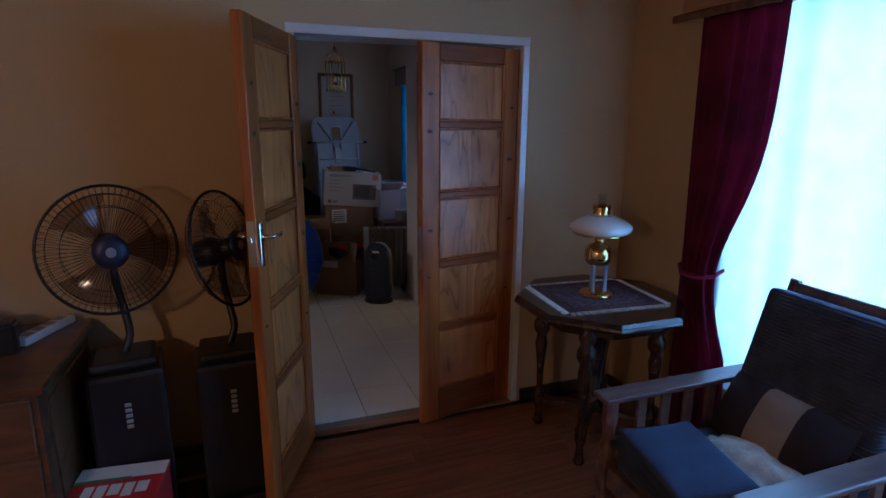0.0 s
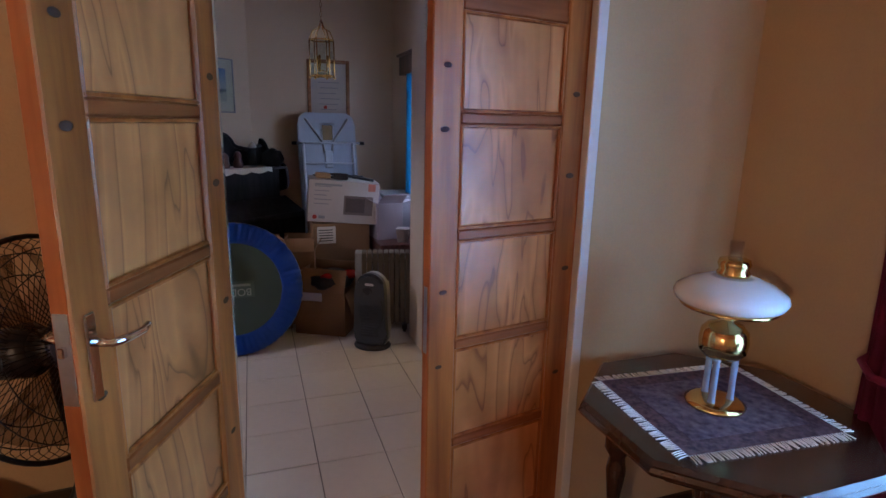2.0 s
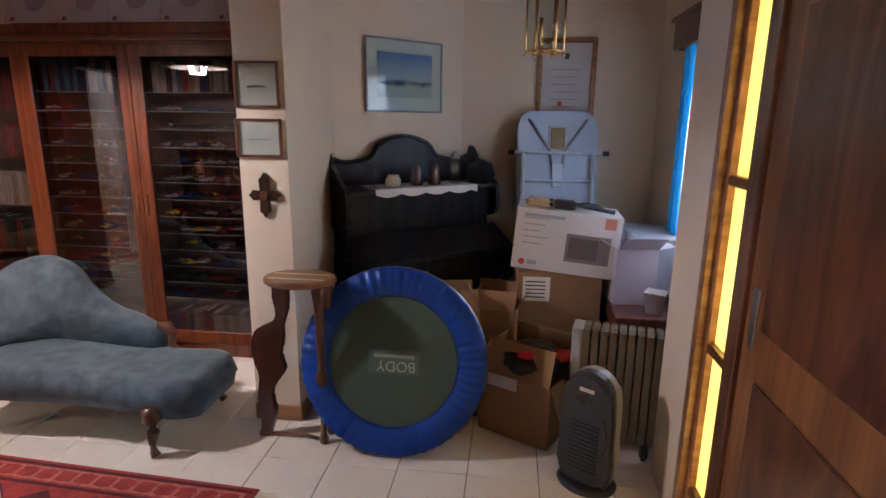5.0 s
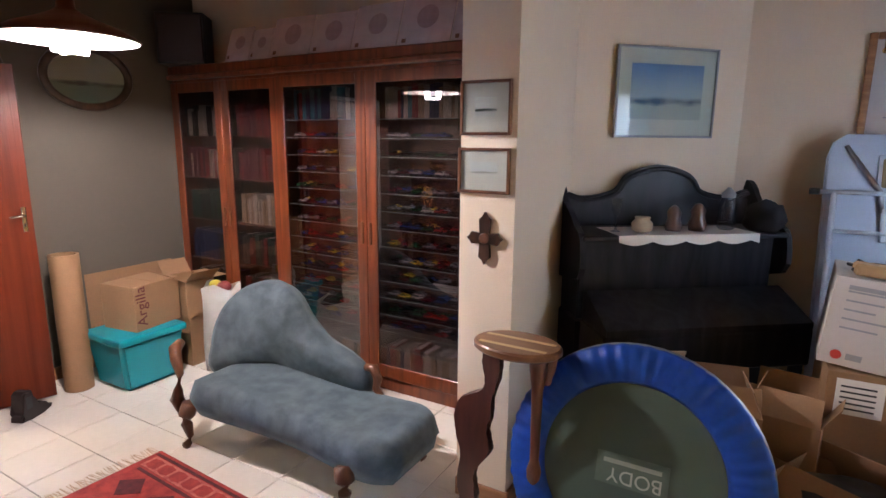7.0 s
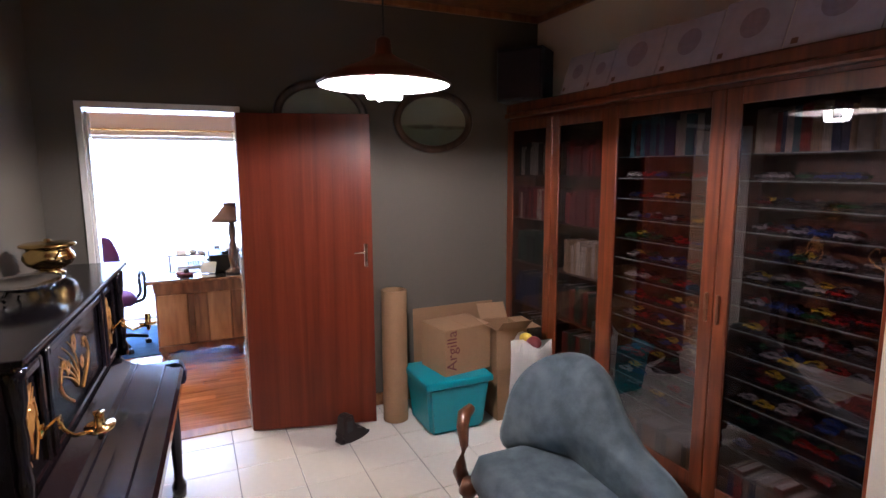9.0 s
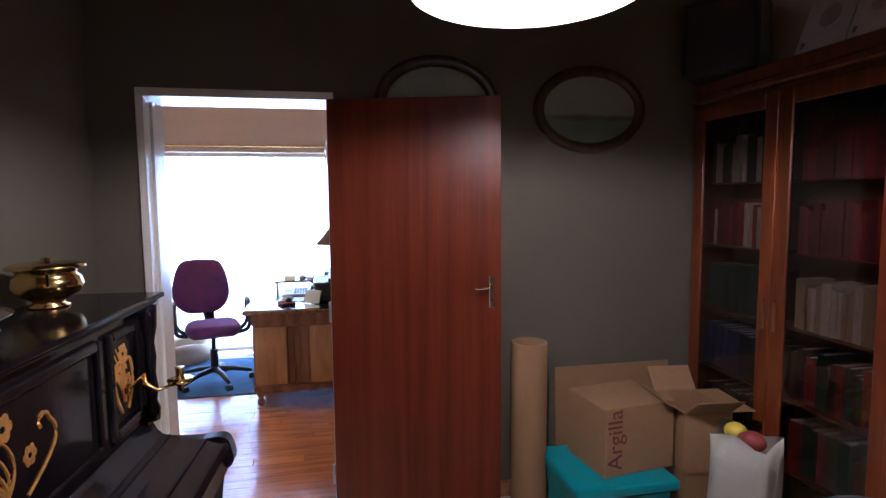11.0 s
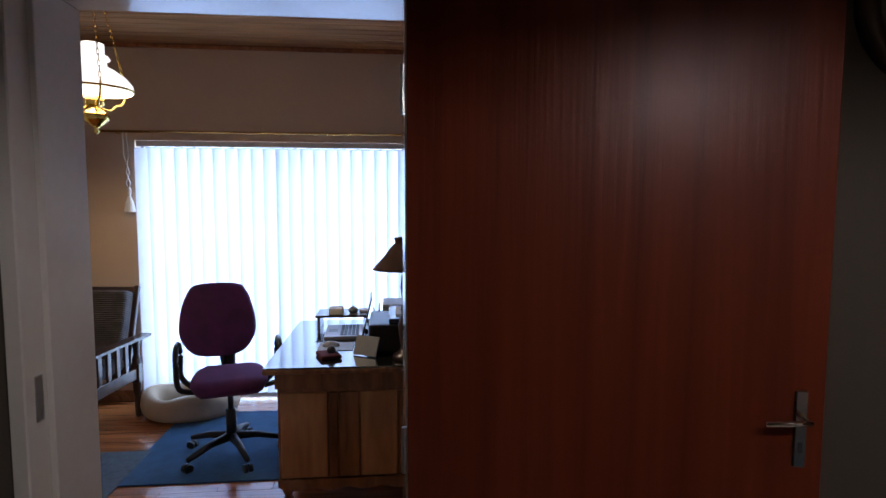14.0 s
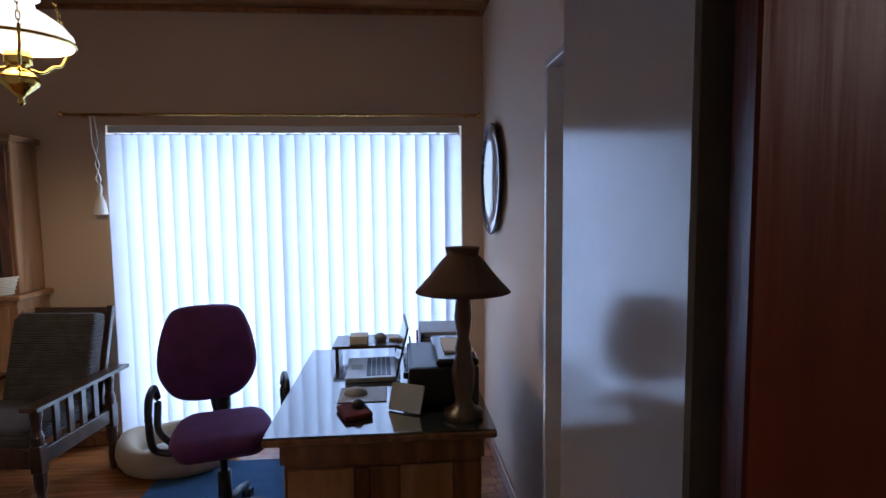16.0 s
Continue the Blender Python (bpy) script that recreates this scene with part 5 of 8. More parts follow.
part("shelf", boxes((-W2, -0.06, 1.18, W2, 0.30, 1.205), bevel=0.006), ORGAN, og)
for s in (-1, 1):
    bm = bmesh.new()
    prism(bm, smooth_loop([(0.30, 1.0), (0.30, 1.40), (0.24, 1.42), (0.18, 1.34), (0.10, 1.30), (0.02, 1.24), (-0.05, 1.19), (-0.04, 1.0)], 3), s * W2 - 0.014, s * W2 + 0.014, Matrix.Rotation(math.pi / 2, 4, "Z") @ Matrix.Diagonal((1, -1, 1, 1)))
    part("side_wing", bm, ORGAN, og)
    bm = bmesh.new()
    lathe(bm, [(0.03, 0.0), (0.035, 0.1), (0.02, 0.14), (0.028, 0.3), (0.02, 0.46), (0.035, 0.52), (0.03, 0.62)], pose(s * (W2 - 0.06), -0.26, 0), 12)
    part("front_leg", bm, ORGAN, og, smooth=True)
bm = bmesh.new()
crest = smooth_loop([(-W2, 1.20), (-W2, 1.38), (-0.42, 1.36), (-0.31, 1.37), (-0.23, 1.40), (-0.17, 1.475), (0.0, 1.52), (0.17, 1.475), (0.23, 1.40), (0.31, 1.37), (0.42, 1.36), (W2, 1.38), (W2, 1.20)], 4, closed=False)
prism(bm, crest, 0.26, 0.29)
part("crest_board", bm, ORGAN, og, "arched carved crest board")
bm = bmesh.new()
tube(bm, [(x, 0.255, z - 0.02) for x, z in crest[3:-3]], 0.012, 6)
part("crest_moulding", bm, ORGAN, og, smooth=True)
for s in (-0.2, 0.2):
    part("pedal", boxes((s - 0.12, -0.12, 0.02, s + 0.12, -0.02, 0.16), bevel=0.01), ORGAN, og)
OM = og.matrix_world.copy()
ln = thing("lace_runner", "white lace runner hanging over the organ's shelf edge", "cloth", OM @ pose(0, 0, 1.2065))
bm = bmesh.new()
for i in range(30):
    x0, x1 = -0.36 + i * 0.024, -0.36 + (i + 1) * 0.024
    d0, d1 = 0.03 + 0.018 * abs(math.sin(i * 0.45)), 0.03 + 0.018 * abs(math.sin((i + 1) * 0.45))
    a = [bm.verts.new(p) for p in ((x0, 0.20, 0), (x1, 0.20, 0), (x1, -0.065, 0.0005), (x0, -0.065, 0.0005), (x1, -0.068, -d1), (x0, -0.068, -d0))]
    bm.faces.new((a[0], a[1], a[2], a[3]))
    bm.faces.new((a[3], a[2], a[4], a[5]))
bmesh.ops.remove_doubles(bm, verts=bm.verts[:], dist=0.0006)
part("cloth", bm, PAPER, ln)


def turned(name, label, cat, m, prof, material, extra=None, seg=20):
    t = thing(name, label, cat, m)
    bm = bmesh.new()
    lathe(bm, prof, None, seg)
    part("body", bm, material, t, smooth=True)
    if extra:
        bm = bmesh.new()
        lathe(bm, extra[0], None, seg)
        part(extra[2], bm, extra[1], t, smooth=True)
    return t


CREAM_POT = plain("cream_glaze", (0.58, 0.52, 0.40), 0.3, coat=0.5)
BROWN_POT = plain("brown_glaze", (0.10, 0.045, 0.03), 0.3, coat=0.5)
Z = 1.2072
turned("pot", "small cream ceramic pot on the organ", "pot", OM @ pose(-0.20, 0.03, Z), [(0.03, 0), (0.048, 0.012), (0.05, 0.045), (0.034, 0.062), (0.038, 0.074), (0.03, 0.075)], CREAM_POT)
turned("figurine", "small dark brown ornament on the organ", "ornament", OM @ pose(-0.02, 0.06, Z), [(0.035, 0), (0.042, 0.02), (0.03, 0.06), (0.034, 0.09), (0.02, 0.115), (0.006, 0.125)], BROWN_POT)
turned("figurine", "small dark brown ornament on the organ", "ornament", OM @ pose(0.10, 0.05, Z), [(0.038, 0), (0.045, 0.03), (0.03, 0.07), (0.036, 0.10), (0.018, 0.13), (0.006, 0.135)], BROWN_POT)
turned("glass_jar", "clear glass jar with a lid on the organ", "jar", OM @ pose(0.27, 0.07, Z), [(0.03, 0), (0.042, 0.01), (0.042, 0.12), (0.03, 0.15), (0.03, 0.16)], glass("jar_glass", (0.75, 0.80, 0.85)), ([(0.032, 0.16), (0.034, 0.18), (0.02, 0.195), (0.008, 0.21)], GREY_PLASTIC, "lid"))
turned("candle_glass", "thin clear glass on the organ", "glass", OM @ pose(-0.32, 0.06, Z), [(0.025, 0), (0.006, 0.01), (0.006, 0.07), (0.022, 0.09), (0.026, 0.16), (0.024, 0.16)], glass("thin_glass", (0.75, 0.80, 0.85)))
bl = thing("black_cloth", "bundle of black cloth slumped at the end of the organ", "cloth", OM @ pose(0.44, 0.02, Z))
bm = bmesh.new()
bmesh.ops.create_icosphere(bm, subdivisions=3, radius=1)
for v in bm.verts:
    v.co *= 1 + 0.28 * noise.noise(v.co * 2.1)
    v.co = Vector((v.co.x * 0.085, v.co.y * 0.10, max(0, v.co.z * 0.09 + 0.06)))
part("folds", bm, cloth("black_fabric", (0.012, 0.012, 0.016)), bl, smooth=True)

# ---- upright piano ----
pn = thing("upright_piano", "black upright piano with gilt inlay and brass candle holders", "piano", pose(-2.86, 3.42, 0, 0, 0, -3) @ Matrix.Diagonal((1, 0.81, 1.005, 1)))
PW, PT = 1.48, 1.25
part("case", boxes((0.05, 0.0, 0.08, PW - 0.05, 0.34, 1.21), bevel=0.004), BLACK_WOOD, pn)
part("base", boxes((0.0, 0.0, 0.0, PW, 0.36, 0.08), bevel=0.006), BLACK_WOOD, pn)
part("top_lid", boxes((-0.015, -0.002, 1.215, PW + 0.015, 0.40, 1.232), (-0.03, -0.002, 1.232, PW + 0.03, 0.425, 1.25), bevel=0.006, seg=2), BLACK_WOOD, pn)
for x in (0.0, PW - 0.05):
    part("side", boxes((x, 0.0, 0.08, x + 0.05, 0.36, 1.214), bevel=0.006), BLACK_WOOD, pn)
    bm = bmesh.new()
    prism(bm, smooth_loop([(0.34, 0.62), (0.34, 0.80), (0.40, 0.735), (0.55, 0.725), (0.66, 0.73), (0.70, 0.70), (0.70, 0.62), (0.55, 0.60)], 4), x, x + 0.05, Matrix.Rotation(math.pi / 2, 4, "Z") @ Matrix.Diagonal((1, -1, 1, 1)))
    part("key_cheek", bm, BLACK_WOOD, pn)
    bm = bmesh.new()
    lathe(bm, [(0.026, 0.80), (0.030, 0.84), (0.018, 0.87), (0.026, 0.92), (0.018, 0.97), (0.024, 1.03), (0.018, 1.08), (0.03, 1.13), (0.034, 1.19), (0.036, 1.213)], pose(x + 0.025, 0.375, 0), 14)
    part("column", bm, BLACK_WOOD, pn, smooth=True)
    bm = bmesh.new()
    lathe(bm, [(0.04, 0.0), (0.045, 0.06), (0.025, 0.10), (0.035, 0.30), (0.03, 0.50), (0.04, 0.58), (0.045, 0.62)], pose(x + 0.025, 0.62, 0), 14)
    part("leg", bm, BLACK_WOOD, pn, smooth=True)
part("key_bed", boxes((0.05, 0.34, 0.60, PW - 0.05, 0.685, 0.675), bevel=0.006), BLACK_WOOD, pn)
bm = bmesh.new()
prism(bm, [(0.345, 0.675), (0.69, 0.675), (0.70, 0.695), (0.685, 0.715), (0.50, 0.735), (0.42, 0.755), (0.345, 0.80)], 0.052, PW - 0.052, Matrix.Rotation(math.pi / 2, 4, "Z") @ Matrix.Diagonal((1, -1, 1, 1)))
part("fall_board", bm, BLACK_WOOD, pn, "closed keyboard lid")
bm = bmesh.new()
for y, z in ((0.45, 0.752), (0.60, 0.730)):
    rod(bm, (0.055, y, z), (PW - 0.055, y, z), 0.004, seg=6)
part("lid_bead", bm, BLACK_WOOD, pn)
GILT = plain("gilt_inlay", (0.60, 0.30, 0.08), 0.35, 0.4, vary=0.2)
for a, b in ((0.06, 0.30), (0.34, 1.14), (1.18, 1.42)):
    part("panel_frame", boxes((a, 0.34, 0.83, a + 0.03, 0.362, 1.17), (b - 0.03, 0.34, 0.83, b, 0.362, 1.17), (a + 0.03, 0.34, 1.14, b - 0.03, 0.362, 1.17), (a + 0.03, 0.34, 0.83, b - 0.03, 0.362, 0.86), bevel=0.006), BLACK_WOOD, pn)


def scroll(cx, cz, w, h, flip):
    """A gilt spray: curling stems with leaf blades and a blossom."""
    bm = bmesh.new()
    for k in range(5):
        a0 = -0.9 + 0.42 * k
        pts = []
        for i in range(12):
            t = i / 11
            r = t * 0.5
            pts.append((cx + flip * w * (math.sin(a0 + t * 1.3) * r), 0.3425, cz - h * 0.3 + h * r * 1.5 * math.cos(a0 * 0.7 + t * 0.5)))
        tube(bm, pts, 0.004, 5, radii=[0.006 - 0.004 * i / 11 for i in range(12)])
    for s in (-1, 1):
        pts = [(cx + s * w * 0.5 * (0.35 + 0.65 * math.sin(t * 0.28)), 0.3425, cz - h * 0.42 + h * 0.075 * t) for t in range(9)]
        pts += [(pts[-1][0] - s * 0.022 * (1 - math.cos(t * 0.8)), 0.3425, pts[-1][2] + 0.018 * math.sin(t * 0.8)) for t in range(1, 6)]
        tube(bm, pts, 0.006, 5)
    for k in range(6):
        a = k * math.pi / 3
        for ox, oz, r in ((0, h * 0.33, 0.03), (flip * w * 0.24, h * 0.1, 0.024), (-flip * w * 0.22, -h * 0.06, 0.024)):
            ball(bm, (cx + ox + r * 0.7 * math.cos(a), 0.3425, cz + oz + r * 0.7 * math.sin(a)), r * 0.5, 6, 4, (1, 0.15, 1))
    return bm


for cx, w, hand in ((0.18, 0.13, 1), (0.78, 0.40, 1), (1.30, 0.13, -1)):
    part("gilt_spray", scroll(cx, 1.0, w, 0.25, hand), GILT, pn, "gilt floral inlay spray")
for x, swing in ((0.20, 36), (1.27, 6)):
    cn = thing("candle_holder", "polished brass swing-arm candle holder", "candle holder", pn.matrix_world @ pose(x, 0.363, 0.972))
    bm = bmesh.new()
    lathe(bm, [(0.022, 0), (0.022, 0.006), (0.01, 0.01)], pose(0, 0, 0, -90), 14)
    part("wall_plate", bm, BRASS, cn)
    bm = bmesh.new()
    tube(bm, [(0, 0.01, 0), (0.0, 0.05, 0.03), (0.02, 0.07, 0.0), (0.03, 0.10, -0.02), (0.045, 0.17, -0.01)], 0.006, 7)
    tube(bm, [(0.02 * math.cos(t) + 0.01, 0.06, 0.02 + 0.02 * math.sin(t)) for t in [i * 0.5 for i in range(13)]], 0.004, 6)
    part("arm", bm, BRASS, cn, smooth=True).matrix_basis = pose(0, 0, 0, 0, 0, swing)
    bm = bmesh.new()
    lathe(bm, [(0.008, -0.03), (0.012, -0.012), (0.045, 0.0), (0.05, 0.010), (0.02, 0.008), (0.016, 0.014), (0.016, 0.045), (0.02, 0.05)], pose(0.05, 0.18, -0.005), 18)
    part("drip_pan", bm, BRASS, cn, smooth=True).matrix_basis = pose(0, 0, 0, 0, 0, swing)
PTZ = 1.2505
bp = thing("brass_pot", "footed brass pot with thin side handles and a flat lid", "pot", pose(-2.645, 3.495, PTZ + 0.006, 0, 0, 25))
bm = bmesh.new()
lathe(bm, [(0.056, 0), (0.058, 0.006), (0.04, 0.014), (0.046, 0.022), (0.084, 0.042), (0.098, 0.068), (0.092, 0.092), (0.078, 0.106), (0.088, 0.118), (0.104, 0.124)], None, 28)
part("body", bm, BRASS, bp, smooth=True)
bm = bmesh.new()
lathe(bm, [(0.106, 0.122), (0.106, 0.130), (0.09, 0.136), (0.04, 0.140), (0.012, 0.141), (0.014, 0.150), (0.004, 0.154)], None, 28)
part("lid", bm, BRASS, bp, smooth=True)
for s in (-1, 1):
    bm = bmesh.new()
    tube(bm, [(s * 0.092, 0, 0.075), (s * 0.13, 0, 0.098), (s * 0.165, 0, 0.116), (s * 0.172, 0, 0.122)], 0.0045, 7)
    part("handle", bm, BRASS, bp, smooth=True)
sv = thing("silver_dish", "low footed silver dish with scroll feet on the piano", "dish", pose(-2.12, 3.53, PTZ + 0.006))
bm = bmesh.new()
lathe(bm, [(0.05, 0.03), (0.10, 0.045), (0.13, 0.06), (0.135, 0.063), (0.12, 0.058), (0.02, 0.04)], None, 28, 1.3, 0.8)
part("bowl", bm, CHROME, sv, smooth=True)
for k in range(4):
    a = math.pi / 4 + k * math.pi / 2
    bm = bmesh.new()
    tube(bm, [(0.10 * math.cos(a), 0.06 * math.sin(a), 0.04), (0.13 * math.cos(a), 0.08 * math.sin(a), 0.02), (0.12 * math.cos(a), 0.07 * math.sin(a), 0.006)], 0.006, 6)
    part("foot", bm, CHROME, sv, smooth=True)

# ---- corner by the study door ----
ct = thing("cardboard_tube", "tall brown cardboard tube standing on the tiles", "tube", pose(-3.185, 5.262, 0))
bm = bmesh.new()
n = 28
ro, ri, h = 0.085, 0.07, 0.905
rings = [[bm.verts.new((r * math.cos(2 * math.pi * k / n), r * math.sin(2 * math.pi * k / n), z)) for k in range(n)] for r, z in ((ro, 0), (ro, h), (ri, h), (ri, 0))]
for q, w in zip(rings, rings[1:] + rings[:1]):
    for k in range(n):
        bm.faces.new((q[k], q[(k + 1) % n], w[(k + 1) % n], w[k]))
soft(part("wall", bm, CARD, ct))
tb = thing("storage_tub", "turquoise plastic storage tub with a snap-on lid", "storage tub", pose(-2.99, 5.56, 0))
TURQ = plain("turquoise_plastic", (0.005, 0.24, 0.30), 0.35, vary=0.06, bump=0.02)
bm = bmesh.new()
q = [bm.verts.new((s * x, t * y, z)) for z, x, y in ((0.002, 0.17, 0.19), (0.34, 0.20, 0.225)) for s, t in ((-1, -1), (1, -1), (1, 1), (-1, 1))]
bm.faces.new(q[3::-1])
bm.faces.new(q[4:])
for k in range(4):
    bm.faces.new((q[k], q[(k + 1) % 4], q[4 + (k + 1) % 4], q[4 + k]))
bmesh.ops.bevel(bm, geom=bm.edges[:], offset=0.025, segments=3, affect="EDGES")
soft(part("tub", bm, TURQ, tb), 50)
part("lid", boxes((-0.215, -0.24, 0.325, 0.215, 0.24, 0.375), bevel=0.018, seg=3), TURQ, tb)


def carton(name, label, m, w, d, h, mat, flaps=None, group="", seam=True):
    """A box of card with the top closed (None) or its flaps standing open at the given angle."""
    c = thing(name, label, "box", m, group)
    t = 0.004
    for nm, r in (("side", (-w / 2, -d / 2, 0, w / 2, -d / 2 + t, h)), ("side", (-w / 2, d / 2 - t, 0, w / 2, d / 2, h)), ("side", (-w / 2, -d / 2 + t, 0, -w / 2 + t, d / 2 - t, h)), ("side", (w / 2 - t, -d / 2 + t, 0, w / 2, d / 2 - t, h)), ("bottom", (-w / 2 + t, -d / 2 + t, 0, w / 2 - t, d / 2 - t, t))):
        part(nm, boxes(r, bevel=0.001), mat, c)
    if flaps is None:
        part("flap", boxes((-w / 2, -d / 2, h, w / 2, -0.001, h + t), bevel=0.001), mat, c)
        part("flap", boxes((-w / 2, 0.001, h, w / 2, d / 2, h + t), bevel=0.001), mat, c)
        if seam:
            part("tape", boxes((-w / 2 - 0.001, -0.025, h + t, w / 2 + 0.001, 0.025, h + t + 0.0008), (w / 2, -0.025, h - 0.09, w / 2 + 0.001, 0.025, h + t)), plain("packing_tape", (0.48, 0.36, 0.22), 0.25), c)
    else:
        for k, (a, s) in enumerate(zip(flaps, ("f", "b", "l", "r"))):
            ln = d / 2 if s in "fb" else w / 2.4
            wd = w if s in "fb" else d
            bm = bmesh.new()
            box(bm, -wd / 2 + 0.004, 0, 0, wd / 2 - 0.004, t, ln, bevel=0.001)
            p = part("flap", bm, mat, c)
            p.matrix_basis = {"f": pose(0, -d / 2, h, a, 0, 0), "b": pose(0, d / 2, h, -a, 0, 0), "l": pose(-w / 2, 0, h, 0, 0, -90) @ pose(0, 0, 0, a), "r": pose(w / 2, 0, h, 0, 0, 90) @ pose(0, 0, 0, a)}[s]
    return c


ar = carton("carton", "brown carton with dark script lettering on the tub's lid", pose(-3.02, 5.64, 0.3755, 0, 0, 8), 0.30, 0.36, 0.30, CARD, None, seam=False)
words("script", "Argilla", 0.105, pose(0.1515, -0.095, 0.03, 90, -90, 90), plain("dark_red_script", (0.12, 0.02, 0.02), 0.7), ar)
carton("carton", "plain brown carton behind the tub", pose(-3.02, 6.02, 0, 0, 0, 0), 0.34, 0.30, 0.36, CARD, None)
carton("carton", "small brown carton beside the lettered one", pose(-2.98, 5.98, 0.3645, 0, 0, -6), 0.30, 0.22, 0.27, CARD, (60, 90, 40, 50))
bd = thing("card_sheet", "tall sheet of pale card leaning on the wall", "card", pose(WEST + 0.045, 5.82, 0.0, 0, -2.2, 0))
part("sheet", boxes((0, -0.33, 0, 0.008, 0.33, 0.69), bevel=0.001), CARD, bd)
sk = thing("shopping_bag", "white paper shopping bag filled with red and yellow things", "bag", pose(-2.63, 5.98, 0, 0, 0, 20))
bm = bmesh.new()
g = []
for j in range(7):
    z = 0.62 * j / 6
    ring = []
    for k in range(20):
        a = 2 * math.pi * k / 20
        sq = 1 / max(abs(math.cos(a)), abs(math.sin(a)))
        r = 0.10 * min(sq, 1.25) * (1 + 0.05 * math.sin(5 * a + j))
        ring.append(bm.verts.new((r * math.cos(a) * 1.15, r * math.sin(a) * 0.85, z + (0.02 * math.sin(3 * a) if j == 6 else 0))))
    g.append(ring)
for a, b in zip(g, g[1:]):
    for k in range(20):
        bm.faces.new((a[k], a[(k + 1) % 20], b[(k + 1) % 20], b[k]))
bm.faces.new(g[0][::-1])
bmesh.ops.solidify(bm, geom=bm.faces[:], thickness=0.002)
part("paper", bm, PAPER, sk, smooth=True)
for i, (x, y, z, c) in enumerate(((0.02, 0.0, 0.60, (0.25, 0.02, 0.03)), (-0.05, 0.02, 0.61, (0.65, 0.50, 0.05)), (0.05, -0.03, 0.62, (0.20, 0.03, 0.03)))):
    bm = bmesh.new()
    ball(bm, (x, y, z), 0.05, 10, 7, (1, 0.8, 0.8))
    part("contents", bm, plain("bag_contents_%s" % "abc"[i], c, 0.5), sk, smooth=True)
ds = thing("door_stop", "dark cast-iron boot-shaped door stop holding the door open", "door stop", pose(-3.03, 4.90, 0, 0, 0, -65) @ Matrix.Scale(1.2, 4))
bm = bmesh.new()
prism(bm, smooth_loop([(-0.09, 0), (0.07, 0), (0.075, 0.03), (0.06, 0.05), (0.06, 0.14), (0.0, 0.14), (-0.01, 0.06), (-0.07, 0.05), (-0.095, 0.02)], 3), -0.035, 0.035)
bmesh.ops.bevel(bm, geom=[e for e in bm.edges if abs(e.verts[0].co.y - e.verts[1].co.y) < 1e-5], offset=0.01, segments=2, affect="EDGES")
part("body", bm, plain("dark_cast_iron", (0.03, 0.02, 0.02), 0.5, 0.4), ds)
part("heel_slot", boxes((0.012, -0.036, 0.06, 0.048, 0.036, 0.12)), INK, ds)

# ---- things stacked in the alcove ----
mf = thing("framed_certificate", "pale printed sheet in a wooden frame with a rounded top corner", "picture", pose(1.19, CY - 0.001, 1.72))
part("frame", boxes((-0.20, -0.022, -0.34, -0.165, 0, 0.45), (0.165, -0.022, -0.34, 0.20, 0, 0.45), (-0.165, -0.022, 0.415, 0.165, 0, 0.45), (-0.165, -0.022, -0.34, 0.165, 0, -0.305), bevel=0.008, seg=2), SKIRT, mf)
part("sheet", boxes((-0.166, -0.010, -0.306, 0.166, -0.004, 0.416)), WHITE_CARD, mf)
part("crest", boxes((-0.015, -0.0112, 0.31, 0.015, -0.0098, 0.35), bevel=0.0005), INK, mf)
for i in range(7):
    part("text_line", boxes((-0.10 + 0.02 * (i % 2), -0.0108, 0.24 - 0.05 * i, 0.10 - 0.015 * (i % 3), -0.0099, 0.247 - 0.05 * i)), GREY_PLASTIC, mf)
part("seal", boxes((-0.05, -0.0125, 0.0, -0.02, -0.0098, 0.03), bevel=0.001), RED_INK, mf)

ib = thing("ironing_board", "folded white ironing board leaning upright, underside outward", "ironing board", pose(1.165, 6.52, 0.0, -12, 0, 4) @ Matrix.Diagonal((1.16, 1, 1, 1)))
TUBE_W = plain("white_steel_tube", (0.62, 0.68, 0.76), 0.35, vary=0.05)
PALE = plain("pale_blue_board_cloth", (0.50, 0.58, 0.70), 0.8, vary=0.06, fine=120)
bm = bmesh.new()
ol = [(-0.235, 0.45), (-0.235, 1.60), (-0.215, 1.68), (-0.17, 1.72), (0.17, 1.72), (0.215, 1.68), (0.235, 1.60), (0.235, 0.45), (0.16, 0.12), (0.0, 0.04), (-0.16, 0.12)]
hole0 = bm.faces.new([bm.verts.new((x, 0.0, z)) for x, z in ol])
ex = bmesh.ops.extrude_face_region(bm, geom=[hole0])
bmesh.ops.translate(bm, vec=(0, 0.025, 0), verts=[v for v in ex["geom"] if isinstance(v, bmesh.types.BMVert)])
bmesh.ops.bevel(bm, geom=[e for e in bm.edges if abs(e.verts[0].co.y - e.verts[1].co.y) < 1e-5], offset=0.008, segments=2, affect="EDGES")
part("board", bm, PALE, ib)
part("rest_frame", boxes((-0.055, -0.012, 1.44, 0.055, 0.0, 1.62), bevel=0.01, seg=2), TUBE_W, ib)
part("rest_pad", boxes((-0.040, -0.015, 1.46, 0.040, -0.011, 1.60), bevel=0.006), plain("dull_gold_pad", (0.30, 0.22, 0.10), 0.6), ib)
bm = bmesh.new()
tube(bm, [(-0.17, -0.012, 1.66), (-0.04, -0.014, 1.44), (-0.03, -0.014, 1.34)], 0.010, 7)
tube(bm, [(0.17, -0.012, 1.66), (0.04, -0.014, 1.44), (0.03, -0.014, 1.34)], 0.010, 7)
part("brace", bm, STEEL, ib, smooth=True)
bm = bmesh.new()
rod(bm, (-0.26, -0.03, 1.43), (0.27, -0.03, 1.43), 0.011)
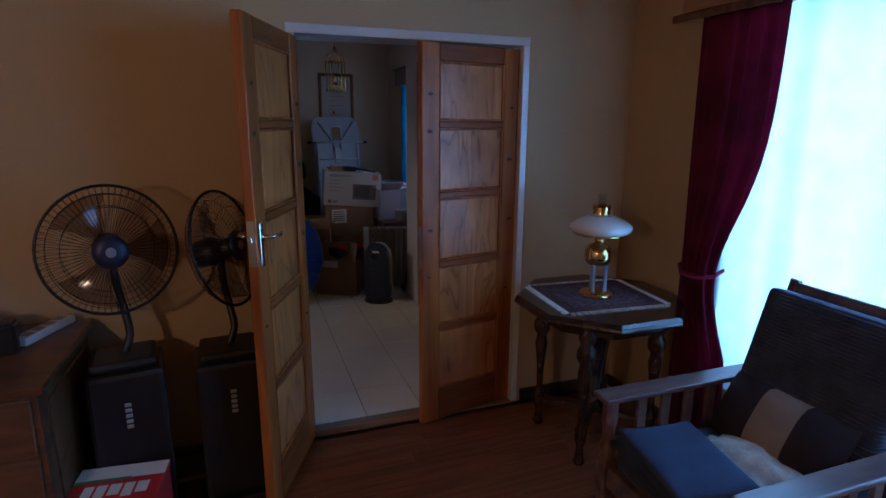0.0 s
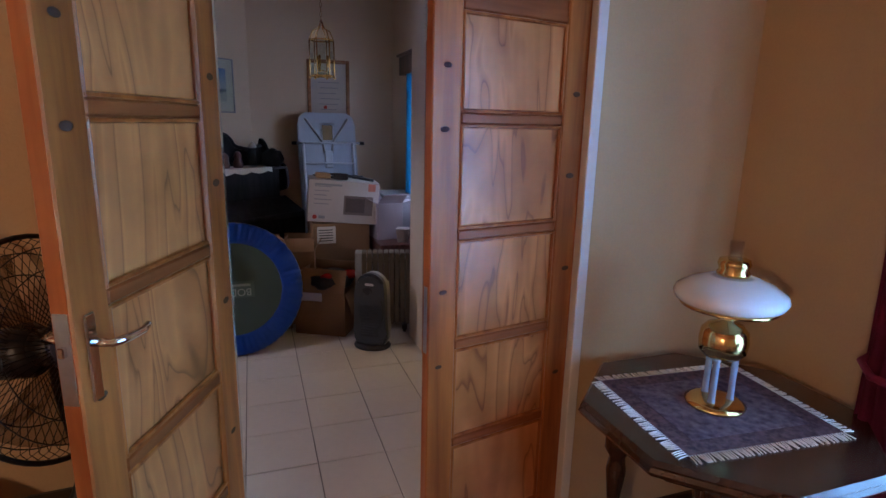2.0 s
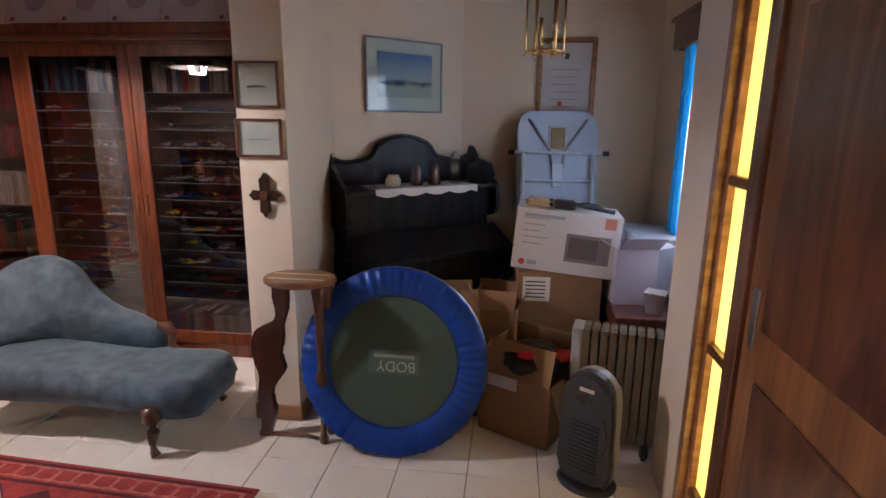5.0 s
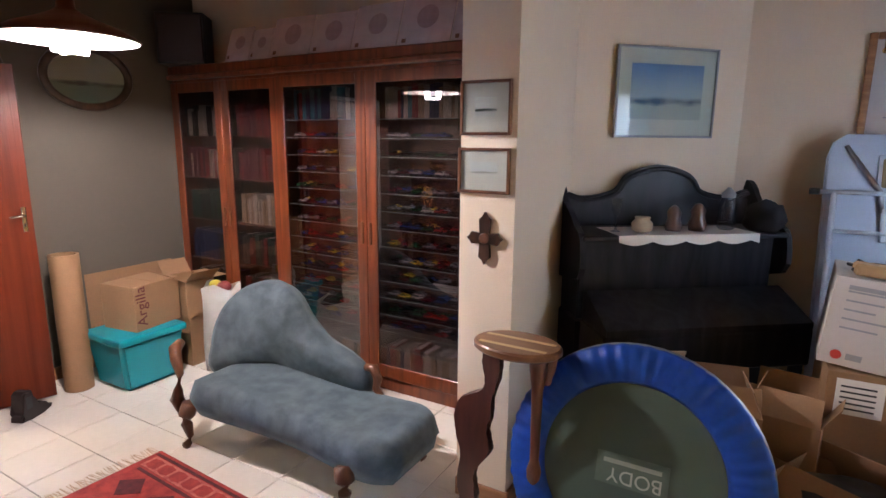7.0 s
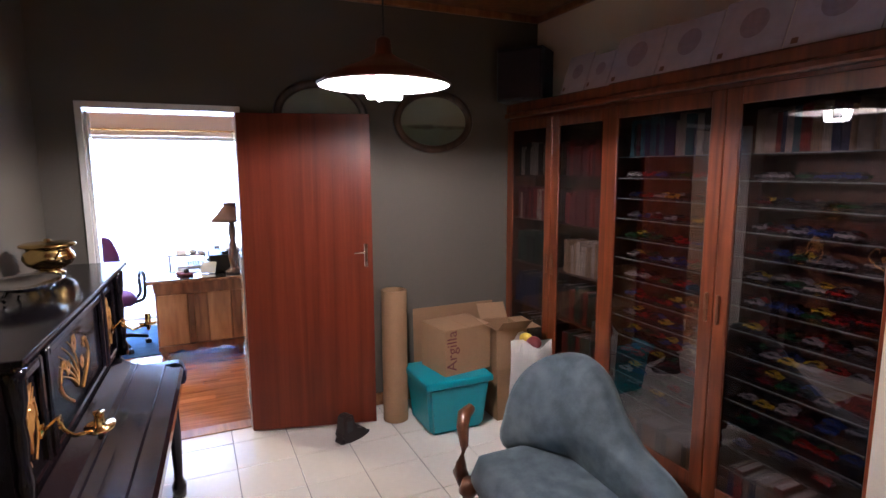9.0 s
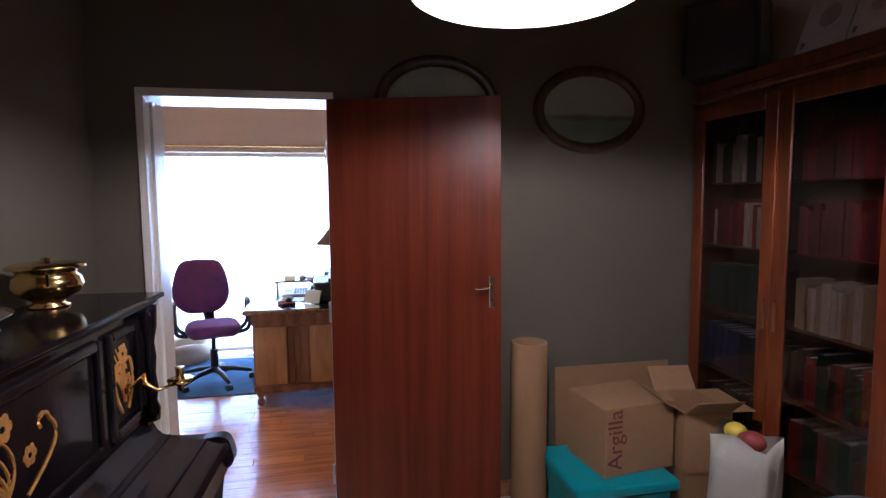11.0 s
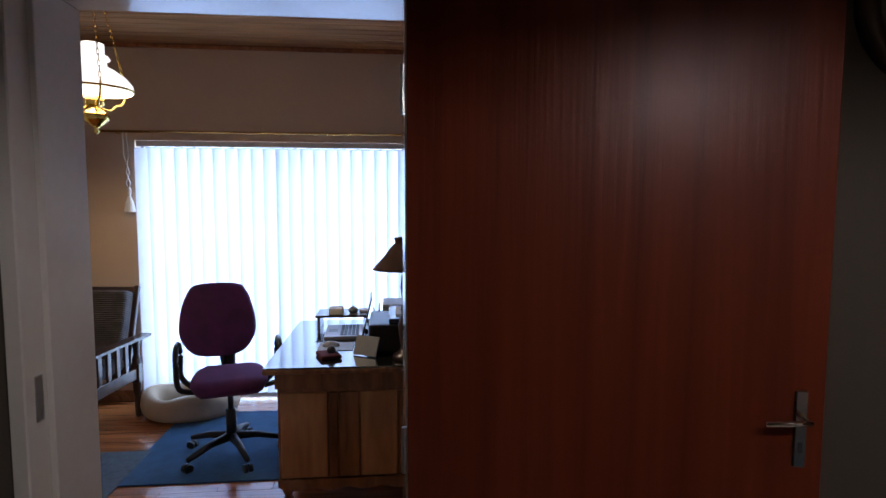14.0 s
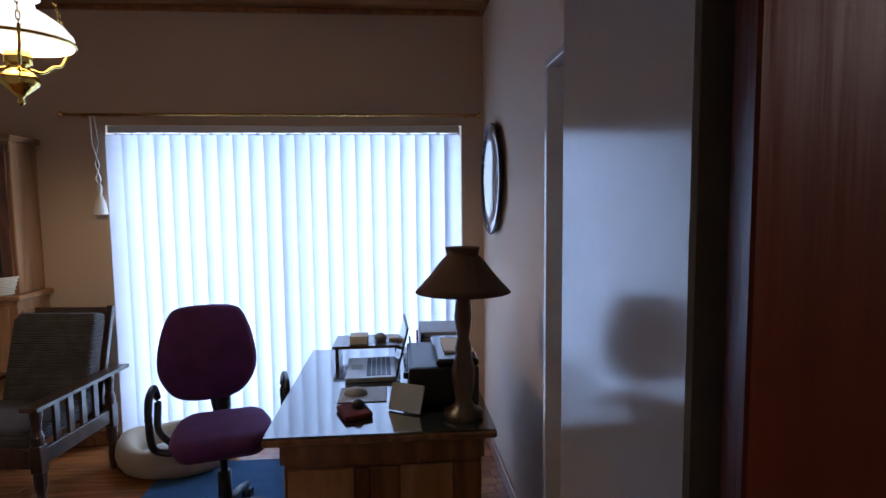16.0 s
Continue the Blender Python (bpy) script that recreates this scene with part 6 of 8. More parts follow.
rod(bm, (-0.20, -0.03, 1.43), (-0.20, -0.03, 0.10), 0.011)
rod(bm, (0.20, -0.03, 1.43), (0.20, -0.03, 0.10), 0.011)
rod(bm, (-0.20, -0.03, 1.24), (0.20, -0.03, 1.24), 0.010)
part("leg_frame", bm, TUBE_W, ib, smooth=True)
for x in (-0.27, 0.275):
    bm = bmesh.new()
    rod(bm, (x - 0.018, -0.03, 1.43), (x + 0.018, -0.03, 1.43), 0.016)
    part("rubber_foot", bm, BLACK_PLASTIC, ib)
part("lever_box", boxes((-0.03, -0.03, 1.20, 0.03, -0.002, 1.36), bevel=0.004), TUBE_W, ib)

ln2 = thing("lantern", "hexagonal brass hall lantern with clear panes hanging on a chain", "lantern", pose(0.965, 5.62, 0.03))
bm = bmesh.new()
for k in range(6):
    a, b = k * math.pi / 3, (k + 1) * math.pi / 3
    r = 0.085
    p0, p1 = (r * math.cos(a), r * math.sin(a)), (r * math.cos(b), r * math.sin(b))
    rod(bm, (*p0, 1.89), (*p0, 2.13), 0.005, seg=6)
    for z in (1.89, 2.13):
        rod(bm, (*p0, z), (*p1, z), 0.006, seg=6)
    tube(bm, [(*p0, 2.13), (p0[0] * 0.7, p0[1] * 0.7, 2.19), (p0[0] * 0.25, p0[1] * 0.25, 2.21), (0, 0, 2.27)], 0.004, 5)
    ball(bm, (p0[0], p0[1], 1.878), 0.009, 8, 6)
part("cage", bm, BRASS, ln2, smooth=True)
for k in range(6):
    a, b = k * math.pi / 3, (k + 1) * math.pi / 3
    r = 0.082
    bm = bmesh.new()
    vs = [bm.verts.new((r * math.cos(t), r * math.sin(t), z)) for t, z in ((a, 1.895), (b, 1.895), (b, 2.125), (a, 2.125))]
    bm.faces.new(vs)
    bmesh.ops.solidify(bm, geom=bm.faces[:], thickness=0.002)
    part("pane", bm, GLASS, ln2)
bm = bmesh.new()
for k in range(3):
    a = k * 2.094
    tube(bm, [(0, 0, 1.93), (0.03 * math.cos(a), 0.03 * math.sin(a), 1.92), (0.04 * math.cos(a), 0.04 * math.sin(a), 1.95)], 0.005, 6)
    rod(bm, (0.04 * math.cos(a), 0.04 * math.sin(a), 1.95), (0.04 * math.cos(a), 0.04 * math.sin(a), 2.03), 0.008, seg=8)
part("candle_cluster", bm, BRASS, ln2, smooth=True)
bm = bmesh.new()
for i in range(18):
    z = 2.27 + i * 0.031
    tube(bm, [((0.008 if i % 2 else 0) * math.cos(t), (0 if i % 2 else 0.008) * math.cos(t), z + 0.018 * math.sin(t)) for t in [j * 0.785 for j in range(8)]], 0.0022, 5, closed=True)
part("chain", bm, BRASS, ln2, smooth=True)

bx = carton("appliance_box", "white printed microwave-oven carton tilted on the stack", pose(1.145, 6.09, 0.80, 0, 4.5, -4), 0.56, 0.34, 0.335, WHITE_CARD, None, seam=False)
part("picture_panel", boxes((0.0, -0.1715, 0.07, 0.235, -0.1702, 0.225)), plain("printed_oven_picture", (0.20, 0.17, 0.16), 0.5, vary=0.1), bx)
part("picture_window", boxes((0.015, -0.1725, 0.09, 0.17, -0.1714, 0.205)), plain("printed_oven_door", (0.12, 0.10, 0.10), 0.4), bx)
bm = bmesh.new()
lathe(bm, [(0.018, 0), (0.018, 0.0012)], pose(-0.225, -0.17, 0.04, 90), 20)
part("maker_mark", bm, RED_INK, bx)
part("maker_bar", boxes((-0.195, -0.1712, 0.028, -0.145, -0.1702, 0.052)), GREY_PLASTIC, bx)
for i in range(5):
    part("print_line", boxes((-0.235, -0.1712, 0.285 - 0.035 * i, -0.10 - 0.02 * (i % 3), -0.1702, 0.292 - 0.035 * i)), GREY_PLASTIC, bx)
part("title_line", boxes((-0.235, -0.1712, 0.295, -0.02, -0.1702, 0.312)), GREY_PLASTIC, bx)
part("red_spot", boxes((0.19, -0.1712, 0.27, 0.25, -0.1702, 0.33)), plain("red_print_spot", (0.55, 0.20, 0.14), 0.5), bx)
stuff_rng = random.Random(8)
hp = thing("cable_heap", "heap of dark cables and small tools on the white carton", "clutter", pose(1.13, 6.07, 1.143, 0, 4.5, 0))
bm = bmesh.new()
for k in range(5):
    pts = [(-0.18 + 0.09 * i + stuff_rng.uniform(-0.04, 0.04), stuff_rng.uniform(-0.10, 0.05), 0.012 + stuff_rng.uniform(0, 0.035)) for i in range(5)]
    tube(bm, smooth_loop(pts, 4, closed=False), 0.007, 6)
part("cable", bm, BLACK_PLASTIC, hp, smooth=True)
part("tool", boxes((-0.20, -0.12, 0.006, -0.08, -0.05, 0.05), bevel=0.008), plain("tan_leather", (0.35, 0.22, 0.10), 0.6), hp)
part("tool", boxes((-0.06, -0.13, 0.006, 0.06, -0.06, 0.055), bevel=0.008), BLACK_PLASTIC, hp)
bm = bmesh.new()
rod(bm, (0.05, -0.12, 0.04), (0.27, -0.10, 0.015), 0.012)
part("stick", bm, BLACK_PLASTIC, hp)
c2 = carton("carton", "brown carton with a white shipping label in the stack", pose(1.12, 6.10, 0.445, 0, 0, 2), 0.46, 0.36, 0.35, CARD, None)
part("label", boxes((-0.20, -0.1815, 0.19, -0.05, -0.1802, 0.33)), PAPER, c2)
for i in range(5):
    part("label_line", boxes((-0.185, -0.1823, 0.21 + 0.022 * i, -0.075, -0.1812, 0.217 + 0.022 * i)), INK, c2)
carton("carton", "brown carton at the bottom of the stack", pose(1.12, 6.10, 0.0, 0, 0, -2), 0.50, 0.42, 0.44, CARD, None)
gb = thing("grey_crate", "grey plastic crate with a loose lid by the window", "crate", pose(1.67, 6.25, 0.66))
part("crate", boxes((-0.14, -0.24, 0.0, 0.14, 0.24, 0.32), bevel=0.015, seg=2), plain("blue_grey_plastic", (0.34, 0.36, 0.42), 0.5), gb)
part("rim", boxes((-0.15, -0.25, 0.30, 0.15, 0.25, 0.335), bevel=0.008), GREY_PLASTIC, gb)
bgp = thing("plastic_sack", "lilac-grey plastic sack squeezed between boxes", "bag", pose(1.45, 6.34, 0.64))
bm = bmesh.new()
bmesh.ops.create_icosphere(bm, subdivisions=3, radius=1)
for v in bm.verts:
    v.co *= 1 + 0.2 * noise.noise(v.co * 2.4)
    v.co = Vector((v.co.x * 0.085, v.co.y * 0.15, (v.co.z + 0.9) * 0.19))
part("sack", bm, plain("lilac_plastic_film", (0.36, 0.32, 0.46), 0.3, vary=0.1), bgp, smooth=True)
tk = thing("wooden_chest", "dark red-brown wooden chest under the crates", "chest", pose(1.60, 6.02, 0))
part("body", boxes((-0.20, -0.36, 0.0, 0.20, 0.36, 0.58), bevel=0.008), wood("red_brown_chest", (0.05, 0.014, 0.012), (0.12, 0.04, 0.03), 0.4), tk)
part("lid", boxes((-0.21, -0.37, 0.58, 0.21, 0.37, 0.655), bevel=0.01, seg=2), wood("red_brown_chest_lid", (0.06, 0.018, 0.015), (0.13, 0.045, 0.035), 0.35), tk)
cp = turned("plastic_tub", "small square white plastic tub on the chest", "tub", pose(1.60, 5.76, 0.6555, 0, 0, 20), [(0.05, 0), (0.07, 0.11), (0.075, 0.112), (0.066, 0.108), (0.045, 0.01)], plain("grey_white_tub", (0.50, 0.46, 0.46), 0.45), seg=4)

fb = carton("carton", "open brown carton on the floor with a taped corner", pose(0.975, 5.70, 0, 0, 0, -28), 0.40, 0.36, 0.34, CARD, (-20, -10, -15, 160))
part("clear_tape", boxes((-0.15, -0.182, 0.27, 0.02, -0.1805, 0.335)), plain("shiny_label", (0.60, 0.58, 0.55), 0.15), fb)
hb = thing("handbag", "black and red bag slumped on the open carton", "bag", pose(0.98, 5.66, 0.345))
bm = bmesh.new()
bmesh.ops.create_icosphere(bm, subdivisions=3, radius=1)
for v in bm.verts:
    v.co *= 1 + 0.25 * noise.noise(v.co * 1.9 + Vector((3, 1, 0)))
    v.co = Vector((v.co.x * 0.19, v.co.y * 0.15, (v.co.z + 0.75) * 0.085))
part("body", bm, BLACK_PLASTIC, hb, smooth=True)
for x, y, z in ((-0.02, -0.10, 0.10), (0.15, -0.06, 0.11)):
    bm = bmesh.new()
    ball(bm, (x, y, z), 0.055, 12, 8, (1.1, 0.5, 0.7))
    part("red_flap", bm, plain("glossy_red_vinyl", (0.40, 0.02, 0.02), 0.2), hb, smooth=True)
carton("carton", "narrow open brown carton beside the organ", pose(0.55, 5.82, 0, 0, 0, 12), 0.26, 0.22, 0.62, CARD, (-25, 30, 35, -20))
carton("carton", "open brown carton with torn flaps", pose(0.78, 5.93, 0.0, 0, 0, -10), 0.26, 0.22, 0.60, CARD, (-30, 20, -20, 30))
carton("carton", "flat brown carton behind the trampoline", pose(0.42, 5.72, 0.0, 0, 0, 30), 0.10, 0.30, 0.66, CARD_LIGHT, (20, -20, 10, 10))

rd = thing("oil_radiator", "beige-brown finned oil-filled radiator on small feet", "radiator", pose(1.375, 5.57, 0.0, 0, 0, -12))
# Beige-brown enamel, colour darkened to offset too bright light in this corner.
RAD = plain("darkened_radiator_enamel", (0.13, 0.098, 0.058), 0.5, vary=0.08)
fin = bmesh.new()
prism(fin, smooth_loop([(-0.075, 0.10), (-0.075, 0.58), (-0.05, 0.625), (0.05, 0.625), (0.075, 0.58), (0.075, 0.10), (0.05, 0.07), (-0.05, 0.07)], 3), -0.017, 0.017)
bmesh.ops.bevel(fin, geom=[e for e in fin.edges if abs(e.verts[0].co.y - e.verts[1].co.y) < 1e-5], offset=0.006, segments=1, affect="EDGES")
fin_me = bpy.data.meshes.new("fin")
fin.to_mesh(fin_me)
fin.free()
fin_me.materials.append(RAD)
for i in range(9):
    f = new("fin", fin_me)
    f.parent = rd
    f.matrix_basis = pose(-0.13 + i * 0.042, 0, 0, 0, 0, 90)
for z in (0.14, 0.56):
    bm = bmesh.new()
    rod(bm, (-0.14, 0, z), (0.22, 0, z), 0.022)
    part("pipe", bm, RAD, rd)
part("control_box", boxes((-0.20, -0.07, 0.08, -0.145, 0.07, 0.63), bevel=0.012, seg=2), plain("pale_grey_plastic", (0.34, 0.32, 0.30), 0.4), rd)
for x in (-0.12, 0.18):
    part("foot", boxes((x - 0.02, -0.12, 0.02, x + 0.02, 0.12, 0.07), bevel=0.008), BLACK_PLASTIC, rd)
    for y in (-0.10, 0.10):
        bm = bmesh.new()
        rod(bm, (x - 0.012, y, 0.02), (x + 0.012, y, 0.02), 0.0195)
        part("castor", bm, BLACK_PLASTIC, rd)

SLATE = plain("slate_grey_plastic", (0.035, 0.038, 0.045), 0.3, vary=0.1, bump=0.02)
fh = thing("fan_heater", "grey and black upright fan heater with a curved base", "heater", pose(1.235, 5.235, 0, 0, 0, -32) @ Matrix.Diagonal((0.95, 0.95, 0.93, 1)))
bm = bmesh.new()
prism(bm, smooth_loop([(-0.11, 0.03), (-0.12, 0.25), (-0.115, 0.46), (-0.085, 0.56), (0.0, 0.60), (0.085, 0.56), (0.115, 0.46), (0.12, 0.25), (0.11, 0.03)], 4), -0.06, 0.07)
bmesh.ops.bevel(bm, geom=[e for e in bm.edges if abs(e.verts[0].co.y - e.verts[1].co.y) < 1e-5], offset=0.022, segments=3, affect="EDGES")
soft(part("shell", bm, plain("pale_grey_shell", (0.32, 0.32, 0.30), 0.35, vary=0.05), fh), 50)
bm = bmesh.new()
prism(bm, smooth_loop([(-0.112, 0.035), (-0.123, 0.25), (-0.118, 0.46), (-0.088, 0.563), (0.0, 0.604), (0.088, 0.563), (0.118, 0.46), (0.123, 0.25), (0.112, 0.035)], 4), -0.066, -0.005)
bmesh.ops.bevel(bm, geom=[e for e in bm.edges if abs(e.verts[0].co.y + 0.066) < 1e-5 and abs(e.verts[1].co.y + 0.066) < 1e-5], offset=0.02, segments=3, affect="EDGES")
part("front", bm, SLATE, fh)
for i in range(12):
    part("grille_bar", boxes((-0.07, -0.074, 0.10 + i * 0.022, 0.07, -0.067, 0.108 + i * 0.022), bevel=0.001), SLATE, fh)
part("control_strip", boxes((-0.035, -0.072, 0.51, 0.035, -0.067, 0.53), bevel=0.002), PAPER, fh)
bm = bmesh.new()
lathe(bm, [(0.14, 0.0), (0.145, 0.012), (0.12, 0.03), (0.05, 0.035)], None, 28, 1.0, 0.85)
part("base", bm, BLACK_PLASTIC, fh, smooth=True)
bm = bmesh.new()
tube(bm, smooth_loop([(0.09, -0.07, 0.40), (0.11, -0.075, 0.28), (0.06, -0.08, 0.16), (0.0, -0.082, 0.10)], 5, closed=False), 0.004, 6)
part("flex", bm, BLACK_PLASTIC, fh, smooth=True)

# ---- study: desk ----
DX0, DX1, DYA, DYB, DZ = -6.15, -4.985, 3.675, 4.50, 0.762
DESK = wood("burr_walnut_desk", (0.09, 0.035, 0.015), (0.24, 0.11, 0.045), 0.3, (9, 9, 1.5), rings=6, coat=0.5)
DESK_P = wood("pale_figured_panel", (0.24, 0.11, 0.04), (0.42, 0.23, 0.10), 0.3, (7, 7, 1.2), rings=7, coat=0.5)
dk = thing("desk", "walnut pedestal desk with a glass-covered top and turned feet", "desk")
part("top", boxes((DX0, DYA, DZ - 0.035, DX1, DYB, DZ - 0.008), bevel=0.006), DESK, dk)
desk_glass = plain("dark_desk_glass", (0.02, 0.022, 0.025), 0.04, vary=0.05, bump=0.0, coat=1.0)
desk_glass.node_tree.nodes["Principled BSDF"].inputs["Specular IOR Level"].default_value = 1.0
part("glass_top", boxes((DX0 + 0.004, DYA + 0.004, DZ - 0.0075, DX1 - 0.004, DYB - 0.004, DZ), bevel=0.001), desk_glass, dk, "polished glass sheet over the desk top")
part("frieze", boxes((DX0 + 0.05, DYA + 0.05, 0.64, DX1 - 0.05, DYB - 0.04, DZ - 0.036)), DESK, dk)
for a, b in ((DX1 - 0.48, DX1 - 0.06), (DX0 + 0.06, DX0 + 0.40)):
    part("pedestal", boxes((a, DYA + 0.06, 0.13, b, DYB - 0.05, 0.641), bevel=0.005), DESK, dk)
ex = DX1 - 0.06
yy = DYA + 0.075
for i, (w, m) in enumerate(((0.235, DESK_P), (0.05, CARVED), (0.10, DESK), (0.19, DESK_P), (0.10, DESK))):
    part("end_panel", boxes((ex - 0.001, yy, 0.17, ex + 0.012, yy + w, 0.62), bevel=0.005), m, dk)
    yy += w + 0.006
bm = bmesh.new()
ap = [(DYA + 0.06, 0.13), (DYA + 0.06, 0.165), (DYB - 0.06, 0.165), (DYB - 0.06, 0.13)] + [(DYB - 0.06 - (DYB - DYA - 0.12) * i / 20, 0.125 - 0.02 * abs(math.sin(i * math.pi / 5))) for i in range(1, 20)]
prism(bm, ap, -ex - 0.02, -ex + 0.002, Matrix.Rotation(math.pi / 2, 4, "Z") @ Matrix.Diagonal((1, 1, 1, 1)))
part("apron", bm, DESK, dk)
for x in (DX1 - 0.10, DX1 - 0.44, DX0 + 0.36, DX0 + 0.10):
    for y in (DYA + 0.10, DYB - 0.09):
        bm = bmesh.new()
        lathe(bm, [(0.012, 0.0), (0.028, 0.012), (0.032, 0.035), (0.018, 0.06), (0.03, 0.08), (0.034, 0.11), (0.034, 0.131)], pose(x, y, 0), 14)
        part("foot", bm, DESK, dk, smooth=True)

DT = DZ + 0.0006
lt = thing("laptop", "open silver laptop facing the chair on the desk", "laptop", pose(-5.72, 4.02, DT, 0, 0, 2))
SILVER = plain("silver_laptop_shell", (0.50, 0.51, 0.53), 0.35, 0.6, vary=0.04)
part("base", boxes((-0.17, -0.115, 0, 0.17, 0.115, 0.022), bevel=0.005, seg=2), SILVER, lt)
for r in range(5):
    for k in range(13):
        part("key", boxes((-0.145 + r * 0.0 + k * 0.0222, -0.02 + r * 0.023, 0.022, -0.126 + k * 0.0222, -0.001 + r * 0.023, 0.0245)), BLACK_PLASTIC, lt)
part("touchpad", boxes((-0.04, -0.095, 0.0221, 0.04, -0.04, 0.0228)), GREY_PLASTIC, lt)
sc = part("screen", boxes((-0.17, 0, 0, 0.17, 0.008, 0.23), bevel=0.004), BLACK_PLASTIC, lt, "raised black laptop screen")
sc.matrix_basis = pose(0, 0.112, 0.02, -14)
part("display", boxes((-0.155, -0.001, 0.015, 0.155, 0.0002, 0.215)), plain("unlit_display", (0.015, 0.017, 0.02), 0.1), sc)
pr = thing("printer", "black desktop printer with its paper tray up", "printer", pose(-5.42, 4.32, DT))
part("body", boxes((-0.21, -0.13, 0, 0.21, 0.15, 0.16), bevel=0.015, seg=2), BLACK_PLASTIC, pr)
part("output_tray", boxes((-0.15, -0.15, 0.10, 0.15, 0.02, 0.125), bevel=0.004), plain("glossy_black_plastic", (0.015, 0.015, 0.017), 0.12), pr)
part("lid", boxes((-0.20, -0.02, 0.16, 0.20, 0.15, 0.19), bevel=0.008), plain("glossy_dark_lid", (0.015, 0.016, 0.02), 0.1), pr)
part("paper", boxes((-0.11, 0.02, 0.191, 0.11, 0.14, 0.20)), PAPER, pr)
sh = thing("desk_shelf", "low dark wooden riser shelf on the desk", "shelf", pose(-5.97, 3.99, DT))
part("board", boxes((-0.12, -0.17, 0.075, 0.12, 0.17, 0.09), bevel=0.003), DARK_WOOD, sh)
for s in (-0.15, 0.15):
    part("support", boxes((-0.10, s - 0.008, 0, 0.10, s + 0.008, 0.075)), DARK_WOOD, sh)
nb = thing("note_block", "small white note block on the riser", "paper block", pose(-5.93, 3.95, DT + 0.0905))
part("sheets", boxes((-0.05, -0.045, 0, 0.05, 0.045, 0.04), bevel=0.002), PAPER, nb)
turned("paperweight", "small round grey stone paperweight", "paperweight", pose(-5.95, 4.06, DT + 0.0905), [(0.025, 0), (0.034, 0.014), (0.03, 0.03), (0.012, 0.04)], GREY_PLASTIC)
nb2 = thing("note_block", "flat stack of pale cards on the riser", "paper block", pose(-5.98, 4.13, DT + 0.0905))
part("sheets", boxes((-0.04, -0.03, 0, 0.04, 0.03, 0.015), bevel=0.002), WHITE_CARD, nb2)
mp = thing("mouse_mat", "pale rectangular mouse mat", "mat", pose(-5.39, 4.0, DT))
part("mat", boxes((-0.09, -0.10, 0, 0.09, 0.10, 0.004), bevel=0.002), GREY_PLASTIC, mp)
ms = thing("computer_mouse", "grey computer mouse on its mat", "mouse", pose(-5.39, 3.97, DT + 0.0045))
bm = bmesh.new()
ball(bm, (0, 0, 0.0), 0.05, 16, 10, (0.65, 1.0, 0.62))
bmesh.ops.bisect_plane(bm, geom=bm.verts[:] + bm.edges[:] + bm.faces[:], plane_co=(0, 0, 0.0005), plane_no=(0, 0, -1), clear_outer=True)
part("shell", bm, GREY_PLASTIC, ms, smooth=True)
pu = thing("patterned_pouch", "small dark red patterned pouch on the desk", "pouch", pose(-5.18, 3.98, DT, 0, 0, 20))
bm = bmesh.new()
box(bm, -0.07, -0.055, 0, 0.07, 0.055, 0.022, bevel=0.01, seg=3)
part("cloth", bm, RUG_DARK, pu)
bm = bmesh.new()
ball(bm, (0.0, 0.015, 0.034), 0.024, 10, 8)
part("knob", bm, BLACK_PLASTIC, pu, smooth=True)
ph = thing("photo_stand", "small tilted photo stand beside the printer", "photo stand", pose(-5.17, 4.17, DT, -22, 0, 60))
part("panel", boxes((-0.07, -0.006, 0.004, 0.07, 0.006, 0.11), bevel=0.002), GREY_PLASTIC, ph)
bks = thing("paper_stack", "stack of papers and envelopes at the back of the desk", "paper stack", pose(-5.86, 4.36, DT))
for i in range(6):
    part("sheet", boxes((-0.15 + 0.004 * i, -0.10, 0.03 * i, 0.14 - 0.006 * (i % 3), 0.10, 0.03 * i + 0.028), bevel=0.002), (PAPER, WHITE_CARD, GREY_PLASTIC)[i % 3], bks)
sc2 = turned("pen_pot", "dark pot holding scissors and pens", "pen pot", pose(-5.70, 4.24, DT), [(0.035, 0), (0.04, 0.01), (0.04, 0.10), (0.036, 0.10), (0.03, 0.02)], BLACK_PLASTIC)
for i, (dx, dy) in enumerate(((0.012, 0.0), (-0.012, 0.01), (0.0, -0.014))):
    bm = bmesh.new()
    rod(bm, (dx, dy, 0.02), (dx * 2.6, dy * 2.6, 0.17), 0.004, seg=6)
    if i == 0:
        for s in (-1, 1):
            tube(bm, [(dx * 2.8 + s * 0.018 + 0.016 * math.cos(t), 0.0, 0.18 + 0.02 * math.sin(t)) for t in [j * 0.628 for j in range(10)]], 0.004, 5, closed=True)
    part("pen" if i else "scissors", bm, RED_INK if i == 0 else BLACK_PLASTIC, sc2)

tl = thing("table_lamp", "turned dark wooden table lamp with a flared brown shade", "lamp", pose(-5.12, 4.395, DT))
bm = bmesh.new()
lathe(bm, [(0.075, 0), (0.075, 0.02), (0.045, 0.035), (0.03, 0.06), (0.042, 0.13), (0.045, 0.18), (0.028, 0.24), (0.032, 0.26), (0.022, 0.30), (0.034, 0.38), (0.028, 0.44), (0.012, 0.48)], None, 20)
part("base", bm, DARK_WOOD, tl, smooth=True)
SHADE_F = cloth("brown_lamp_shade", (0.16, 0.085, 0.055), (0.11, 0.055, 0.035), 0.8, 180, 0.2)
bm = bmesh.new()
n = 32
rings = [[bm.verts.new((r * math.cos(2 * math.pi * k / n), r * math.sin(2 * math.pi * k / n), z)) for k in range(n)] for r, z in ((0.178, 0.475), (0.15, 0.505), (0.115, 0.545), (0.085, 0.585), (0.064, 0.607), (0.058, 0.612), (0.064, 0.64))]
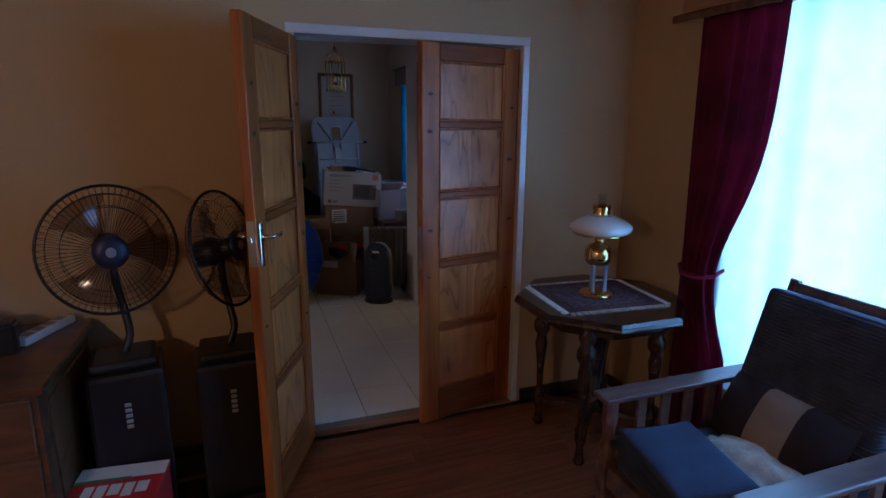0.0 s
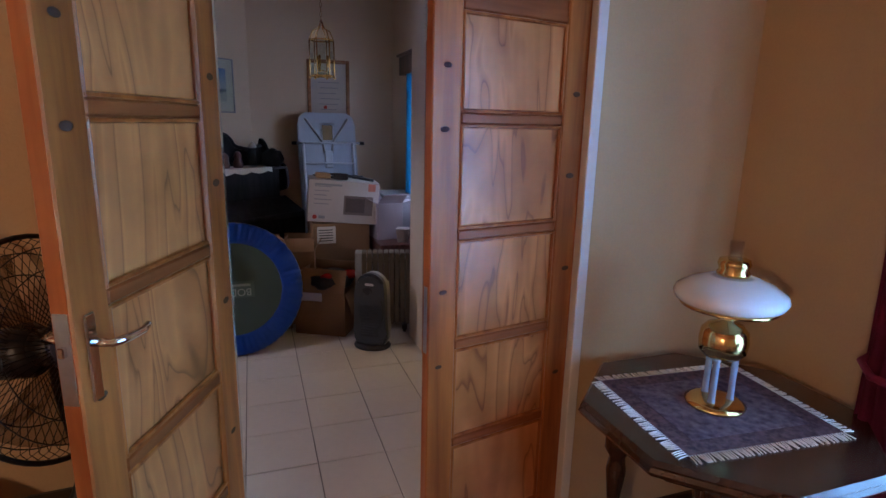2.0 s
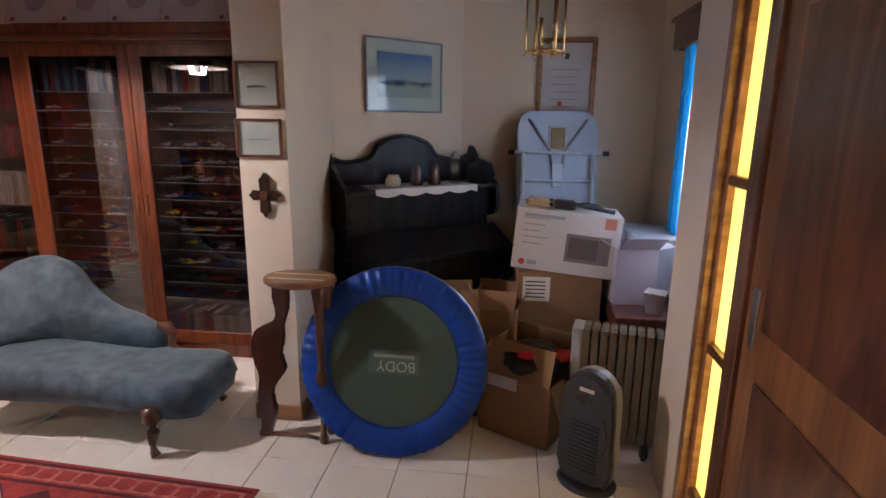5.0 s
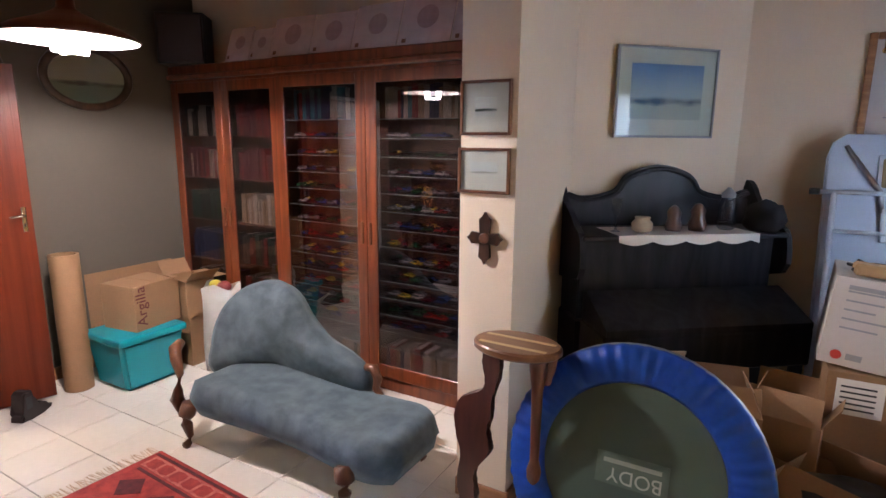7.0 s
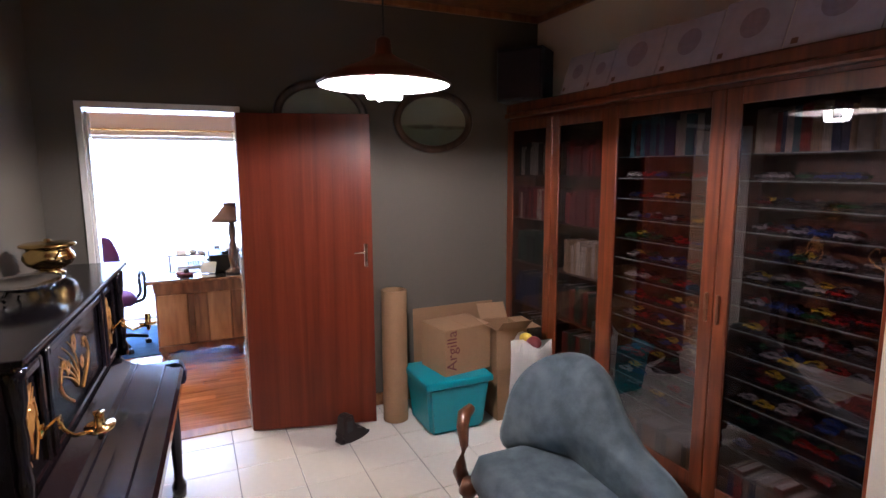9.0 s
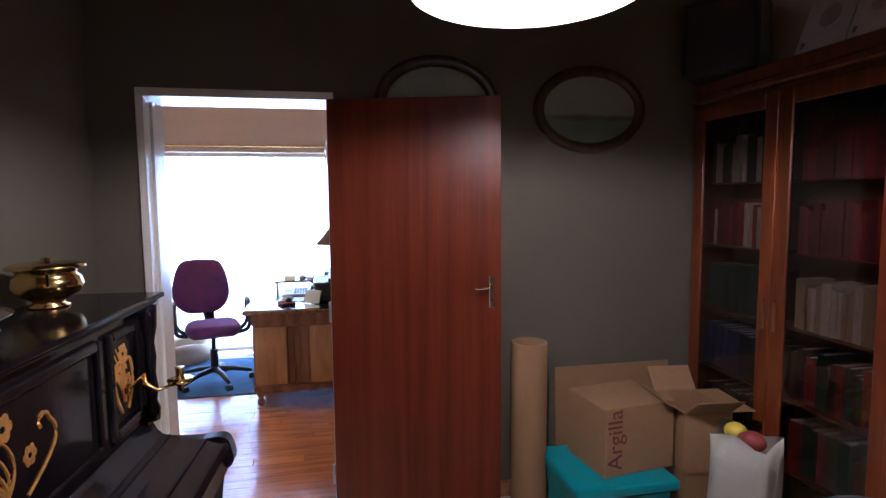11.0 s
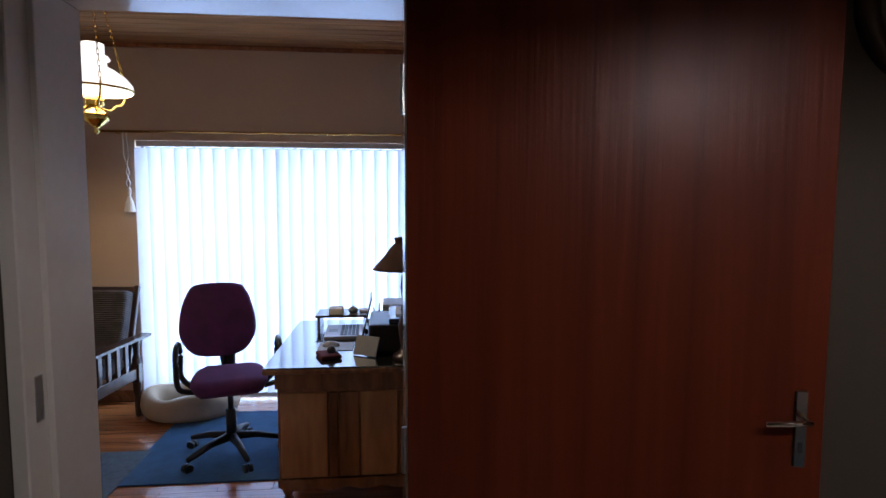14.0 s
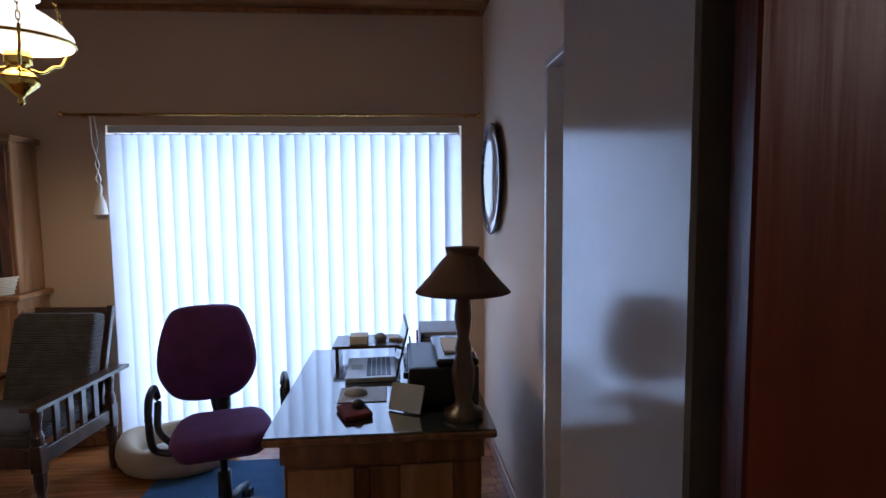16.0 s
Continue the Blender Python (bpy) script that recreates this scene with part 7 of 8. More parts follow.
for q, w in zip(rings, rings[1:]):
    for k in range(n):
        bm.faces.new((q[k], q[(k + 1) % n], w[(k + 1) % n], w[k]))
bmesh.ops.solidify(bm, geom=bm.faces[:], thickness=0.002)
part("shade", bm, SHADE_F, tl, smooth=True)
bm = bmesh.new()
rod(bm, (0, 0, 0.47), (0, 0, 0.60), 0.005)
for k in range(3):
    rod(bm, (0, 0, 0.60), (0.058 * math.cos(k * 2.094), 0.058 * math.sin(k * 2.094), 0.612), 0.002, seg=6)
part("shade_carrier", bm, BRASS, tl)
bm = bmesh.new()
tube(bm, [(0.09, 0.03, 0.50), (0.09, 0.03, 0.36)], 0.0015, 5)
part("pull_cord", bm, PAPER, tl)

# ---- swivel chair ----
oc = thing("swivel_chair", "purple fabric swivel office chair with black arms on castors", "office chair", pose(-5.725, 3.31, 0, 0, 0, 15))
PURPLE = cloth("purple_fabric", (0.085, 0.014, 0.10), (0.045, 0.008, 0.055), 0.9, 260, 0.35, 9, (0.5, 0.2, 0.5))
bm = bmesh.new()
cushion(bm, (-0.235, 0.235), lambda u: -0.225 + 0.10 * abs(2 * u - 1) ** 4, lambda u: 0.225 - 0.10 * abs(2 * u - 1) ** 4, lambda u: 0.535, lambda u: 0.445, 18, 18)
part("seat", bm, PURPLE, oc, smooth=True)
part("seat_pan", boxes((-0.17, -0.17, 0.43, 0.17, 0.17, 0.455), bevel=0.01), BLACK_PLASTIC, oc)
bo = smooth_loop([(-0.13, 0.62), (-0.20, 0.72), (-0.205, 0.85), (-0.165, 1.01), (-0.10, 1.075), (0.10, 1.075), (0.165, 1.01), (0.205, 0.85), (0.20, 0.72), (0.13, 0.62), (0.0, 0.60)], 5)
nb_ = len(bo)
BK = Matrix.Translation((-0.19, 0, 0)) @ Matrix.Rotation(radians(90), 4, "Z") @ Matrix.Translation((0, 0, 0))


def shell(bm, outline, layers, m):
    """A pad: the outline at several depths and scales, capped."""
    k = len(outline)
    cx, cz = sum(p[0] for p in outline) / k, sum(p[1] for p in outline) / k
    rings = [[bm.verts.new(m @ Vector((cx + (x - cx) * s, d + 0.10 * (x / 0.2) ** 2 * 0.4, cz + (z - cz) * s))) for x, z in outline] for s, d in layers]
    for q, w in zip(rings, rings[1:]):
        for i in range(k):
            bm.faces.new((q[i], q[(i + 1) % k], w[(i + 1) % k], w[i]))
    for ring, d in ((rings[0], layers[0][1]), (rings[-1], layers[-1][1])):
        c = bm.verts.new(m @ Vector((cx, d, cz)))
        for i in range(k):
            bm.faces.new((ring[i], ring[(i + 1) % k], c))


CHAIR_BACK = pose(-0.20, -0.07, -0.02, 0, 0, 90) @ Matrix.Diagonal((1.14, 1, 1, 1)) @ pose(0, 0, 0, -4, 0, 0)
bm = bmesh.new()
shell(bm, bo, ((0.90, -0.045), (0.98, -0.03), (1.0, -0.005), (0.99, 0.015)), CHAIR_BACK)
part("backrest", bm, PURPLE, oc, smooth=True)
bm = bmesh.new()
shell(bm, bo, ((1.0, 0.015), (0.98, 0.028), (0.85, 0.032)), CHAIR_BACK)
part("back_shell", bm, BLACK_PLASTIC, oc, smooth=True)
bm = bmesh.new()
tube(bm, [(-0.05, 0, 0.44), (-0.20, 0, 0.43), (-0.25, -0.03, 0.50), (-0.255, -0.065, 0.70)], 0.022, 8)
part("back_bar", bm, BLACK_PLASTIC, oc, smooth=True)
bm = bmesh.new()
for i in range(9):
    lathe(bm, [(0.03, 0), (0.036, 0.006), (0.03, 0.012)], pose(-0.256, 0, 0.51 + i * 0.012), 12)
part("gaiter", bm, BLACK_PLASTIC, oc)
for s in (-1, 1):
    bm = bmesh.new()
    tube(bm, smooth_loop([(0.05, s * 0.20, 0.44), (0.05, s * 0.285, 0.47), (0.09, s * 0.295, 0.60), (0.07, s * 0.295, 0.70), (-0.02, s * 0.295, 0.72), (-0.11, s * 0.295, 0.70), (-0.15, s * 0.29, 0.62), (-0.10, s * 0.285, 0.50), (-0.04, s * 0.21, 0.44)], 4, closed=False), 0.017, 8)
    part("armrest", bm, BLACK_PLASTIC, oc, smooth=True)
bm = bmesh.new()
rod(bm, (0, 0, 0.10), (0, 0, 0.30), 0.032)
rod(bm, (0, 0, 0.28), (0, 0, 0.44), 0.018)
part("column", bm, BLACK_PLASTIC, oc, smooth=True)
for k in range(5):
    a = 0.3 + k * 2 * math.pi / 5
    cx, sx = math.cos(a), math.sin(a)
    bm = bmesh.new()
    tube(bm, [(0, 0, 0.125), (0.15 * cx, 0.15 * sx, 0.115), (0.30 * cx, 0.30 * sx, 0.075)], 0.02, 8, radii=[0.03, 0.022, 0.016])
    lg = part("base_arm", bm, BLACK_PLASTIC, oc, smooth=True)
    bm = bmesh.new()
    for s in (-1, 1):
        rod(bm, (0.30 * cx - sx * 0.006 * s, 0.30 * sx + cx * 0.006 * s, 0.027), (0.30 * cx - sx * 0.024 * s, 0.30 * sx + cx * 0.024 * s, 0.027), 0.0265, seg=14)
    part("castor", bm, BLACK_PLASTIC, lg)

# ---- mats, basket ----
BLUE_MAT = cloth("blue_carpet", (0.022, 0.075, 0.16), (0.012, 0.045, 0.10), 0.95, 160, 0.2, 10)
bmat = thing("carpet_mat", "dark blue carpet mat under the desk chair", "mat", pose(-5.9, 3.4, 0.0))
part("carpet_sheet", boxes((-0.55, -0.64, 0.0005, 0.54, 0.60, 0.009), bevel=0.003), BLUE_MAT, bmat)
gm = thing("carpet_mat", "grey-blue carpet mat beside the armchair", "mat", pose(-5.38, 2.35, 0.0))
part("carpet_sheet", boxes((-0.43, -0.55, 0.0005, 0.40, 0.44, 0.011), bevel=0.003), cloth("grey_blue_carpet", (0.06, 0.085, 0.11), (0.03, 0.045, 0.06), 0.95, 160, 0.2, 30), gm)
db = thing("pet_bed", "round padded beige pet bed with a pale lining", "pet bed", pose(-6.50, 2.80, 0))
bm = bmesh.new()
rings = []
for i in range(12):
    t = 2 * math.pi * i / 12
    rings.append([bm.verts.new(((0.255 + 0.055 * math.cos(t)) * math.cos(a) * 0.92, (0.255 + 0.055 * math.cos(t)) * math.sin(a) * 1.15, 0.095 + 0.092 * math.sin(t) + (0.02 * math.sin(3 * a) if math.sin(t) > 0 else 0))) for a in [2 * math.pi * k / 36 for k in range(36)]])
for q, w in zip(rings, rings[1:] + rings[:1]):
    for k in range(36):
        bm.faces.new((q[k], q[(k + 1) % 36], w[(k + 1) % 36], w[k]))
part("bolster", bm, cloth("beige_canvas", (0.42, 0.34, 0.25), (0.28, 0.22, 0.16)), db, smooth=True)
bm = bmesh.new()
lathe(bm, [(0.23, 0.02), (0.23, 0.05), (0.15, 0.085), (0.05, 0.075)], None, 30, 0.92, 1.15)
part("cushion", bm, cloth("pale_fleece", (0.50, 0.48, 0.44), (0.10, 0.10, 0.11), patch=16, span=(0.55, 0.75)), db, smooth=True)


# ---- slatted armchair, used in both rooms ----
def armchair(label, m, wd, dp, wood_mat, cush, group, AH=0.60, tall=0.66):
    """Morris-type chair: faces -y, origin at the middle of its base."""
    c = thing("armchair", label, "armchair", m, group)
    w = wd / 2
    for sx in (-1, 1):
        x = sx * (w - 0.03)
        for y, top in ((-dp / 2 + 0.03, AH - 0.022), (dp / 2 - 0.08, AH - 0.022)):
            bm = bmesh.new()
            box(bm, x - 0.028, y - 0.028, 0.26, x + 0.028, y + 0.028, 0.40, bevel=0.004)
            lathe(bm, [(0.016, 0.0), (0.022, 0.02), (0.026, 0.10), (0.02, 0.15), (0.03, 0.19), (0.03, 0.261)], pose(x, y, 0), 12)
            lathe(bm, [(0.028, 0.399), (0.03, 0.44), (0.02, 0.47), (0.024, 0.52), (0.03, 0.55), (0.028, top)], pose(x, y, 0), 12)
            part("leg", bm, wood_mat, c)
        part("arm", boxes((x - 0.045, -dp / 2 - 0.02, AH - 0.022, x + 0.045, dp / 2 + 0.06, AH), bevel=0.006, seg=2), wood_mat, c)
        part("side_rail", boxes((x - 0.014, -dp / 2 + 0.058, 0.29, x + 0.014, dp / 2 - 0.108, 0.37), bevel=0.003), wood_mat, c)
        for k in range(4):
            y = -dp / 2 + 0.06 + (dp - 0.17) * (k + 1) / 5
            part("slat", boxes((x - 0.009, y - 0.02, 0.37, x + 0.009, y + 0.02, AH - 0.022), bevel=0.002), wood_mat, c)
    part("front_rail", boxes((-w + 0.058, -dp / 2 + 0.016, 0.28, w - 0.058, -dp / 2 + 0.044, 0.37), bevel=0.003), wood_mat, c)
    part("back_rail", boxes((-w + 0.058, dp / 2 - 0.094, 0.28, w - 0.058, dp / 2 - 0.066, 0.37), bevel=0.003), wood_mat, c)
    bk = pose(0, dp / 2 - 0.13, 0.33, -16)
    for sx in (-1, 1):
        bm = bmesh.new()
        box(bm, sx * (w - 0.085) - 0.018, 0.0, 0.0, sx * (w - 0.085) + 0.018, 0.035, tall + 0.05, bevel=0.005, m=bk)
        part("back_post", bm, wood_mat, c)
    for z in (0.12, tall - 0.04):
        bm = bmesh.new()
        box(bm, -w + 0.10, 0.005, z, w - 0.10, 0.03, z + 0.05, bevel=0.003, m=bk)
        part("back_slat", bm, wood_mat, c)
    bm = bmesh.new()
    box(bm, -w + 0.10, 0.004, tall + 0.005, w - 0.10, 0.031, tall + 0.04, bevel=0.004, m=bk)
    part("top_rail", bm, wood_mat, c)
    bm = bmesh.new()
    box(bm, -w + 0.075, -dp / 2 + 0.03, 0.372, w - 0.075, dp / 2 - 0.16, 0.472, bevel=0.03, seg=3)
    soft(part("seat_cushion", bm, cush, c), 60)
    bm = bmesh.new()
    box(bm, -w + 0.085, -0.125, 0.10, w - 0.085, -0.012, tall, bevel=0.03, seg=3, m=bk)
    soft(part("back_cushion", bm, cush, c), 60)
    return c


GREY_CORD = corduroy("grey_brown_cord", (0.075, 0.065, 0.065), (0.040, 0.035, 0.036))
armchair("dark wooden slatted armchair with grey-brown cushions", pose(-6.22, 2.11, 0, 0, 0, 84), 0.66, 0.68, DARK_WOOD, GREY_CORD, "wooden armchairs", 0.60, 0.61)

# ---- dresser ----
hu = thing("dresser", "tall pine dresser with glazed upper doors beside the window", "dresser", pose(SW + 0.004, 1.40, 0))
OAK = wood("mid_brown_pine", (0.24, 0.11, 0.045), (0.44, 0.24, 0.11), 0.35, (10, 10, 1))
part("lower_case", boxes((0, -0.55, 0.0, 0.30, 0.53, 1.02), bevel=0.005), OAK, hu)
part("counter", boxes((0, -0.57, 1.02, 0.33, 0.56, 1.05), bevel=0.006), OAK, hu)
part("upper_case", boxes((0, -0.54, 1.05, 0.24, 0.51, 1.95), bevel=0.005), OAK, hu)
part("cornice", boxes((0, -0.57, 1.95, 0.27, 0.54, 1.99), bevel=0.008), OAK, hu)
for y in (-0.5, 0.01):
    dr = part("upper_door", boxes((0.241, y, 1.10, 0.258, y + 0.06, 1.93), (0.241, y + 0.42, 1.10, 0.258, y + 0.48, 1.93), (0.241, y + 0.06, 1.10, 0.258, y + 0.42, 1.16), (0.241, y + 0.06, 1.87, 0.258, y + 0.42, 1.93), bevel=0.003), CARVED, hu)
    part("pane", boxes((0.2455, y + 0.06, 1.16, 0.249, y + 0.42, 1.87)), plain("dark_cabinet_glass", (0.02, 0.02, 0.022), 0.06, coat=0.5), dr)
    part("lower_door", boxes((0.301, y, 0.10, 0.318, y + 0.48, 0.98), bevel=0.004), OAK, hu)
part("side_panel", boxes((0.04, 0.5305, 0.12, 0.27, 0.5375, 0.96), bevel=0.003), OAK, hu)

wb = thing("wicker_basket", "small pale woven basket with a hoop handle on the dresser", "basket", pose(-6.56, 1.80, 1.0505))
bm = bmesh.new()
for k in range(9):
    r = 0.075 + 0.0035 * k
    tube(bm, [((r + 0.003 * math.sin(i * 2.1 + k * 3.14)) * 1.3 * math.cos(2 * math.pi * i / 30), (r + 0.003 * math.sin(i * 2.1 + k * 3.14)) * math.sin(2 * math.pi * i / 30), 0.008 + 0.012 * k) for i in range(30)], 0.007, 6, closed=True)
part("weave", bm, CARD_LIGHT, wb, smooth=True)
bm = bmesh.new()
lathe(bm, [(0.078, 0.002), (0.078, 0.008)], None, 28, 1.3, 1.0)
part("bottom", bm, CARD_LIGHT, wb)
bm = bmesh.new()
tube(bm, [(0, 0.105 * math.cos(t), 0.10 + 0.12 * math.sin(t)) for t in [i * math.pi / 12 for i in range(13)]], 0.006, 6)
part("handle", bm, CARD_LIGHT, wb, smooth=True)
lx = carton("carton", "lilac-white carton with folded flaps on the chest", pose(1.50, 6.02, 0.6555, 0, 0, 8), 0.22, 0.30, 0.30, plain("lilac_white_card", (0.40, 0.36, 0.42), 0.7, vary=0.06), (55, 70, 60, 80))

# ---- hanging oil-type lamp ----
hl = thing("hanging_lamp", "brass hanging lamp with a white glass shade, lit", "lamp", pose(-5.17, 2.86, 0))
GOLD = plain("bright_brass", (0.80, 0.60, 0.16), 0.16, 1.0, vary=0.12, bump=0.0)
bm = bmesh.new()
lathe(bm, [(0.004, 1.918), (0.014, 1.93), (0.008, 1.945), (0.03, 1.965), (0.058, 1.99), (0.062, 2.01), (0.045, 2.03), (0.02, 2.045), (0.03, 2.055), (0.042, 2.06), (0.042, 2.10), (0.035, 2.105)], None, 24)
part("font", bm, GOLD, hl, smooth=True)
LIT = glow("lit_opal_glass", (1.0, 0.93, 0.78), 7.0)
bm = bmesh.new()
n = 32
rings = [[bm.verts.new((r * math.cos(2 * math.pi * k / n), r * math.sin(2 * math.pi * k / n), z)) for k in range(n)] for r, z in ((0.165, 2.125), (0.172, 2.14), (0.168, 2.165), (0.14, 2.20), (0.09, 2.235), (0.06, 2.25), (0.058, 2.275), (0.075, 2.285), (0.066, 2.30), (0.05, 2.31), (0.05, 2.355), (0.046, 2.36))]
for q, w in zip(rings, rings[1:]):
    for k in range(n):
        bm.faces.new((q[k], q[(k + 1) % n], w[(k + 1) % n], w[k]))
part("shade", bm, LIT, hl, "glowing white glass shade", smooth=True)
bm = bmesh.new()
tube(bm, [(0.174 * math.cos(2 * math.pi * k / 32), 0.174 * math.sin(2 * math.pi * k / 32), 2.135) for k in range(32)], 0.006, 6, closed=True)
part("shade_ring", bm, GOLD, hl, smooth=True)
for k in range(3):
    a = k * 2.094 + 0.6
    cx, sx = math.cos(a), math.sin(a)
    bm = bmesh.new()
    tube(bm, smooth_loop([(0.03 * cx, 0.03 * sx, 2.05), (0.08 * cx, 0.08 * sx, 2.045), (0.12 * cx, 0.12 * sx, 2.075), (0.15 * cx, 0.15 * sx, 2.085), (0.178 * cx, 0.178 * sx, 2.13), (0.19 * cx, 0.19 * sx, 2.15)], 3, closed=False), 0.006, 6)
    part("arm", bm, GOLD, hl, smooth=True)
    bm = bmesh.new()
    p0, p1 = Vector((0.185 * cx, 0.185 * sx, 2.15)), Vector((0.02 * cx, 0.02 * sx, 2.74))
    for i in range(22):
        c = p0.lerp(p1, i / 21)
        u = Vector((-sx, cx, 0)) if i % 2 else Vector((cx, sx, 0))
        tube(bm, [c + u * 0.006 * math.cos(t) + Vector((0, 0, 0.017 * math.sin(t))) for t in [j * 0.785 for j in range(8)]], 0.002, 4, closed=True)
    part("chain", bm, GOLD, hl, smooth=True)
bm = bmesh.new()
lathe(bm, [(0.02, 2.73), (0.045, 2.75), (0.05, 2.808), (0.01, 2.809)], None, 20)
part("ceiling_rose", bm, GOLD, hl, smooth=True)

pt = thing("wall_plate", "decorative silver plate hung on the study wall", "plate", pose(-6.31, SN - 0.002, 1.70, 90, 0, 0))
bm = bmesh.new()
lathe(bm, [(0.02, 0.008), (0.18, 0.012), (0.23, 0.03), (0.31, 0.036), (0.315, 0.03), (0.22, 0.002)], None, 48)
soft(part("dish", bm, CHROME, pt), 60)
bm = bmesh.new()
tube(bm, [(0.315 * math.cos(2 * math.pi * k / 64), 0.315 * math.sin(2 * math.pi * k / 64), 0.033) for k in range(64)], 0.008, 6, closed=True)
part("rim", bm, BLACK_PLASTIC, pt, smooth=True)

# ---- lounge: octagonal table and lamp ----
ot = thing("octagonal_table", "dark carved octagonal table on turned legs", "table", pose(1.785, 2.635, 0))
TAB = wood("dark_oak_table", (0.020, 0.008, 0.005), (0.070, 0.028, 0.015), 0.24, (1.5, 10, 10), coat=0.6)
oc8 = lambda r: [(r * math.cos(radians(22.5 + 45 * k)), r * math.sin(radians(22.5 + 45 * k))) for k in range(8)]
bm = bmesh.new()
rings = [[bm.verts.new((x, y, z)) for x, y in oc8(r)] for r, z in ((0.40, 0.735), (0.428, 0.742), (0.435, 0.755), (0.428, 0.766), (0.43, 0.772), (0.418, 0.785))]
for q, w in zip(rings, rings[1:]):
    for k in range(8):
        bm.faces.new((q[k], q[(k + 1) % 8], w[(k + 1) % 8], w[k]))
bm.faces.new(rings[0][::-1])
bm.faces.new(rings[-1])
part("top", bm, TAB, ot)
bm = bmesh.new()
rings = [[bm.verts.new((x, y, z)) for x, y in oc8(r)] for r, z in ((0.33, 0.68), (0.34, 0.735))]
for k in range(8):
    bm.faces.new((rings[0][k], rings[0][(k + 1) % 8], rings[1][(k + 1) % 8], rings[1][k]))
bmesh.ops.solidify(bm, geom=bm.faces[:], thickness=0.015)
part("apron", bm, TAB, ot)
LEGP = [(0.022, 0.0), (0.03, 0.015), (0.022, 0.04), (0.018, 0.10), (0.03, 0.13), (0.03, 0.19), (0.016, 0.23), (0.02, 0.35), (0.034, 0.48), (0.026, 0.53), (0.044, 0.56), (0.044, 0.60), (0.028, 0.63), (0.04, 0.66), (0.04, 0.736)]
for k in range(4):
    a = radians(45 + 90 * k)
    bm = bmesh.new()
    lathe(bm, LEGP, pose(0.29 * math.cos(a), 0.29 * math.sin(a), 0), 14)
    part("leg", bm, TAB, ot, smooth=True)
bm = bmesh.new()
lathe(bm, [(0.05, 0.16), (0.06, 0.19), (0.03, 0.24), (0.04, 0.40), (0.06, 0.55), (0.04, 0.62), (0.06, 0.736)], None, 16)
part("centre_post", bm, TAB, ot, smooth=True)
for k in range(2):
    bm = bmesh.new()
    a = radians(45 + 90 * k)
    box(bm, -0.29, -0.022, 0.145, 0.29, 0.022, 0.175, bevel=0.005, m=Matrix.Rotation(a, 4, "Z"))
    part("stretcher", bm, TAB, ot)
rn = thing("fringed_mat", "small patterned purple-brown mat with a white fringe", "mat", pose(1.765, 2.655, 0.7855, 0, 0, -4))
part("cloth", boxes((-0.26, -0.22, 0, 0.26, 0.22, 0.004), bevel=0.001), cloth("patterned_mat_cloth", (0.15, 0.075, 0.07), (0.045, 0.02, 0.025), 0.95, 90, 0.05, 45), rn)
part("field", boxes((-0.20, -0.16, 0.0042, 0.20, 0.16, 0.0052)), cloth("mat_field_cloth", (0.20, 0.13, 0.135), (0.05, 0.022, 0.035), 0.95, 60, 0.05, 38), rn)
bm = bmesh.new()
fr_ = random.Random(4)
for i in range(64):
    x = -0.255 + i * 0.51 / 63
    for s in (-1, 1):
        e = fr_.uniform(-0.004, 0.004)
        tube(bm, [(x, s * 0.218, 0.0035), (x + e, s * 0.24, 0.003), (x + 2 * e, s * 0.252, 0.002)], 0.0022, 4)
for i in range(54):
    y = -0.215 + i * 0.43 / 53
    for s in (-1, 1):
        e = fr_.uniform(-0.004, 0.004)
        tube(bm, [(s * 0.258, y, 0.0035), (s * 0.28, y + e, 0.003), (s * 0.292, y + 2 * e, 0.002)], 0.0022, 4)
tagged(part("fringe", bm, PAPER, rn, "knotted white fringe"), kind="stuff")
ol_ = thing("oil_lamp", "brass oil lamp with a white glass shade on blue glass columns", "lamp", pose(1.772, 2.655, 0.7912) @ Matrix.Diagonal((1, 1, 1.05, 1)))
bm = bmesh.new()
lathe(bm, [(0.085, 0.0), (0.088, 0.008), (0.07, 0.018), (0.04, 0.022)], None, 24)
part("base", bm, BRASS, ol_, smooth=True)
BLUEG = plain("milky_blue_glass", (0.30, 0.42, 0.58), 0.1, coat=0.6)
for k in range(3):
    a = radians(90 + 120 * k)
    bm = bmesh.new()
    lathe(bm, [(0.013, 0.018), (0.010, 0.03), (0.010, 0.145), (0.014, 0.155)], pose(0.042 * math.cos(a), 0.042 * math.sin(a), 0), 10)
    part("column", bm, BLUEG, ol_, "blue glass column", smooth=True)
bm = bmesh.new()
lathe(bm, [(0.05, 0.153), (0.066, 0.17), (0.07, 0.20), (0.066, 0.23), (0.05, 0.248), (0.024, 0.258), (0.026, 0.285), (0.03, 0.30), (0.03, 0.32)], None, 28)
part("font", bm, BRASS, ol_, smooth=True)
bm = bmesh.new()
tube(bm, [(0.132 * math.cos(2 * math.pi * k / 40), 0.132 * math.sin(2 * math.pi * k / 40), 0.306) for k in range(40)], 0.005, 6, closed=True)
for k in range(3):
    rod(bm, (0.02 * math.cos(k * 2.094), 0.02 * math.sin(k * 2.094), 0.29), (0.132 * math.cos(k * 2.094), 0.132 * math.sin(k * 2.094), 0.306), 0.003, seg=6)
part("shade_carrier", bm, BRASS, ol_, smooth=True)
bm = bmesh.new()
lathe(bm, [(0.128, 0.308), (0.15, 0.320), (0.156, 0.336), (0.15, 0.350), (0.112, 0.373), (0.066, 0.389), (0.042, 0.393), (0.042, 0.388)], None, 40)
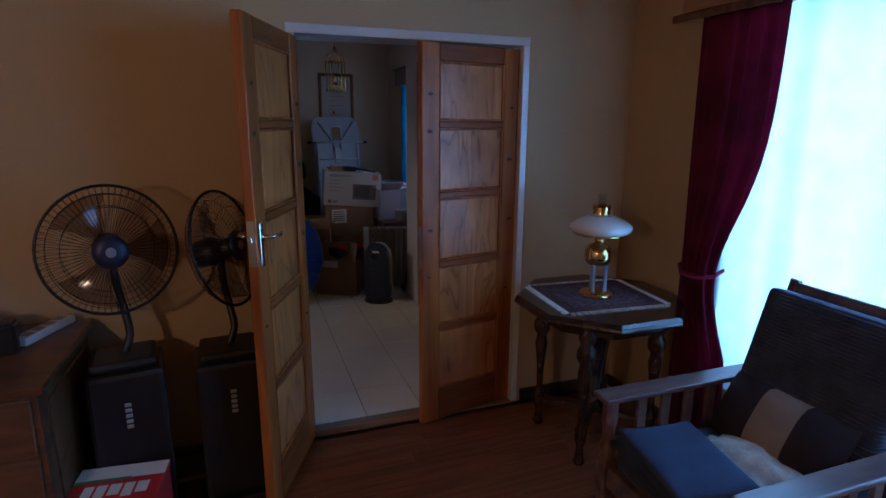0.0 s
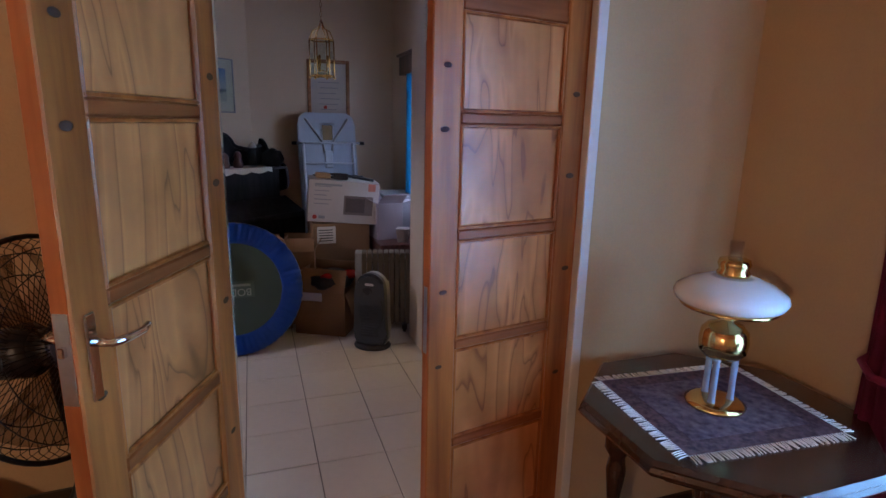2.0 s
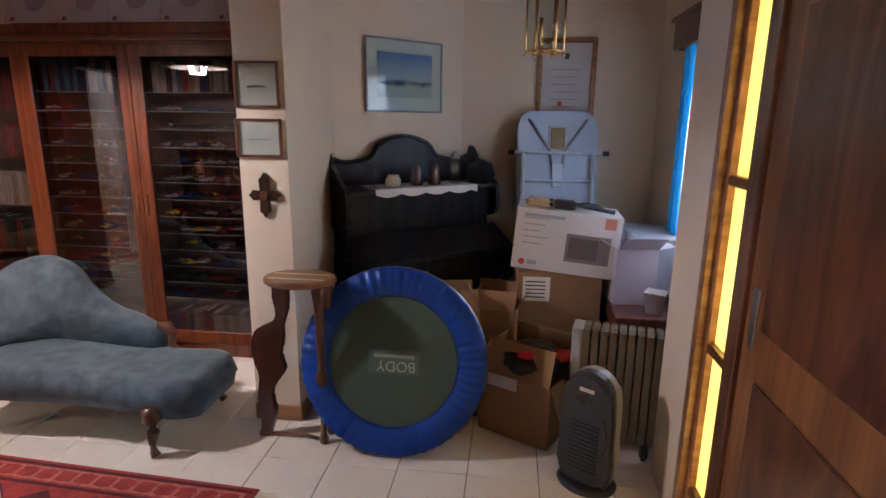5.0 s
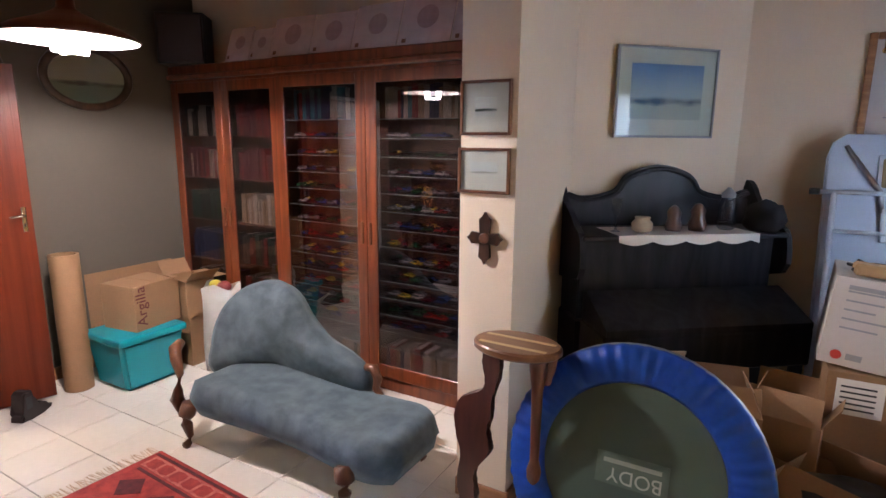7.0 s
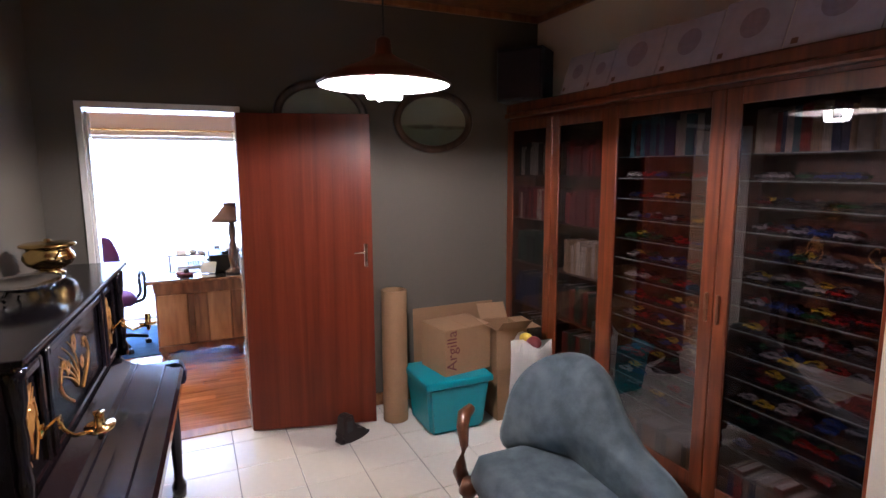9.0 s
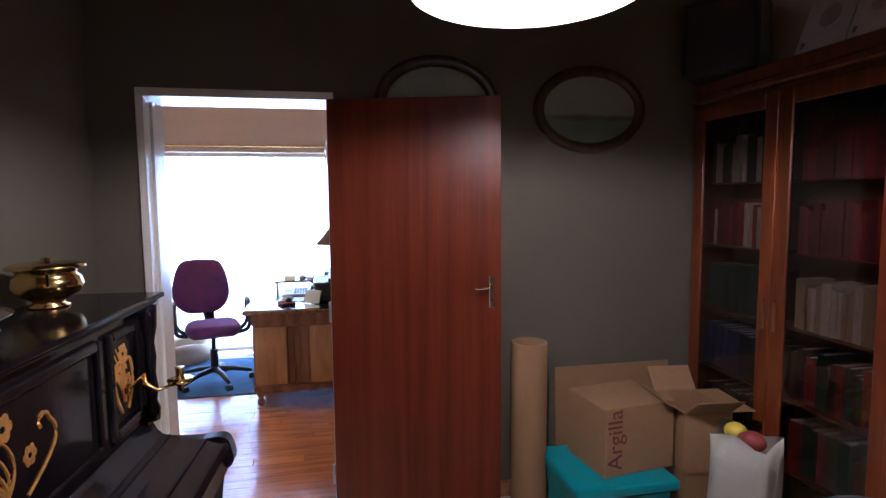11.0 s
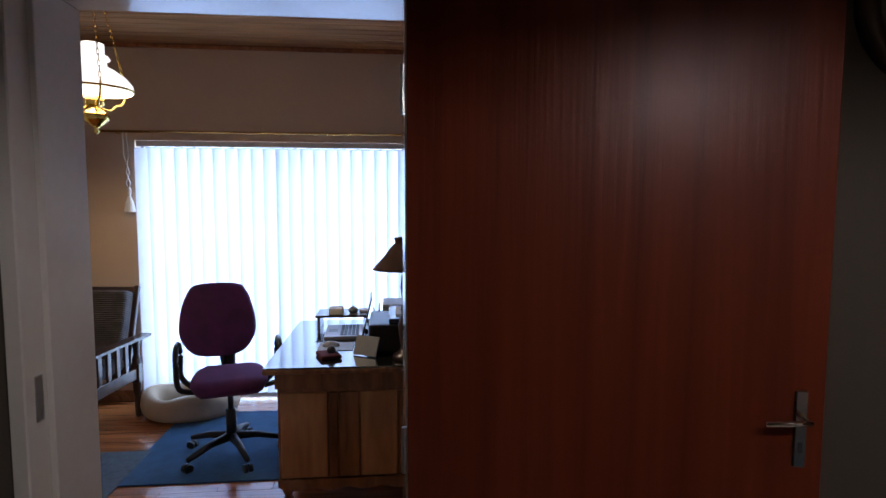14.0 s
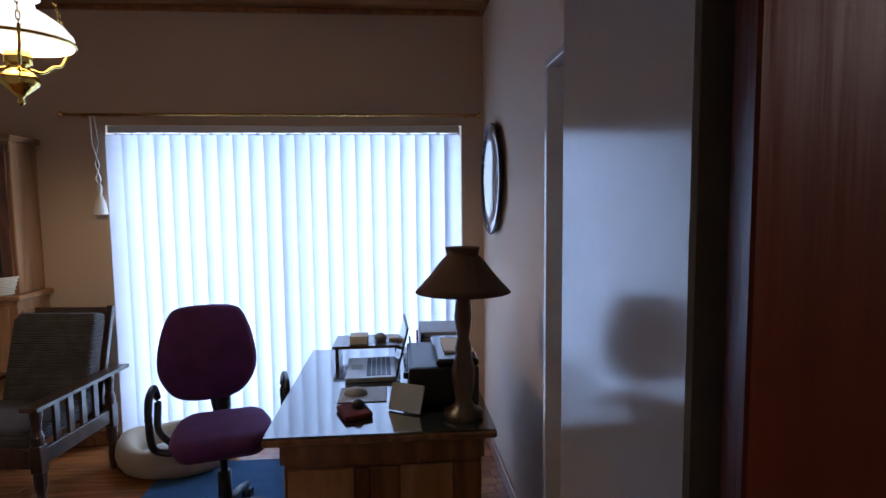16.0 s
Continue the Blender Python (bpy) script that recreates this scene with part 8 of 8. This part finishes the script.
part("shade", bm, MILK, ol_, "white opal glass shade", smooth=True)
bm = bmesh.new()
lathe(bm, [(0.044, 0.39), (0.046, 0.40), (0.04, 0.41), (0.046, 0.425), (0.042, 0.438), (0.034, 0.44)], None, 20)
part("collar", bm, BRASS, ol_, smooth=True)
bm = bmesh.new()
lathe(bm, [(0.02, 0.43), (0.018, 0.49), (0.015, 0.49), (0.016, 0.43)], None, 16)
part("chimney", bm, glass("chimney_glass", (0.96, 0.97, 0.98)), ol_, smooth=True)

# ---- lounge armchair with cushion and fleece ----
BLUE_CORD = corduroy("blue_grey_cord", (0.06, 0.066, 0.10), (0.03, 0.034, 0.052))
LA = pose(1.70, 1.625, 0, 0, 0, -90)
armchair("dark wooden slatted armchair with blue-grey cushions", LA, 0.70, 0.74, wood("worn_brown_arm_wood", (0.07, 0.035, 0.03), (0.20, 0.11, 0.09), 0.35, (10, 1.2, 10)), BLUE_CORD, "wooden armchairs", 0.66, 0.70)
sc_ = thing("scatter_cushion", "dark brown cushion with a pale central stripe on the armchair", "cushion", pose(1.80, 1.645, 0.47, 0, 0, 0) @ pose(0, 0, 0, 0, 30, 0))
BROWN_C = cloth("dark_brown_cushion", (0.035, 0.022, 0.025), (0.02, 0.013, 0.015))
STRIPE_C = cloth("pale_tan_stripe", (0.34, 0.25, 0.20), (0.24, 0.17, 0.13))


def pillow(bm, x0, x1, half=0.19, thick=0.06):
    g = []
    for j in range(13):
        v = -1 + j / 6
        row = []
        for i in range(9):
            u = x0 + (x1 - x0) * i / 8
            k = max(0.0, (1 - abs(v) ** 3) * (1 - abs(u / half) ** 3)) ** 0.5
            row.append((u, v * half, thick * k + 0.004))
        g.append(row)
    for s in (-1, 1):
        vv = [[bm.verts.new((s * c - 0.0, a, b)) for a, b, c in row] for row in g]
        for q, w in zip(vv, vv[1:]):
            for i in range(8):
                bm.faces.new((q[i], q[i + 1], w[i + 1], w[i]))
    bmesh.ops.remove_doubles(bm, verts=bm.verts[:], dist=0.0003)


for nm, a, b, m_, lb in (("cover", -0.24, -0.075, BROWN_C, ""), ("stripe", -0.0748, 0.0748, STRIPE_C, "pale tan stripe"), ("cover", 0.075, 0.24, BROWN_C, "")):
    bm = bmesh.new()
    pillow(bm, a, b, 0.245, 0.06)
    p = part(nm, bm, m_, sc_, lb, smooth=True)
    p.matrix_basis = pose(0, 0, 0.125) @ Matrix.Diagonal((1, 1, 0.55, 1))
fc = thing("fleece", "crumpled cream sheepskin on the armchair seat", "fleece", pose(1.70, 1.60, 0.473))
bm = bmesh.new()
bmesh.ops.create_icosphere(bm, subdivisions=4, radius=1)
for v in bm.verts:
    k = 1 + 0.22 * noise.noise(v.co * 2.3) + 0.10 * noise.noise(v.co * 7.0)
    v.co = Vector((v.co.x * 0.14 * k, v.co.y * 0.20 * k, max(0.0, v.co.z) * 0.07 * k))
part("wool", bm, cloth("cream_wool", (0.58, 0.46, 0.38), (0.36, 0.26, 0.20), 0.95, 90, 0.5, 18), fc, smooth=True)
tw = thing("folded_blanket", "thick folded blue blanket on the armchair seat", "blanket", pose(1.455, 1.68, 0.474, 0, 0, -12))
BLANKET = cloth("dusty_blue_cloth", (0.05, 0.064, 0.115), (0.03, 0.04, 0.075), 0.95, 160, 0.15, 6)
for k in range(3):
    bm = bmesh.new()
    cushion(bm, (-0.16 + 0.008 * k, 0.15 - 0.006 * k), lambda u: -0.22, lambda u: 0.20 - 0.01 * k, lambda u: 0.028 + 0.027 * k + 0.006 * math.sin(5 * u + k) + (0.03 * u if k == 2 else 0), lambda u: 0.027 * k, 14, 16)
    part("fold", bm, BLANKET, tw, smooth=True)


# ---- pedestal fans ----
def fan(label, m, turn, tilt):
    f = thing("pedestal_fan", label, "fan", m, "fans by the wall")
    part("cabinet", boxes((-0.14, -0.13, 0.03, 0.14, 0.13, 0.64), (-0.12, -0.11, 0.64, 0.12, 0.11, 0.68), bevel=0.02, seg=2), BLACK_PLASTIC, f)
    part("base", boxes((-0.17, -0.16, 0.0, 0.17, 0.16, 0.03), bevel=0.01), BLACK_PLASTIC, f)
    for i in range(5):
        part("button", boxes((-0.012, -0.134, 0.42 + 0.022 * i, 0.012, -0.129, 0.435 + 0.022 * i), bevel=0.002), GREY_PLASTIC, f)
    bm = bmesh.new()
    tube(bm, smooth_loop([(0, 0, 0.67), (0.03, 0.02, 0.74), (0.02, 0.06, 0.82), (0, 0.07, 0.95), (0, 0.06, 1.06)], 3, closed=False), 0.016, 8)
    part("neck", bm, BLACK_PLASTIC, f, smooth=True)
    H = pose(0, -0.02, 1.09, 0, 0, turn) @ pose(0, 0, 0, 90 + tilt)
    bm = bmesh.new()
    lathe(bm, [(0.03, -0.12), (0.055, -0.10), (0.06, -0.03), (0.04, 0.0)], H, 18)
    part("motor", bm, BLACK_PLASTIC, f, smooth=True)
    bm = bmesh.new()
    R = 0.235
    for k in range(64):
        a = 2 * math.pi * k / 64
        for s in (-1, 1):
            tube(bm, [H @ Vector((r * math.cos(a), r * math.sin(a), 0.03 + s * d)) for r, d in ((0.06, 0.055), (0.15, 0.052), (0.215, 0.036), (R, 0.0))], 0.0011, 3)
    guard = tagged(part("guard", bm, BLACK_PLASTIC, f), kind="stuff")
    bm = bmesh.new()
    tube(bm, [H @ Vector((R * math.cos(2 * math.pi * k / 48), R * math.sin(2 * math.pi * k / 48), 0.03)) for k in range(48)], 0.006, 6, closed=True)
    for r, d in ((0.16, 0.052), (0.205, 0.041)):
        for s in (-1, 1):
            tube(bm, [H @ Vector((r * math.cos(2 * math.pi * k / 40), r * math.sin(2 * math.pi * k / 40), 0.03 + s * d)) for k in range(40)], 0.0014, 4, closed=True)
    part("guard_ring", bm, BLACK_PLASTIC, f, smooth=True)
    bm = bmesh.new()
    lathe(bm, [(0.062, 0.075), (0.06, 0.088), (0.03, 0.094)], H, 24)
    part("badge_plate", bm, plain("dark_blue_badge", (0.02, 0.025, 0.06), 0.35), f, smooth=True)
    bm = bmesh.new()
    lathe(bm, [(0.018, 0.092), (0.018, 0.097)], H, 18)
    part("badge", bm, STEEL, f)
    bm = bmesh.new()
    for k in range(3):
        a0 = k * 2 * math.pi / 3
        g = []
        for i in range(5):
            r = 0.04 + 0.165 * i / 4
            g.append([bm.verts.new(H @ Vector((r * math.cos(a0 + w), r * math.sin(a0 + w), 0.03 + 0.028 * (w / 0.55)))) for w in [(-0.55 + 1.1 * j / 6) * (0.5 + 0.5 * i / 4) for j in range(7)]])
        for q, w in zip(g, g[1:]):
            for j in range(6):
                bm.faces.new((q[j], q[j + 1], w[j + 1], w[j]))
    bmesh.ops.solidify(bm, geom=bm.faces[:], thickness=0.002)
    part("blade", bm, glass("smoky_clear_blade", (0.50, 0.47, 0.46), 0.2, 0.1), f, smooth=True)
    bm = bmesh.new()
    lathe(bm, [(0.04, 0.0), (0.04, 0.06), (0.02, 0.065)], H, 18)
    part("hub", bm, BLACK_PLASTIC, f, smooth=True)
    return f


fan("black pedestal fan with a wire guard on a box base", pose(-0.395, 2.80, 0, 0, 0, 8) @ Matrix.Diagonal((1, 1, 1.06, 1)), 6, -4)
fan("black pedestal fan turned sideways on a box base", pose(0.005, 2.82, 0, 0, 0, 4) @ Matrix.Diagonal((1, 1, 1.03, 1)), 58, -14)

cs = thing("chest_of_drawers", "dark brown wooden chest of drawers with a plain top", "chest", pose(-0.83, 2.735, 0) @ Matrix.Diagonal((1, 1.3, 1, 1)))
CH = wood("dim_brown_chest", (0.07, 0.03, 0.014), (0.18, 0.08, 0.035), 0.35, (1.3, 10, 10))
part("body", boxes((-0.45, -0.25, 0.05, 0.25, 0.25, 0.76), bevel=0.005), CH, cs)
part("top", boxes((-0.47, -0.27, 0.76, 0.28, 0.27, 0.79), bevel=0.006), CH, cs)
for z in (0.10, 0.32, 0.54):
    dr = part("drawer", boxes((-0.43, -0.262, z, 0.23, -0.248, z + 0.20), bevel=0.004), CH, cs)
    bm = bmesh.new()
    ball(bm, (-0.1, -0.275, z + 0.1), 0.016)
    part("knob", bm, BRASS, dr, smooth=True)
part("side_panel", boxes((0.248, -0.19, 0.12, 0.256, 0.19, 0.70), bevel=0.003), CH, cs)
for x in (-0.42, 0.22):
    for y in (-0.22, 0.22):
        part("foot", boxes((x - 0.03, y - 0.03, 0, x + 0.03, y + 0.03, 0.051)), CH, cs)
pw = thing("power_strip", "white plastic multi-socket power strip on the chest", "power strip", pose(-0.69, 2.93, 0.7905, 0, 0, 68))
part("case", boxes((-0.14, -0.03, 0, 0.14, 0.03, 0.035), bevel=0.008, seg=2), WHITE_PLASTIC, pw)
for i in range(4):
    part("socket", boxes((-0.115 + 0.06 * i, -0.02, 0.0345, -0.075 + 0.06 * i, 0.02, 0.0362), bevel=0.001), GREY_PLASTIC, pw)
tp = thing("telephone", "black telephone set on the chest", "telephone", pose(-0.86, 2.82, 0.7905, 0, 0, 15) @ Matrix.Scale(1.25, 4))
bm = bmesh.new()
prism(bm, [(-0.11, 0), (0.11, 0), (0.11, 0.05), (-0.11, 0.10)], -0.09, 0.09, Matrix.Rotation(math.pi / 2, 4, "Z"))
bmesh.ops.bevel(bm, geom=bm.edges[:], offset=0.01, segments=2, affect="EDGES")
part("base", bm, BLACK_PLASTIC, tp)
part("handset", boxes((-0.09, -0.10, 0.09, -0.04, 0.10, 0.13), bevel=0.018, seg=3), BLACK_PLASTIC, tp)
part("display", boxes((0.0, -0.05, 0.082, 0.05, 0.05, 0.088), bevel=0.002), GREY_PLASTIC, tp)
pb2 = thing("paper_box", "red and white printed box of copy paper on the floor", "box", pose(-0.415, 2.53, 0, 0, 0, -6))
part("carton", boxes((-0.155, -0.115, 0, 0.155, 0.115, 0.28), bevel=0.003), plain("red_printed_card", (0.50, 0.03, 0.03), 0.45), pb2)
part("lid", boxes((-0.158, -0.118, 0.27, 0.158, 0.118, 0.30), bevel=0.003), plain("red_printed_lid", (0.55, 0.035, 0.03), 0.4), pb2)
part("white_band", boxes((-0.158, 0.03, 0.3001, 0.158, 0.118, 0.3012)), PAPER, pb2)
part("green_band", boxes((-0.158, 0.022, 0.3001, 0.04, 0.036, 0.3014)), plain("green_print", (0.05, 0.25, 0.12), 0.5), pb2)
for i, (a, b) in enumerate(((-0.11, -0.075), (-0.065, -0.03), (-0.02, 0.02), (0.03, 0.065), (0.075, 0.115))):
    part("lettering_bar", boxes((a, -0.07 - 0.015 * (i % 2), 0.3001, b, -0.005, 0.3012)), PAPER, pb2)
sm = thing("box_shelf", "low dark wooden stool behind the paper box", "stool", pose(-0.20, 2.86, 0))
part("top", boxes((-0.09, -0.09, 0.09, 0.09, 0.09, 0.11), bevel=0.004), DARK_WOOD, sm)
for x in (-0.07, 0.07):
    for y in (-0.07, 0.07):
        part("leg", boxes((x - 0.012, y - 0.012, 0, x + 0.012, y + 0.012, 0.09)), DARK_WOOD, sm)

# ---- floor pieces ----
def inside_dining(x, y):
    if y > NORTH + 0.15 and x < PX1:
        return False
    if x < PX1 - 0.16 and y > PY + 0.16 and x > PX0 + 0.16:
        return False
    return WEST - 0.1 < x < (EAST2 + 0.1 if y < 5.3 else AE + 0.1) and S1 + 0.02 < y < CY + 0.1


PITCH = 0.331
bm = bmesh.new()
box(bm, -0.1635, -0.1635, -0.012, 0.1635, 0.1635, 0, bevel=0.002)
tile_mesh = bpy.data.meshes.new("floor_tile")
bm.to_mesh(tile_mesh)
bm.free()
tile_mesh.materials.append(TILE)
for i in range(-12, 8):
    for j in range(0, 13):
        x, y = 0.688 - PITCH / 2 + i * PITCH, 3.224 + PITCH / 2 + (j - 1) * PITCH
        if inside_dining(x, y):
            t = new("floor_tile", tile_mesh)
            t.parent = fl
            t.location = (x, y, random.uniform(-0.0012, 0.0008))
            t.rotation_euler = (0, 0, (i * 7 + j * 3) % 4 * math.pi / 2)


def boards(parent, material, along, lo, hi, a0, a1, width, lengths):
    meshes = []
    for ln in lengths:
        bm = bmesh.new()
        h = width / 2 - 0.0005
        if along == "x":
            box(bm, -ln / 2 + 0.0008, -h, -0.014, ln / 2 - 0.0008, h, 0, bevel=0.0005)
        else:
            box(bm, -h, -ln / 2 + 0.0008, -0.014, h, ln / 2 - 0.0008, 0, bevel=0.0005)
        me = bpy.data.meshes.new("floor_board")
        bm.to_mesh(me)
        bm.free()
        me.materials.append(material)
        meshes.append((ln, me))
    rng = random.Random(5)
    c = lo + width / 2
    while c < hi:
        a = a0
        while a < a1:
            fits = [q for q in meshes if a + q[0] <= a1]
            if not fits:
                break
            ln, me = rng.choice(fits[-3:] if a > a0 else fits)
            ob = new("floor_board", me)
            ob.parent = parent
            mid = a + ln / 2
            ob.location = (mid, c, 0) if along == "x" else (c, mid, 0)
            a += ln
        c += width


boards(fl1, PLANK_X, "x", -0.6, S1 - 0.02, -2.68, LE + 0.1, 0.085, (0.12, 0.3, 0.9, 1.3, 1.8))
boards(fl3, PLANK, "y", SW, WEST - 0.14, SS - 0.05, SN + 0.1, 0.085, (0.12, 0.3, 0.9, 1.3, 1.8))
